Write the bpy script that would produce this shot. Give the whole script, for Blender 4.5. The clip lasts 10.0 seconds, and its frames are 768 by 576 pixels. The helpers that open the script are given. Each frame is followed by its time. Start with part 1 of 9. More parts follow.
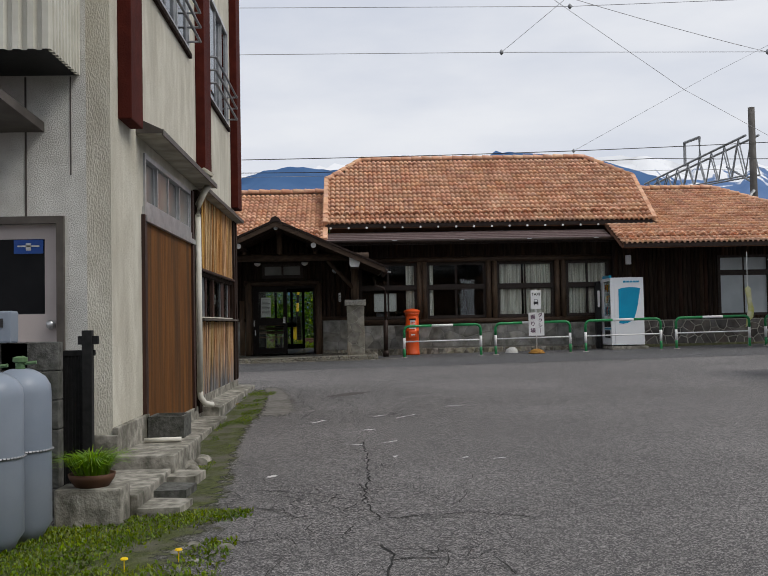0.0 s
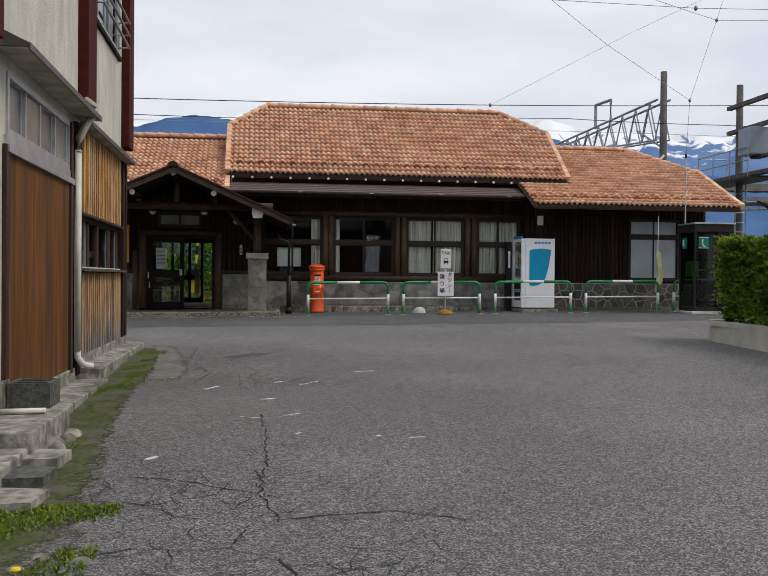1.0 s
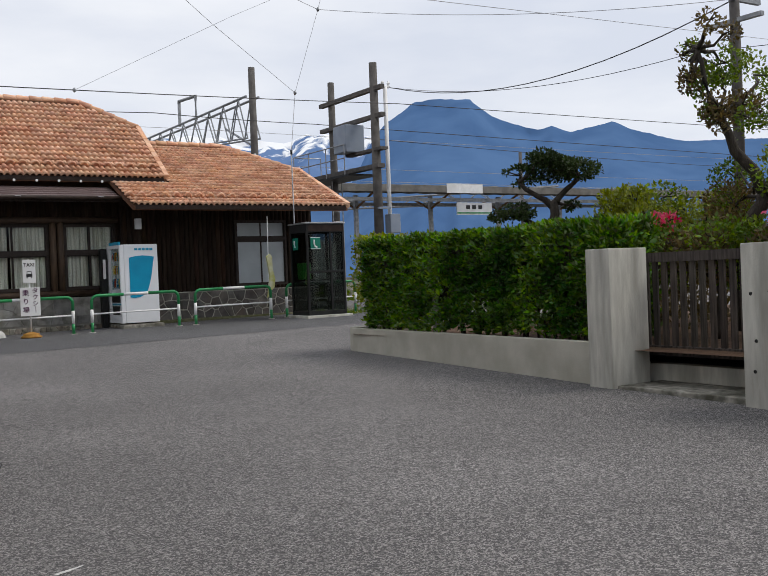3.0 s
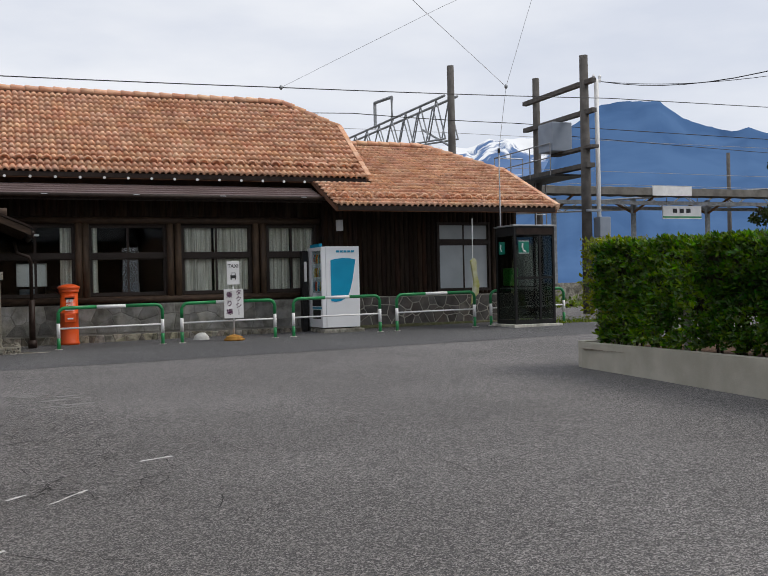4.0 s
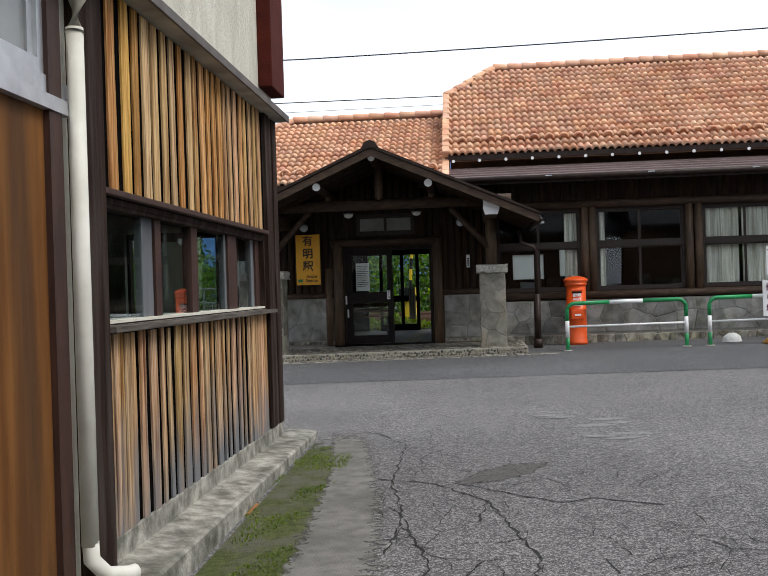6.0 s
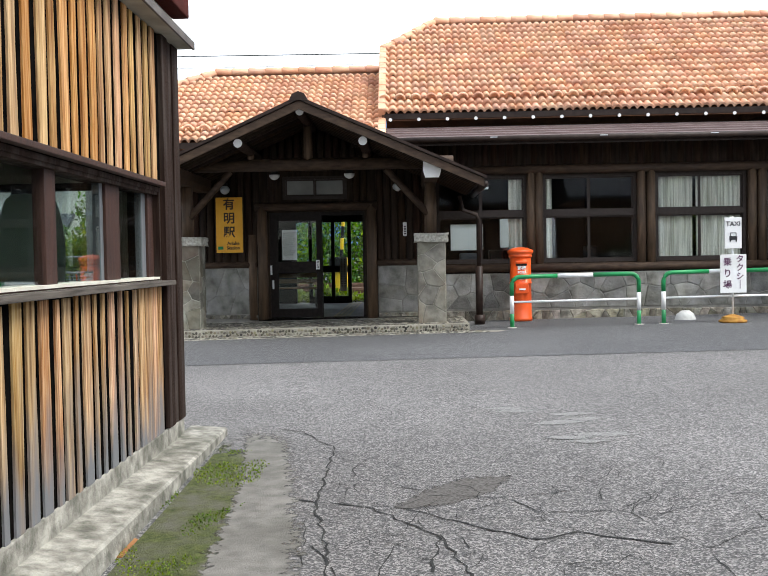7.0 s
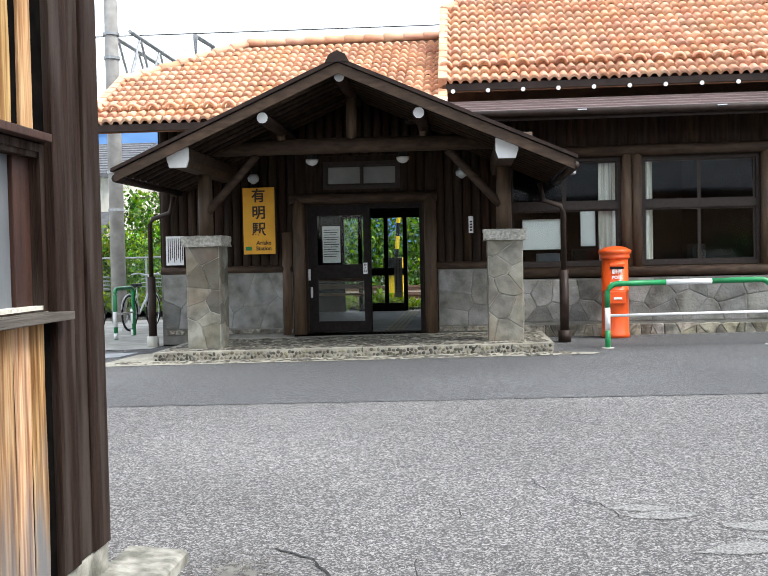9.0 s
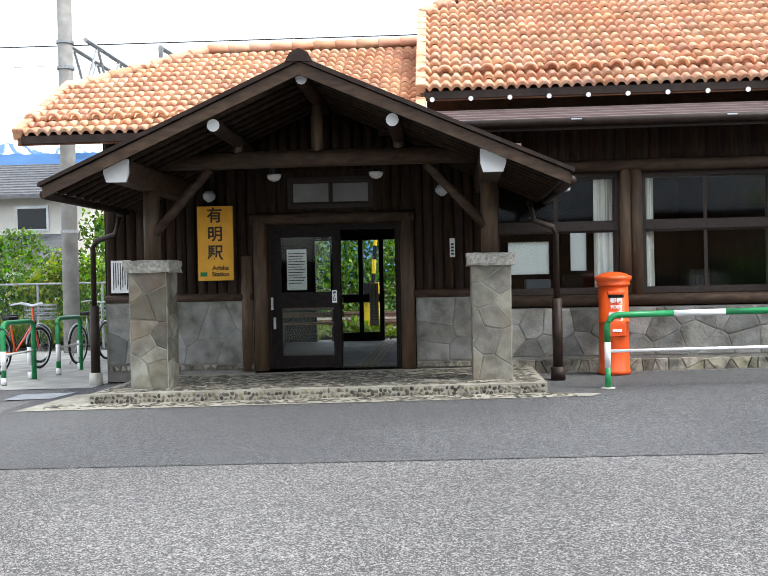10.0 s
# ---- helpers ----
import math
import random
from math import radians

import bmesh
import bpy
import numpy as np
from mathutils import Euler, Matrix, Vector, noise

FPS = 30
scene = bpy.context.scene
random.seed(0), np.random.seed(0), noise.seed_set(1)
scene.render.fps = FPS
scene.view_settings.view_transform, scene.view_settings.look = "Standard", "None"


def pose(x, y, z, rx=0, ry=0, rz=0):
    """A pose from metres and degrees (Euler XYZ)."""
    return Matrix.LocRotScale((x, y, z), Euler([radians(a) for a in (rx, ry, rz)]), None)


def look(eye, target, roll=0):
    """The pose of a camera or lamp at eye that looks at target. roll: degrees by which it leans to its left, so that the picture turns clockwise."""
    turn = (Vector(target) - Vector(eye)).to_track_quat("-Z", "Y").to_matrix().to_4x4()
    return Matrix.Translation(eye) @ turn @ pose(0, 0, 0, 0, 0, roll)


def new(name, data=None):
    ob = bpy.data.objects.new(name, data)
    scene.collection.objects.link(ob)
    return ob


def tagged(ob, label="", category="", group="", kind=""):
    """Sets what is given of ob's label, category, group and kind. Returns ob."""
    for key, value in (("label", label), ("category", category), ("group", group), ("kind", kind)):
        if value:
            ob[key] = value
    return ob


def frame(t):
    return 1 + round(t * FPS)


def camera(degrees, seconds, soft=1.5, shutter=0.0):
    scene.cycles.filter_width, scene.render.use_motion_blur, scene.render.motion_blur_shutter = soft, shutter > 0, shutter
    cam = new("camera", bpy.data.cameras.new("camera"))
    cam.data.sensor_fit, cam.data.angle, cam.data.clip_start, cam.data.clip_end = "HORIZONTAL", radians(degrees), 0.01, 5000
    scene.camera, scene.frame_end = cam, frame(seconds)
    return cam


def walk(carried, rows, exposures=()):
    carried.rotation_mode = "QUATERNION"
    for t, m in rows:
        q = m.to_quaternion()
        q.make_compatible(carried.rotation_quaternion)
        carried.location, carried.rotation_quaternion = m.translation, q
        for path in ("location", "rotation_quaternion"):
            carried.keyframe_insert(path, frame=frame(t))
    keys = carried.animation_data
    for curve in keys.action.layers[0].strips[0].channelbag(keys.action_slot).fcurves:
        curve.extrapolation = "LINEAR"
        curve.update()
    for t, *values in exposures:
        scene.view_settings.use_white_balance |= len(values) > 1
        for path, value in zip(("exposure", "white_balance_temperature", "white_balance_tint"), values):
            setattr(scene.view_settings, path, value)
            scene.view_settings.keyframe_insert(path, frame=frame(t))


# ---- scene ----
cam = camera(43.9, 10.0, soft=0.6)
PATH = [
    (0, (0.255, 0.598, 1.233), (0.322, 2.596, 1.306), -1.1),
    (0.5, (0.26, 1.071, 1.229), (0.402, 3.065, 1.286), 0.5),
    (1, (0.272, 1.714, 1.258), (0.541, 3.695, 1.237), 0.5),
    (1.5, (0.265, 2.353, 1.292), (0.986, 4.217, 1.234), -0.9),
    (2, (0.268, 2.902, 1.325), (1.439, 4.522, 1.247), -2.3),
    (2.2, (0.242, 3.154, 1.308), (1.45, 4.747, 1.231), -2.5),
    (3.3, (0.438, 4.723, 1.396), (1.437, 6.456, 1.393), -2.2),
    (3.5, (0.459, 5.0, 1.381), (1.394, 6.768, 1.385), -2.1),
    (4, (0.462, 5.719, 1.421), (1.217, 7.57, 1.416), -1.3),
    (4.5, (0.368, 6.506, 1.417), (0.775, 8.463, 1.465), -0.8),
    (5, (0.251, 7.15, 1.421), (0.244, 9.149, 1.509), -0.8),
    (5.2, (0.185, 7.443, 1.434), (0.108, 9.44, 1.496), -1.0),
    (6.3, (-0.031, 9.016, 1.471), (-0.225, 11.007, 1.465), -1.9),
    (6.5, (-0.054, 9.315, 1.443), (-0.222, 11.308, 1.425), -1.8),
    (7, (-0.097, 10.067, 1.458), (-0.141, 12.066, 1.395), -1.0),
    (7.5, (-0.128, 10.797, 1.473), (-0.088, 12.795, 1.393), -0.4),
    (8, (-0.179, 11.521, 1.483), (-0.202, 13.52, 1.4), -0.6),
    (8.5, (-0.183, 12.249, 1.493), (-0.305, 14.244, 1.416), -1.0),
    (9, (-0.178, 12.989, 1.51), (-0.348, 14.981, 1.446), -1.2),
    (9.5, (-0.134, 13.724, 1.537), (-0.283, 15.719, 1.498), -1.2),
    (10, (-0.166, 14.44, 1.565), (-0.297, 16.436, 1.547), -1.2),
]
EXPOSURE = [(0.0, -0.2, 6650, 10), (1.0, -0.1, 6650, 10), (2.0, 0.15, 6650, 10), (3.5, -0.1, 6650, 10), (4.5, -0.08, 6600, 10), (5.2, -0.1, 6500, 10), (6.5, 0.87, 6420, 8), (8.5, 1.33, 6360, 7), (9.2, 1.43, 6360, 7), (10.0, 1.38, 6360, 7)]
walk(cam, [(t, look(eye, target, roll)) for t, eye, target, roll in PATH], EXPOSURE)

# world: bright overcast sky over a thin clear-sky layer
world = bpy.data.worlds.new("overcast_world")
scene.world = world
world.use_nodes = True
wn, wl = world.node_tree.nodes, world.node_tree.links
wn.clear()
SUN_EL, SUN_AZ = radians(52), radians(115)
w_sky = wn.new("ShaderNodeTexSky")
w_sky.sky_type, w_sky.sun_disc, w_sky.sun_elevation, w_sky.sun_rotation = "NISHITA", False, SUN_EL, SUN_AZ
w_bg1 = wn.new("ShaderNodeBackground")
w_bg1.inputs["Strength"].default_value = 0.06
w_co = wn.new("ShaderNodeTexCoord")
w_map = wn.new("ShaderNodeMapping")
w_map.inputs["Scale"].default_value = (1.0, 1.0, 3.2)
w_noise = wn.new("ShaderNodeTexNoise")
w_noise.inputs["Scale"].default_value, w_noise.inputs["Detail"].default_value = 2.6, 7.0
w_ramp = wn.new("ShaderNodeValToRGB")
w_ramp.color_ramp.elements[0].position, w_ramp.color_ramp.elements[0].color = 0.36, (0.66, 0.71, 0.82, 1)
w_ramp.color_ramp.elements[1].position, w_ramp.color_ramp.elements[1].color = 0.62, (0.86, 0.89, 0.95, 1)
w_bg2 = wn.new("ShaderNodeBackground")
w_bg2.inputs["Strength"].default_value = 1.2
w_mix = wn.new("ShaderNodeMixShader")
w_mix.inputs["Fac"].default_value = 0.86
w_out = wn.new("ShaderNodeOutputWorld")
wl.new(w_sky.outputs["Color"], w_bg1.inputs["Color"])
wl.new(w_co.outputs["Generated"], w_map.inputs["Vector"])
wl.new(w_map.outputs["Vector"], w_noise.inputs["Vector"])
wl.new(w_noise.outputs["Fac"], w_ramp.inputs["Fac"])
wl.new(w_ramp.outputs["Color"], w_bg2.inputs["Color"])
wl.new(w_bg1.outputs[0], w_mix.inputs[1])
wl.new(w_bg2.outputs[0], w_mix.inputs[2])
wl.new(w_mix.outputs[0], w_out.inputs["Surface"])
sun_data = bpy.data.lights.new("sun", "SUN")
sun_data.energy, sun_data.angle, sun_data.color = 1.9, radians(25), (1.0, 0.96, 0.9)
sun = new("sun", sun_data)
sun.matrix_world = look((20 * math.sin(SUN_AZ), 20 * math.cos(SUN_AZ), 20 * math.tan(SUN_EL)), (0, 0, 0))


# ---- materials ----
def surf(name, c1, c2, scale=6.0, rough=0.75, bump=0.15, bscale=60.0, metal=0.0, stain=None, sscale=0.9, samt=0.5,
         rand="", rvar=0.25, stretch=(1, 1, 1), spec=0.4, detail=6.0, lo=0.35, hi=0.65, coat=0.0, bdist=0.01):
    """A surface with grain at one scale, stains at another, and a fine relief, laid out in world metres."""
    m = bpy.data.materials.new(name)
    m.use_nodes = True
    n, l = m.node_tree.nodes, m.node_tree.links
    b = n["Principled BSDF"]
    geo = n.new("ShaderNodeNewGeometry")
    mp = n.new("ShaderNodeMapping")
    mp.inputs["Scale"].default_value = stretch
    l.new(geo.outputs["Position"], mp.inputs["Vector"])
    tx = n.new("ShaderNodeTexNoise")
    tx.inputs["Scale"].default_value, tx.inputs["Detail"].default_value = scale, detail
    l.new(mp.outputs["Vector"], tx.inputs["Vector"])
    rp = n.new("ShaderNodeValToRGB")
    rp.color_ramp.elements[0].position, rp.color_ramp.elements[1].position = lo, hi
    rp.color_ramp.elements[0].color, rp.color_ramp.elements[1].color = (*c1, 1), (*c2, 1)
    l.new(tx.outputs["Fac"], rp.inputs["Fac"])
    col = rp.outputs["Color"]
    if stain:
        sx = n.new("ShaderNodeTexNoise")
        sx.inputs["Scale"].default_value, sx.inputs["Detail"].default_value = sscale, 8.0
        l.new(mp.outputs["Vector"] if stretch != (1, 1, 1) else geo.outputs["Position"], sx.inputs["Vector"])
        sr = n.new("ShaderNodeMapRange")
        sr.inputs["From Min"].default_value, sr.inputs["From Max"].default_value = 0.45, 0.68
        sr.inputs["To Max"].default_value = samt
        l.new(sx.outputs["Fac"], sr.inputs["Value"])
        mx = n.new("ShaderNodeMix")
        mx.data_type = "RGBA"
        l.new(sr.outputs["Result"], mx.inputs["Factor"])
        l.new(col, mx.inputs["A"])
        mx.inputs["B"].default_value = (*stain, 1)
        col = mx.outputs["Result"]
    if rand:
        if rand == "object":
            rnd = n.new("ShaderNodeObjectInfo").outputs["Random"]
        else:
            rnd = geo.outputs["Random Per Island"]
        hsv = n.new("ShaderNodeHueSaturation")
        for key, amount in (("Value", rvar), ("Hue", rvar * 0.05), ("Saturation", rvar * 0.6)):
            mr = n.new("ShaderNodeMapRange")
            mid = 0.5 if key == "Hue" else 1.0
            mr.inputs["To Min"].default_value, mr.inputs["To Max"].default_value = mid - amount, mid + amount
            src = rnd
            if key != "Value":
                mm = n.new("ShaderNodeMath")
                mm.operation = "MULTIPLY"
                mm.inputs[1].default_value = 7.31 if key == "Hue" else 13.7
                fr = n.new("ShaderNodeMath")
                fr.operation = "FRACT"
                l.new(rnd, mm.inputs[0])
                l.new(mm.outputs[0], fr.inputs[0])
                src = fr.outputs[0]
            l.new(src, mr.inputs["Value"])
            l.new(mr.outputs["Result"], hsv.inputs[key])
        l.new(col, hsv.inputs["Color"])
        col = hsv.outputs["Color"]
    l.new(col, b.inputs["Base Color"])
    b.inputs["Roughness"].default_value, b.inputs["Metallic"].default_value = rough, metal
    b.inputs["Specular IOR Level"].default_value = spec
    b.inputs["Coat Weight"].default_value = coat
    if bump:
        bx = n.new("ShaderNodeTexNoise")
        bx.inputs["Scale"].default_value, bx.inputs["Detail"].default_value = bscale, 4.0
        l.new(mp.outputs["Vector"], bx.inputs["Vector"])
        bp = n.new("ShaderNodeBump")
        bp.inputs["Strength"].default_value, bp.inputs["Distance"].default_value = bump, bdist
        l.new(bx.outputs["Fac"], bp.inputs["Height"])
        l.new(bp.outputs["Normal"], b.inputs["Normal"])
    return m


def glass(name, tint=(0.9, 0.95, 0.95), rough=0.02, through_part=0.6, gloss=0.03):
    """A thin pane: part clear, part mirror by angle."""
    m = bpy.data.materials.new(name)
    m.use_nodes = True
    n, l = m.node_tree.nodes, m.node_tree.links
    n.clear()
    out = n.new("ShaderNodeOutputMaterial")
    tr = n.new("ShaderNodeBsdfTransparent")
    tr.inputs["Color"].default_value = (*[c * through_part for c in tint], 1)
    gl = n.new("ShaderNodeBsdfGlossy")
    gl.inputs["Roughness"].default_value = rough
    gl.inputs["Color"].default_value = (0.85, 0.88, 0.9, 1)
    lw = n.new("ShaderNodeLayerWeight")
    lw.inputs["Blend"].default_value = 0.5
    pw = n.new("ShaderNodeMath")
    pw.operation = "POWER"
    pw.inputs[1].default_value = 5.0
    l.new(lw.outputs["Facing"], pw.inputs[0])
    fr = n.new("ShaderNodeMath")
    fr.operation = "MULTIPLY_ADD"
    fr.inputs[1].default_value, fr.inputs[2].default_value = 1.0 - gloss, gloss
    l.new(pw.outputs[0], fr.inputs[0])
    mx = n.new("ShaderNodeMixShader")
    l.new(fr.outputs[0], mx.inputs["Fac"])
    l.new(tr.outputs[0], mx.inputs[1])
    l.new(gl.outputs[0], mx.inputs[2])
    l.new(mx.outputs[0], out.inputs["Surface"])
    return m


def asphalt(name, dark, light, grain, lo, hi, patch):
    """Asphalt: bitumen with pale stone grains, worn in broad patches, with fine crazing."""
    m = surf(name, dark, light, scale=grain, rough=0.9, bump=0.8, bscale=grain * 1.2, lo=lo, hi=hi, stain=patch, sscale=0.35, samt=0.55, spec=0.3, bdist=0.008, detail=3.0)
    n, l = m.node_tree.nodes, m.node_tree.links
    geo = [k for k in n if k.bl_idname == "ShaderNodeNewGeometry"][0]
    b = n["Principled BSDF"]
    old = b.inputs["Base Color"].links[0].from_socket
    vo = n.new("ShaderNodeTexVoronoi")
    vo.inputs["Scale"].default_value = grain * 0.8
    l.new(geo.outputs["Position"], vo.inputs["Vector"])
    rp = n.new("ShaderNodeValToRGB")
    rp.color_ramp.elements[0].position, rp.color_ramp.elements[0].color = 0.4, (0.57, 0.57, 0.57, 1)
    rp.color_ramp.elements[1].position, rp.color_ramp.elements[1].color = 0.95, (2.3, 2.24, 2.18, 1)
    sep = n.new("ShaderNodeSeparateColor")
    l.new(vo.outputs["Color"], sep.inputs["Color"])
    l.new(sep.outputs["Red"], rp.inputs["Fac"])
    mx = n.new("ShaderNodeMix")
    mx.data_type, mx.blend_type = "RGBA", "MULTIPLY"
    mx.inputs["Factor"].default_value = 1.0
    l.new(old, mx.inputs["A"])
    l.new(rp.outputs["Color"], mx.inputs["B"])
    # clusters of stone and bitumen a hand wide
    cz = n.new("ShaderNodeTexNoise")
    cz.inputs["Scale"].default_value, cz.inputs["Detail"].default_value = 28.0, 5.0
    l.new(geo.outputs["Position"], cz.inputs["Vector"])
    cr = n.new("ShaderNodeMapRange")
    cr.inputs["From Min"].default_value, cr.inputs["From Max"].default_value = 0.3, 0.7
    cr.inputs["To Min"].default_value, cr.inputs["To Max"].default_value = 0.74, 1.24
    l.new(cz.outputs["Fac"], cr.inputs["Value"])
    m2 = n.new("ShaderNodeMix")
    m2.data_type, m2.blend_type = "RGBA", "MULTIPLY"
    m2.inputs["Factor"].default_value = 1.0
    l.new(mx.outputs["Result"], m2.inputs["A"])
    l.new(cr.outputs["Result"], m2.inputs["B"])
    l.new(m2.outputs["Result"], b.inputs["Base Color"])
    return m


def faded(m, scale=20.0, lo=0.82, hi=1.02):
    """The same surface, worn through in a ragged edge towards the rim of its patch."""
    n, l = m.node_tree.nodes, m.node_tree.links
    at = n.new("ShaderNodeAttribute")
    at.attribute_name = "cover"
    geo = n.new("ShaderNodeNewGeometry")
    nz = n.new("ShaderNodeTexNoise")
    nz.inputs["Scale"].default_value, nz.inputs["Detail"].default_value = scale, 8.0
    l.new(geo.outputs["Position"], nz.inputs["Vector"])
    ad = n.new("ShaderNodeMath")
    ad.operation = "MULTIPLY_ADD"
    ad.inputs[1].default_value = 1.1
    l.new(nz.outputs["Fac"], ad.inputs[0])
    l.new(at.outputs["Fac"], ad.inputs[2])
    mr = n.new("ShaderNodeMapRange")
    mr.inputs["From Min"].default_value, mr.inputs["From Max"].default_value = lo, hi
    l.new(ad.outputs[0], mr.inputs["Value"])
    tr = n.new("ShaderNodeBsdfTransparent")
    mx = n.new("ShaderNodeMixShader")
    l.new(mr.outputs["Result"], mx.inputs["Fac"])
    l.new(tr.outputs[0], mx.inputs[1])
    l.new(n["Principled BSDF"].outputs[0], mx.inputs[2])
    l.new(mx.outputs[0], n["Material Output"].inputs["Surface"])
    return m


M_ASPHALT = asphalt("coarse_worn_asphalt", (0.083, 0.081, 0.082), (0.155, 0.15, 0.149), 150, 0.3, 0.7, (0.18, 0.175, 0.175))
M_ASPHALT_NEW = asphalt("fine_dark_asphalt", (0.062, 0.063, 0.067), (0.1, 0.1, 0.104), 220, 0.3, 0.7, (0.12, 0.12, 0.124))
M_CONCRETE_FLAT = surf("pale_concrete_paving", (0.26, 0.25, 0.23), (0.38, 0.37, 0.34), 3, 0.9, 0.2, 120, stain=(0.17, 0.17, 0.15), sscale=1.2)
M_CRACK = surf("crack_dirt", (0.012, 0.012, 0.012), (0.03, 0.03, 0.028), 20, 1.0, 0)
M_DIRT = faded(surf("grey_dirt", (0.125, 0.118, 0.106), (0.2, 0.19, 0.172), 9, 0.95, 0.7, 120, stain=(0.09, 0.085, 0.072), sscale=2.2, samt=0.8))
M_MOSSWALL = surf("mossy_stone", (0.06, 0.07, 0.02), (0.14, 0.13, 0.08), 9, 0.95, 0.7, 60)
M_MOSS = faded(surf("moss", (0.036, 0.05, 0.01), (0.105, 0.12, 0.032), 26, 0.95, 1.0, 110, stain=(0.13, 0.12, 0.095), sscale=3.6, samt=0.95, lo=0.3, hi=0.7, bdist=0.02), 9.0)
M_PAINT = surf("worn_road_paint", (0.42, 0.42, 0.41), (0.68, 0.68, 0.66), 40, 0.8, 0.2)
TILE_A, TILE_B, TILE_S = (0.56, 0.285, 0.175), (0.76, 0.475, 0.31), (0.4, 0.175, 0.095)
M_TILE = surf("terracotta_tile", TILE_A, TILE_B, 3.0, 0.62, 0.12, 40, stain=TILE_S, sscale=2.4, samt=0.4, rand="object", rvar=0.12)
M_TILE_JOINED = surf("terracotta_tile_joined", TILE_A, TILE_B, 3.0, 0.62, 0.12, 40, stain=TILE_S, sscale=2.4, samt=0.4, rand="island", rvar=0.12)
M_DECK = surf("roof_underlay", (0.10, 0.045, 0.025), (0.16, 0.07, 0.035), 6, 0.9, 0.1)
M_LOG = surf("dark_stained_log", (0.016, 0.009, 0.0058), (0.037, 0.0215, 0.0138), 5, 0.62, 0.3, 30, stretch=(4, 4, 0.5), stain=(0.018, 0.012, 0.009), sscale=1.4, rand="object", rvar=0.3, spec=0.1)
M_BEAM = surf("weathered_brown_beam", (0.036, 0.021, 0.013), (0.075, 0.047, 0.03), 5, 0.65, 0.3, 30, stretch=(1.2, 4, 4), stain=(0.03, 0.02, 0.015), sscale=1.2, spec=0.25)
M_POSTWOOD = surf("brown_post_wood", (0.06, 0.036, 0.021), (0.12, 0.075, 0.043), 5, 0.65, 0.3, 30, stretch=(4, 4, 0.6), stain=(0.032, 0.022, 0.016), sscale=1.2)
M_FRAME = surf("bronze_aluminium", (0.035, 0.026, 0.022), (0.048, 0.037, 0.032), 20, 0.5, 0.03, metal=0.2, spec=0.25)
M_DARKFRAME = surf("black_door_frame", (0.009, 0.0065, 0.006), (0.016, 0.012, 0.011), 20, 0.55, 0.03, spec=0.12)
M_WHITEPAINT = surf("white_paint", (0.72, 0.72, 0.72), (0.84, 0.84, 0.83), 6, 0.5, 0.05, stain=(0.55, 0.55, 0.53), sscale=3)
M_CANOPY = surf("brown_painted_metal", (0.135, 0.094, 0.09), (0.185, 0.134, 0.13), 4, 0.5, 0.04, 60, metal=0.2, stain=(0.11, 0.078, 0.074), sscale=1.2, stretch=(0.6, 3, 3))
M_GUTTER = surf("dark_brown_gutter", (0.02, 0.0125, 0.01), (0.036, 0.023, 0.018), 9, 0.5, 0.05, spec=0.2)
M_STONE = surf("grey_green_flagstone", (0.125, 0.118, 0.096), (0.25, 0.238, 0.198), 7, 0.8, 0.5, 40, stain=(0.17, 0.125, 0.08), sscale=1.8, samt=0.6, rand="object", rvar=0.38)
M_STONE_DARK = surf("dark_flagstone", (0.05, 0.046, 0.043), (0.14, 0.13, 0.12), 4.5, 0.75, 0.35, 45, stain=(0.13, 0.1, 0.075), sscale=1.6, samt=0.5, rand="object", rvar=0.4)
M_PEBBLE = surf("river_pebble", (0.06, 0.055, 0.046), (0.15, 0.135, 0.1), 4, 0.7, 0.2, 60, rand="object", rvar=0.75)
M_PEBBLE_JOINED = surf("river_pebble_joined", (0.055, 0.05, 0.042), (0.14, 0.128, 0.1), 4, 0.7, 0.2, 60, rand="island", rvar=0.75)
M_MORTAR = surf("pale_mortar", (0.30, 0.29, 0.25), (0.44, 0.42, 0.36), 8, 0.92, 0.5, 60, stain=(0.2, 0.19, 0.15), sscale=2)
M_STEPBED = surf("pale_pebble_bed", (0.25, 0.235, 0.195), (0.38, 0.36, 0.3), 14, 0.92, 0.6, 60, stain=(0.17, 0.155, 0.125), sscale=3.5, samt=0.6)
M_WALLMORTAR = surf("grey_wall_mortar", (0.15, 0.145, 0.13), (0.24, 0.23, 0.205), 8, 0.92, 0.5, 60, stain=(0.1, 0.095, 0.08), sscale=2)
M_STONE_WALL = surf("blue_grey_flagstone", (0.1, 0.097, 0.083), (0.235, 0.228, 0.203), 5, 0.78, 0.6, 30, stain=(0.3, 0.3, 0.3), sscale=2.6, samt=0.55, rand="object", rvar=0.35, bdist=0.02)
M_RUBBLE = surf("rough_rubble", (0.11, 0.1, 0.08), (0.3, 0.275, 0.22), 9, 0.9, 0.8, 40, rand="object", rvar=0.5, bdist=0.02)
M_CAPSTONE = surf("rough_pale_capstone", (0.32, 0.31, 0.27), (0.58, 0.56, 0.5), 26, 0.92, 1.0, 45, stain=(0.18, 0.17, 0.13), sscale=4, bdist=0.03)
M_STUCCO = surf("cream_roughcast", (0.58, 0.55, 0.455), (0.68, 0.655, 0.56), 5, 0.93, 0.9, 55, stain=(0.4, 0.37, 0.29), sscale=1.3, samt=0.55, stretch=(1.6, 1.6, 0.6), bdist=0.02)
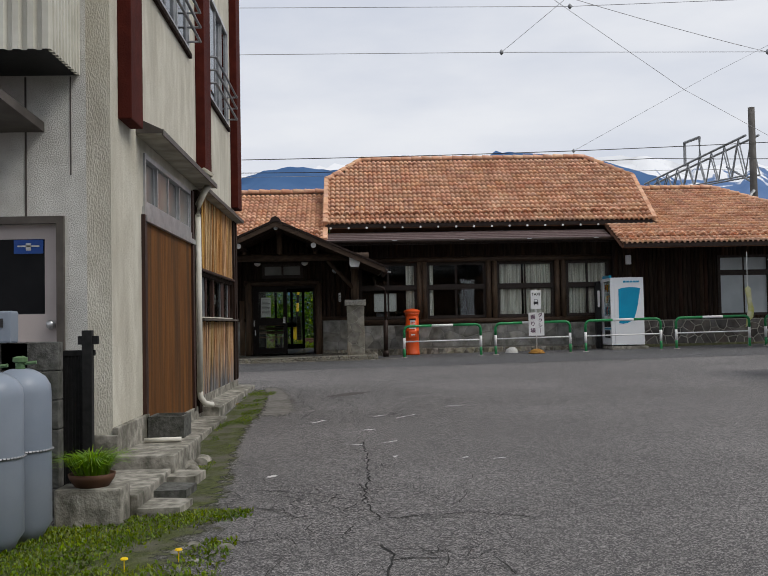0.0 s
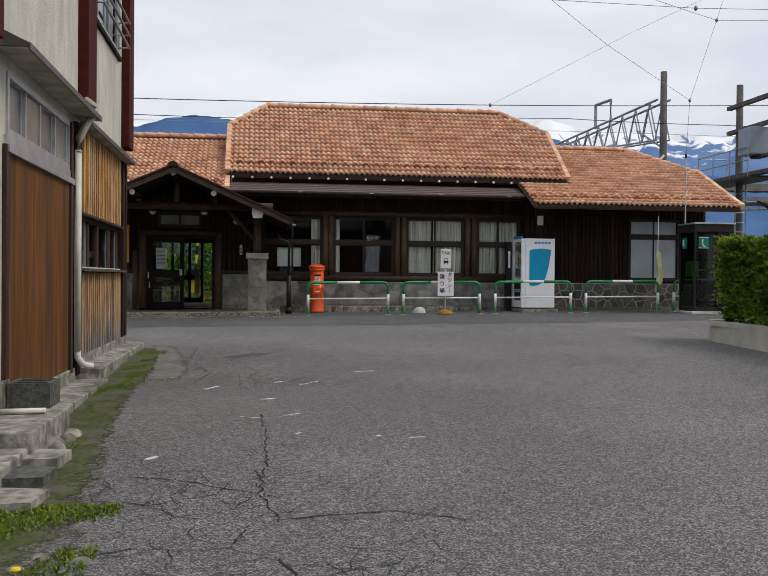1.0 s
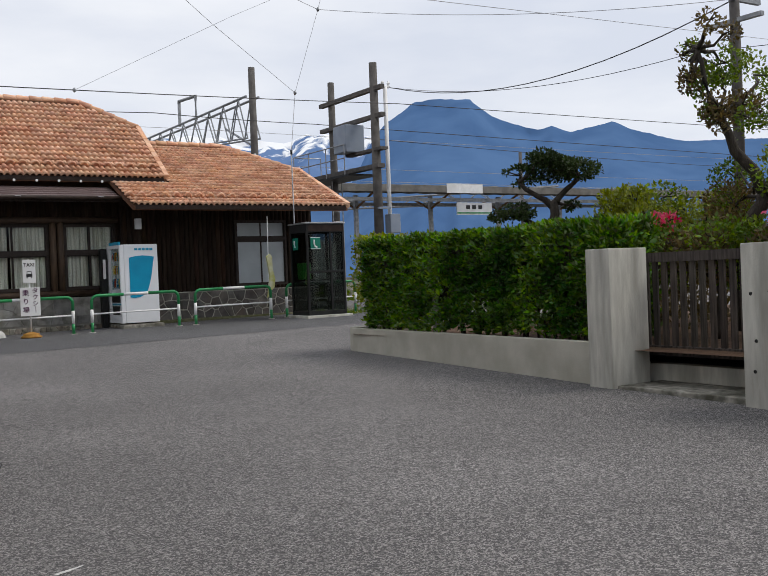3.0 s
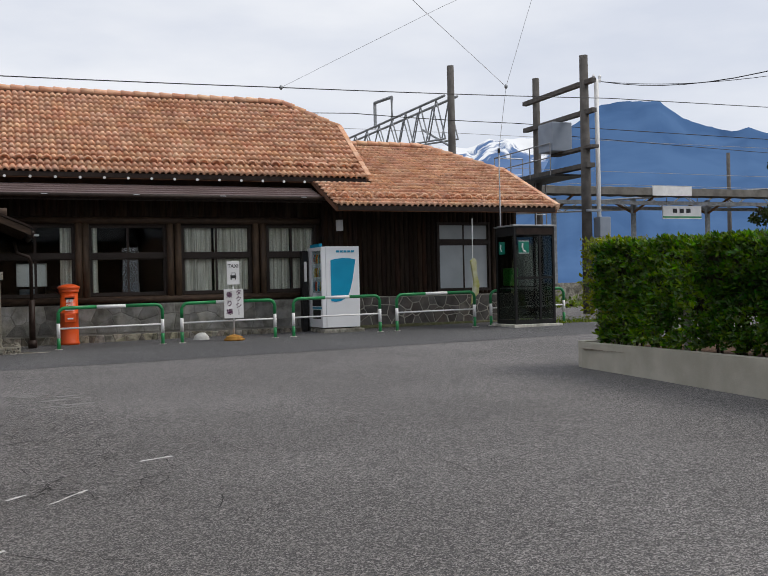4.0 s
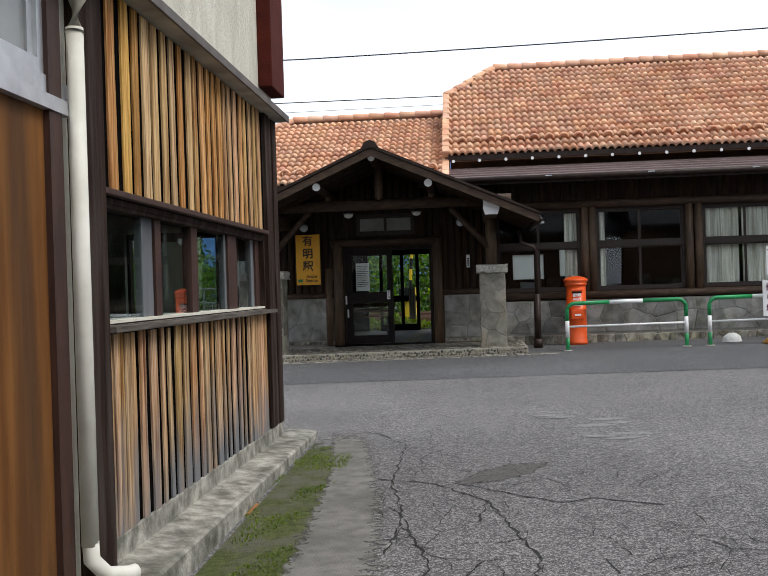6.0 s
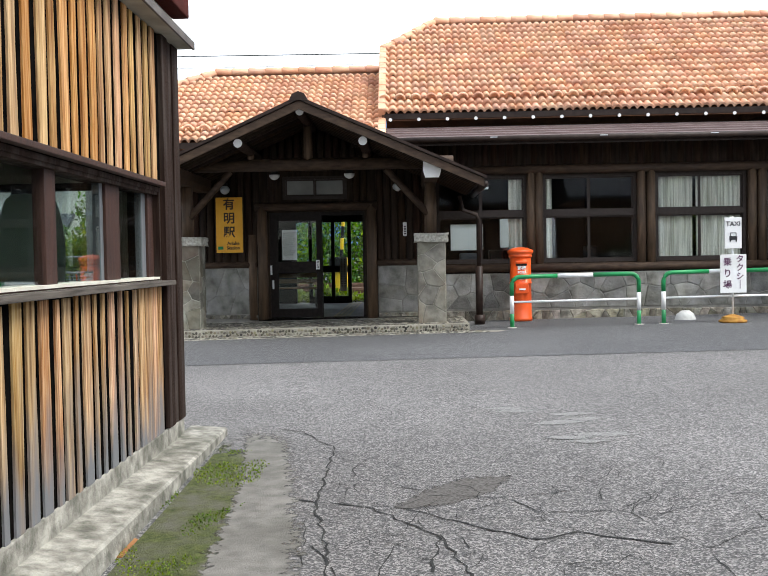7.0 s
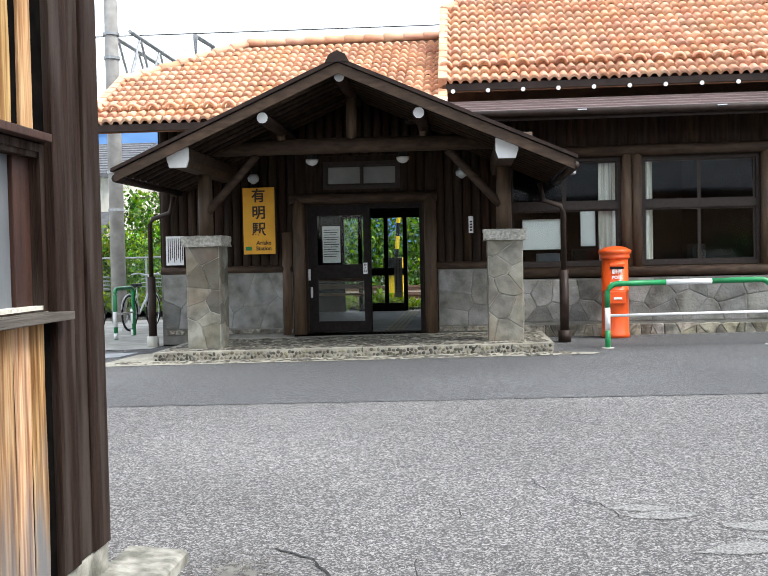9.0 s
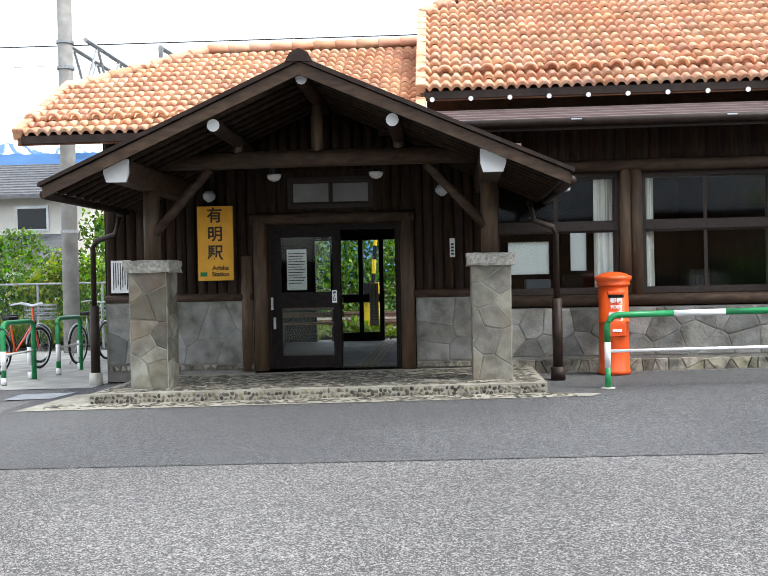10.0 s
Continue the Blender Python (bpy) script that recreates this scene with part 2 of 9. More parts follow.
M_STUCCO_FRONT = surf("grey_white_roughcast", (0.58, 0.575, 0.53), (0.68, 0.675, 0.63), 6, 0.93, 0.6, 110, stain=(0.45, 0.45, 0.43), sscale=0.8, samt=0.5, bdist=0.02)
M_REDPOST = surf("oxide_red_paint", (0.055, 0.0085, 0.005), (0.08, 0.0135, 0.008), 9, 0.8, 0.5, 70, stain=(0.045, 0.009, 0.006), sscale=1.5, spec=0.12)
M_PLYBROWN = surf("weathered_brown_plywood", (0.105, 0.04, 0.01), (0.185, 0.078, 0.02), 3.5, 0.75, 0.3, 40, stretch=(4, 4, 0.3), stain=(0.055, 0.028, 0.013), sscale=1.2, samt=0.85, spec=0.15)
M_DARKWOOD = surf("dark_peeling_wood", (0.016, 0.009, 0.0065), (0.034, 0.02, 0.015), 6, 0.8, 0.5, 40, stretch=(5, 5, 0.4), stain=(0.1, 0.085, 0.075), sscale=2.6, samt=0.4, spec=0.07)
M_REDWOOD = surf("reddish_dark_window_wood", (0.026, 0.01, 0.0065), (0.052, 0.02, 0.012), 6, 0.6, 0.2, 40, stretch=(5, 5, 0.5))
M_OLDCONC = surf("old_stained_concrete", (0.145, 0.138, 0.115), (0.38, 0.36, 0.31), 11, 0.92, 0.8, 45, stain=(0.062, 0.06, 0.042), sscale=3.4, samt=0.95)
M_WALLCONC = surf("board_marked_concrete", (0.47, 0.455, 0.4), (0.6, 0.585, 0.52), 5, 0.9, 0.35, 50, stain=(0.19, 0.18, 0.155), sscale=1.5, samt=0.65, stretch=(3.2, 3.2, 0.5))
M_BLOCK = surf("dark_concrete_block", (0.055, 0.055, 0.05), (0.13, 0.13, 0.12), 18, 0.95, 0.9, 50, stain=(0.04, 0.045, 0.03), sscale=4)
M_PLANTER = surf("smooth_beige_concrete", (0.4, 0.38, 0.315), (0.5, 0.48, 0.41), 3, 0.9, 0.25, 60, stain=(0.28, 0.265, 0.215), sscale=1.1, samt=0.45)
M_ALU_DULL = surf("weathered_grey_sash", (0.1, 0.107, 0.113), (0.16, 0.168, 0.176), 8, 0.55, 0.1, metal=0.3, stretch=(1, 1, 0.3))
M_ALU = surf("dull_aluminium", (0.42, 0.43, 0.44), (0.55, 0.56, 0.57), 8, 0.42, 0.05, metal=0.75)
M_CREAMPIPE = surf("cream_plastic_pipe", (0.62, 0.6, 0.53), (0.72, 0.7, 0.63), 5, 0.5, 0.05, stain=(0.4, 0.38, 0.3), sscale=3)
M_CREAMMETAL = surf("cream_corrugated_metal", (0.55, 0.54, 0.47), (0.64, 0.63, 0.56), 5, 0.55, 0.05, stain=(0.4, 0.38, 0.3), sscale=2)
M_HOOD = surf("grey_tin_hood", (0.06, 0.05, 0.043), (0.105, 0.092, 0.08), 5, 0.6, 0.1, stain=(0.1, 0.085, 0.07), sscale=2)
M_SOFFIT = surf("stained_soffit", (0.36, 0.33, 0.27), (0.46, 0.43, 0.36), 4, 0.85, 0.1, stain=(0.1, 0.085, 0.06), sscale=3)
M_GAS = surf("grey_enamel_cylinder", (0.21, 0.25, 0.31), (0.26, 0.3, 0.36), 3, 0.4, 0.04, stain=(0.22, 0.25, 0.29), sscale=2)
M_DOORPINK = surf("pale_beige_door", (0.5, 0.44, 0.42), (0.56, 0.5, 0.48), 4, 0.5, 0.05, stain=(0.38, 0.33, 0.31), sscale=2)
M_BLACK = surf("black_metal", (0.012, 0.012, 0.012), (0.022, 0.022, 0.022), 20, 0.5, 0.1, spec=0.2)
# matte black that paints in the shade between the shopfront slats
M_VOID = surf("slat_gap_black", (0.003, 0.0028, 0.0026), (0.007, 0.006, 0.0055), 12, 1.0, 0, spec=0.0)
M_DARKROOM = surf("dim_interior", (0.12, 0.11, 0.1), (0.18, 0.165, 0.15), 3, 0.9, 0)
# near black: the dimness of the unlit station rooms is put into the colour
M_ROOMWALL = surf("dimmed_interior_wall", (0.018, 0.016, 0.014), (0.03, 0.027, 0.024), 3, 0.9, 0.05)
M_POSTRED = surf("vermilion_enamel", (0.72, 0.085, 0.012), (0.8, 0.11, 0.018), 3, 0.38, 0.05, 40, stain=(0.55, 0.07, 0.012), sscale=3, coat=0.2)
M_GREENPAINT = surf("green_pipe_paint", (0.012, 0.2, 0.06), (0.02, 0.26, 0.085), 6, 0.4, 0.04, stain=(0.02, 0.13, 0.05), sscale=4)
M_SIGNYELLOW = surf("ochre_yellow_board", (0.68, 0.33, 0.02), (0.78, 0.4, 0.035), 3, 0.55, 0.08, 40, stain=(0.58, 0.27, 0.02), sscale=2)
M_INK = surf("dark_brown_lettering", (0.03, 0.018, 0.01), (0.045, 0.026, 0.015), 10, 0.6, 0)
M_INKBLACK = surf("black_lettering", (0.015, 0.015, 0.018), (0.03, 0.03, 0.03), 10, 0.6, 0)
M_INKPURPLE = surf("purple_black_lettering", (0.06, 0.012, 0.05), (0.09, 0.02, 0.07), 10, 0.6, 0)
M_VMWHITE = surf("white_enamel", (0.78, 0.8, 0.82), (0.85, 0.86, 0.88), 2, 0.35, 0.02, stain=(0.7, 0.72, 0.74), sscale=2)
M_VMBLUE = surf("cyan_blue_print", (0.0, 0.26, 0.45), (0.0, 0.3, 0.5), 3, 0.35, 0)
# darker upright stripes paint the shade of the folds into the cloth
M_CURTAIN = surf("fold_shaded_curtain", (0.45, 0.43, 0.37), (0.86, 0.83, 0.76), 3, 0.95, 0.2, 60, stretch=(7, 7, 0.25), lo=0.36, hi=0.56)
M_FROST = surf("frosted_pane", (0.42, 0.46, 0.48), (0.5, 0.54, 0.56), 2, 0.3, 0.02, spec=0.5)
M_POLE = surf("concrete_pole", (0.26, 0.25, 0.235), (0.36, 0.35, 0.33), 5, 0.9, 0.3, 60, stain=(0.17, 0.16, 0.15), sscale=2)
M_POLEDARK = surf("dark_weathered_pole", (0.075, 0.068, 0.062), (0.12, 0.112, 0.104), 5, 0.9, 0.3, 60, stain=(0.07, 0.065, 0.06), sscale=2)
M_STEEL = surf("galvanised_steel", (0.22, 0.23, 0.24), (0.34, 0.35, 0.36), 8, 0.5, 0.05, metal=0.5)
M_CABLE = surf("black_cable", (0.015, 0.015, 0.016), (0.025, 0.025, 0.026), 10, 0.6, 0)
M_WIRE = surf("grey_wire", (0.26, 0.26, 0.27), (0.34, 0.34, 0.35), 10, 0.5, 0)
M_PLATROOF = surf("old_corrugated_platform_roof", (0.12, 0.113, 0.1), (0.2, 0.19, 0.172), 3, 0.85, 0.3, 20, stain=(0.12, 0.11, 0.1), sscale=1.4)
M_FENCEWOOD = surf("weathered_grey_fence_wood", (0.022, 0.017, 0.014), (0.075, 0.061, 0.05), 6, 0.85, 0.5, 40, stretch=(6, 6, 0.45), rand="object", rvar=0.25)
M_SOIL = surf("reddish_litter_soil", (0.075, 0.04, 0.022), (0.13, 0.075, 0.045), 12, 1.0, 0.9, 60)
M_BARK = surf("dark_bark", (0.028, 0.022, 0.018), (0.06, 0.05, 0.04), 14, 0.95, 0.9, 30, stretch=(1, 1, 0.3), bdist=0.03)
M_BALLAST = surf("brown_ballast", (0.1, 0.085, 0.07), (0.22, 0.2, 0.17), 22, 0.95, 0.9, 40, bdist=0.04)
M_GREYTILE = surf("grey_roof_tile", (0.07, 0.072, 0.08), (0.12, 0.122, 0.13), 6, 0.5, 0.2, 20)
M_CREAMWALL = surf("cream_house_wall", (0.55, 0.53, 0.48), (0.66, 0.64, 0.58), 2, 0.9, 0.1, stain=(0.45, 0.43, 0.38), sscale=1)
M_BROWNWALL = surf("brown_boarded_wall", (0.14, 0.075, 0.035), (0.22, 0.12, 0.06), 5, 0.8, 0.2, stretch=(3, 3, 0.4))
M_YELLOWPAINT = surf("yellow_paint", (0.75, 0.48, 0.01), (0.82, 0.55, 0.02), 4, 0.45, 0.03)
M_GREENPHONE = surf("green_sign_print", (0.0, 0.15, 0.1), (0.0, 0.18, 0.12), 4, 0.4, 0)
M_GREENPHONESET = surf("bright_green_telephone", (0.05, 0.35, 0.05), (0.08, 0.42, 0.07), 4, 0.4, 0)
M_TERRACOTTA = surf("brown_pot", (0.1, 0.045, 0.025), (0.14, 0.065, 0.035), 6, 0.7, 0.1)
M_BLUE = surf("blue_sticker", (0.005, 0.06, 0.3), (0.01, 0.08, 0.36), 4, 0.4, 0)
M_GLASS = glass("window_glass", (0.96, 0.98, 0.97), through_part=0.98, gloss=0.035)
M_GLASSDARK = glass("tinted_glass", (0.75, 0.8, 0.8), through_part=0.22)
# lets sky light through, for the bright patches behind the waiting room panes
M_BRIGHTSHEET = bpy.data.materials.new("thin_white_sheet")
M_BRIGHTSHEET.use_nodes = True
_n = M_BRIGHTSHEET.node_tree.nodes
_t = _n.new("ShaderNodeBsdfTranslucent")
_t.inputs["Color"].default_value = (0.65, 0.66, 0.64, 1)
M_BRIGHTSHEET.node_tree.links.new(_t.outputs[0], _n["Material Output"].inputs["Surface"])
M_FROSTDARK = surf("dull_grey_pane", (0.16, 0.165, 0.16), (0.24, 0.245, 0.235), 2, 0.25, 0.02, spec=0.5)
M_BLACKGLASS = surf("black_glazing", (0.006, 0.006, 0.007), (0.01, 0.01, 0.011), 4, 0.08, 0, spec=0.08)
M_GLASSSHINY = glass("shiny_shop_glass", through_part=0.98, gloss=0.05)
M_GLASSCLEAR = glass("clear_glass", through_part=0.95)
M_GLASSPHONE = glass("smoky_booth_glass", (0.85, 0.9, 0.88), through_part=0.62)


def leafmat(name, c1, c2, var=0.35, rough=0.55):
    m = surf(name, c1, c2, 1.7, rough, 0, rand="island", rvar=var, spec=0.15)
    n, l = m.node_tree.nodes, m.node_tree.links
    tl = n.new("ShaderNodeBsdfTranslucent")
    mx = n.new("ShaderNodeMixShader")
    mx.inputs["Fac"].default_value = 0.3
    l.new(n["Principled BSDF"].inputs["Base Color"].links[0].from_socket, tl.inputs["Color"])
    l.new(n["Principled BSDF"].outputs[0], mx.inputs[1])
    l.new(tl.outputs[0], mx.inputs[2])
    l.new(mx.outputs[0], n["Material Output"].inputs["Surface"])
    return m


M_HEDGE = leafmat("yew_hedge_leaf", (0.024, 0.082, 0.004), (0.15, 0.29, 0.016), 0.7)
M_LEAF = leafmat("fresh_green_leaf", (0.08, 0.145, 0.012), (0.19, 0.26, 0.025), 0.45)
M_LEAFBROWN = leafmat("bronze_young_leaf", (0.1, 0.075, 0.03), (0.16, 0.12, 0.05), 0.4)
M_LEAFYELLOW = leafmat("yellow_green_leaf", (0.16, 0.2, 0.015), (0.27, 0.3, 0.03), 0.35)
M_LEAFDARK = leafmat("dark_pine_needle", (0.022, 0.04, 0.012), (0.055, 0.08, 0.024), 0.4)
M_PAPER = leafmat("aged_lantern_paper", (0.46, 0.5, 0.43), (0.58, 0.62, 0.54), 0.05, 0.8)
M_PAPER.node_tree.nodes["Mix Shader"].inputs["Fac"].default_value = 0.75
M_GRASS = leafmat("grass_blade", (0.09, 0.15, 0.015), (0.19, 0.25, 0.035), 0.45)
M_PINK = leafmat("pink_azalea", (0.6, 0.05, 0.12), (0.7, 0.1, 0.2), 0.25)
M_YELLOWFLOWER = surf("yellow_flower", (0.8, 0.5, 0.0), (0.85, 0.6, 0.0), 5, 0.6, 0)


# ---- building helpers ----
ORG = {}


def thing(name, at, label, category, group="", kind=""):
    ob = new(name)
    ob.location = at
    ORG[ob.name] = Vector(at)
    return tagged(ob, label, category, group, kind)


def to_object(name, bm, material, smooth=False):
    me = bpy.data.meshes.new(name)
    bm.normal_update()
    bm.to_mesh(me)
    bm.free()
    for mm in material if isinstance(material, (list, tuple)) else (material,):
        me.materials.append(mm)
    if smooth:
        for p in me.polygons:
            p.use_smooth = True
    return new(name, me)


def part(name, bm, material, parent, label="", smooth=False):
    ob = to_object(name, bm, material, smooth)
    o = ORG[parent.name]
    ob.data.transform(Matrix.Translation(-o))
    ob.parent = parent
    ORG[ob.name] = o
    return tagged(ob, label)


def solid(name, bm, material, label, category, kind="", group="", smooth=False):
    """A thing of one mesh, its origin at the middle of its base."""
    ob = to_object(name, bm, material, smooth)
    vs = [v.co for v in ob.data.vertices]
    o = Vector([(min(v[k] for v in vs) + max(v[k] for v in vs)) / 2 for k in (0, 1)] + [min(v.z for v in vs)])
    ob.data.transform(Matrix.Translation(-o))
    ob.location = o
    ORG[ob.name] = o
    return tagged(ob, label, category, group, kind)


def piece(name, mesh, m, parent):
    ob = new(name, mesh)
    ob.parent = parent
    ob.matrix_basis = Matrix.Translation(-ORG[parent.name]) @ m
    return ob


def mesh_of(name, bm, material, smooth=False):
    ob = to_object(name, bm, material, smooth)
    me = ob.data
    bpy.data.objects.remove(ob)
    return me


def box(bm, x0, x1, y0, y1, z0, z1, bevel=0.0, m=None):
    vs = [bm.verts.new((x, y, z)) for z in (z0, z1) for y in (y0, y1) for x in (x0, x1)]
    fs = [bm.faces.new([vs[i] for i in f]) for f in ((0, 2, 3, 1), (4, 5, 7, 6), (0, 1, 5, 4), (1, 3, 7, 5), (3, 2, 6, 7), (2, 0, 4, 6))]
    if bevel:
        got = bmesh.ops.bevel(bm, geom=list({e for f in fs for e in f.edges}), offset=bevel, segments=2, affect="EDGES", profile=0.6)
        vs = list({v for f in got["faces"] for v in f.verts} | {v for v in vs if v.is_valid})
    if m is not None:
        for v in vs:
            v.co = m @ v.co
    return vs


def tube(bm, pts, r, seg=8, cap=True, flat=1.0):
    """A round bar along a line of points; r is one radius or one for each point."""
    pts = [Vector(p) for p in pts]
    rs = r if isinstance(r, (list, tuple)) else [r] * len(pts)
    rings = []
    for i, p in enumerate(pts):
        d = (pts[min(i + 1, len(pts) - 1)] - pts[max(i - 1, 0)]).normalized()
        up = Vector((0, 0, 1)) if abs(d.z) < 0.95 else Vector((0, 1, 0))
        a = d.cross(up).normalized()
        b = a.cross(d)
        rings.append([bm.verts.new(p + rs[i] * (math.cos(k * math.tau / seg) * a + flat * math.sin(k * math.tau / seg) * b)) for k in range(seg)])
    for u, v in zip(rings, rings[1:]):
        for k in range(seg):
            bm.faces.new((u[k], u[(k + 1) % seg], v[(k + 1) % seg], v[k]))
    if cap:
        bm.faces.new(rings[0][::-1])
        bm.faces.new(rings[-1])
    return rings


def lathe(bm, at, profile, seg=24):
    """A turned body about the upright axis through at: rows of radius and height."""
    at = Vector(at)
    rings = [[bm.verts.new(at + Vector((r * math.cos(k * math.tau / seg), r * math.sin(k * math.tau / seg), z))) for k in range(seg)] for r, z in profile]
    for u, v in zip(rings, rings[1:]):
        for k in range(seg):
            bm.faces.new((u[k], u[(k + 1) % seg], v[(k + 1) % seg], v[k]))
    bm.faces.new(rings[0][::-1])
    bm.faces.new(rings[-1])


def prism(bm, outline, y0, y1, axis="y"):
    """A plate with an outline in (x, z) between y0 and y1; axis 'x': outline in (y, z); axis 'z': outline in (x, y)."""
    put = {"y": lambda a, b, c: (a, c, b), "x": lambda a, b, c: (c, a, b), "z": lambda a, b, c: (a, b, c)}[axis]
    u = [bm.verts.new(put(a, b, y0)) for a, b in outline]
    v = [bm.verts.new(put(a, b, y1)) for a, b in outline]
    n = len(u)
    bm.faces.new(u)
    bm.faces.new(v[::-1])
    for k in range(n):
        bm.faces.new((u[k], v[k], v[(k + 1) % n], u[(k + 1) % n]))
    bmesh.ops.recalc_face_normals(bm, faces=bm.faces[:]) if len(bm.faces) < 400 else None


def bm_new():
    return bmesh.new()


def simple(name, make, material, parent, label="", smooth=False):
    bm = bm_new()
    make(bm)
    return part(name, bm, material, parent, label, smooth)


def lettering(name, body, at, size, material, parent, yaw=0.0, tilt=90.0, align="CENTER", depth=0.001, fat=0.002):
    cu = bpy.data.curves.new(name, "FONT")
    cu.body, cu.size, cu.align_x, cu.align_y, cu.extrude, cu.offset = body, size, align, "CENTER", depth, fat
    cu.materials.append(material)
    ob = new(name, cu)
    ob.parent = parent
    ob.matrix_basis = Matrix.Translation(-ORG[parent.name]) @ pose(*at, tilt, 0, yaw)
    return ob


def clip_half(poly, p, n):
    """The part of a polygon on the inner side of a line through p with outward normal n."""
    out = []
    for i, a in enumerate(poly):
        b = poly[(i + 1) % len(poly)]
        da, db = (a - p).dot(n), (b - p).dot(n)
        if da <= 0:
            out.append(a)
        if da * db < 0:
            out.append(a + (b - a) * (da / (da - db)))
    return out


def cells(w, h, size, rng, jitter=0.42):
    """Irregular stones that fill a w x h rectangle: polygons in 2D."""
    nx, ny = max(1, round(w / size)), max(1, round(h / size))
    seeds = [Vector(((i + 0.5 + (0.25 if j % 2 else -0.25) + rng.uniform(-jitter, jitter)) * w / nx, (j + 0.5 + rng.uniform(-jitter, jitter)) * h / ny)) for j in range(ny) for i in range(nx)]
    out = []
    for s in seeds:
        poly = [Vector((0, 0)), Vector((w, 0)), Vector((w, h)), Vector((0, h))]
        for q in seeds:
            if q is not s and (q - s).length < size * 3.2:
                poly = clip_half(poly, (q + s) / 2, (q - s).normalized())
                if len(poly) < 3:
                    break
        if len(poly) >= 3:
            out.append(poly)
    return out


def stone_mesh(name, poly, joint, deep, material, rng):
    """A flat stone with an uneven edge and a rounded rim: its 2D outline lies in x and z, its face looks to -y."""
    c = sum(poly, Vector((0, 0))) / len(poly)
    ring = []
    for i, a in enumerate(poly):
        b = poly[(i + 1) % len(poly)]
        if (b - a).length < 0.02:
            continue
        ring += [a, (a + b) / 2 + Vector((rng.uniform(-0.006, 0.006), rng.uniform(-0.006, 0.006)))] if (b - a).length > 0.12 else [a]
    if len(ring) < 3:
        return None
    size = max((p - c).length for p in ring)
    k = max(0.4, 1 - joint / max(size, 0.02))
    bm = bm_new()
    tilt = (rng.uniform(-0.02, 0.02), rng.uniform(-0.02, 0.02))
    rows = []
    for f, y in ((k, 0.0), (k * 0.98, -deep * 0.7), (k * 0.9, -deep)):
        rows.append([bm.verts.new(((p - c).x * f, y + (tilt[0] * (p - c).x + tilt[1] * (p - c).y if y else 0), (p - c).y * f)) for p in ring])
    for u, v in zip(rows, rows[1:]):
        for i in range(len(u)):
            bm.faces.new((u[i], u[(i + 1) % len(u)], v[(i + 1) % len(u)], v[i]))
    bm.faces.new(rows[-1])
    bmesh.ops.recalc_face_normals(bm, faces=bm.faces[:])
    return mesh_of(name, bm, material), c


def stones(parent, origin, yaw, w, h, size, material, seed, joint=0.012, deep=0.02, name="stone", jitter=0.36):
    """Crazy-laid stones on an upright face from its lower left corner."""
    rng = random.Random(seed)
    for poly in cells(w, h, size, rng, jitter):
        got = stone_mesh(name, poly, joint, deep * rng.uniform(0.7, 1.2), material, rng)
        if got:
            me, c = got
            piece(name, me, pose(*origin, 0, 0, yaw) @ Matrix.Translation((c.x, 0, c.y)), parent)


def cloud_mesh(name, quads, material):
    """Many small leaves as one mesh, from an (n, 4, 3) array."""
    q = np.asarray(quads, float)
    me = bpy.data.meshes.new(name)
    me.from_pydata(q.reshape(-1, 3), [], np.arange(len(q) * 4).reshape(-1, 4))
    me.materials.append(material)
    return me


def leaves(points, size, rng, up=0.4, long=1.6, out=None):
    """Leaf quads at points, turned at random, leaning out along out."""
    n = len(points)
    d = rng.normal(size=(n, 3))
    d[:, 2] += up
    if out is not None:
        d += out
    d /= np.linalg.norm(d, axis=1)[:, None]
    a = np.cross(d, rng.normal(size=(n, 3)))
    a /= np.linalg.norm(a, axis=1)[:, None] + 1e-9
    s = size * rng.uniform(0.6, 1.3, (n, 1))
    tip, mid = points + d * s * long, points + d * s * long * 0.5
    nrm = np.cross(a, d) * s * 0.12
    return np.stack([points, mid + a * s * 0.5 - nrm, tip, mid - a * s * 0.5 - nrm], 1)


def link_cloud(name, quads, material, parent):
    ob = new(name, cloud_mesh(name, np.asarray(quads) - np.array(ORG[parent.name]), material))
    ob.parent = parent
    ORG[ob.name] = ORG[parent.name]
    return ob


# ---- ground ----
def ground_z(x, y):
    x, y = min(max(x, -8.0), 16.0), min(max(y, -6.0), 26.0)
    return -0.157 + 0.0169 * x + 0.0189 * y - 0.00018 * x * y


def sheet(bm, xs, ys, lift=0.0, z=ground_z):
    rows = [[bm.verts.new((x, y, z(x, y) + lift)) for x in xs] for y in ys]
    for u, v in zip(rows, rows[1:]):
        for i in range(len(xs) - 1):
            bm.faces.new((u[i], u[i + 1], v[i + 1], v[i]))


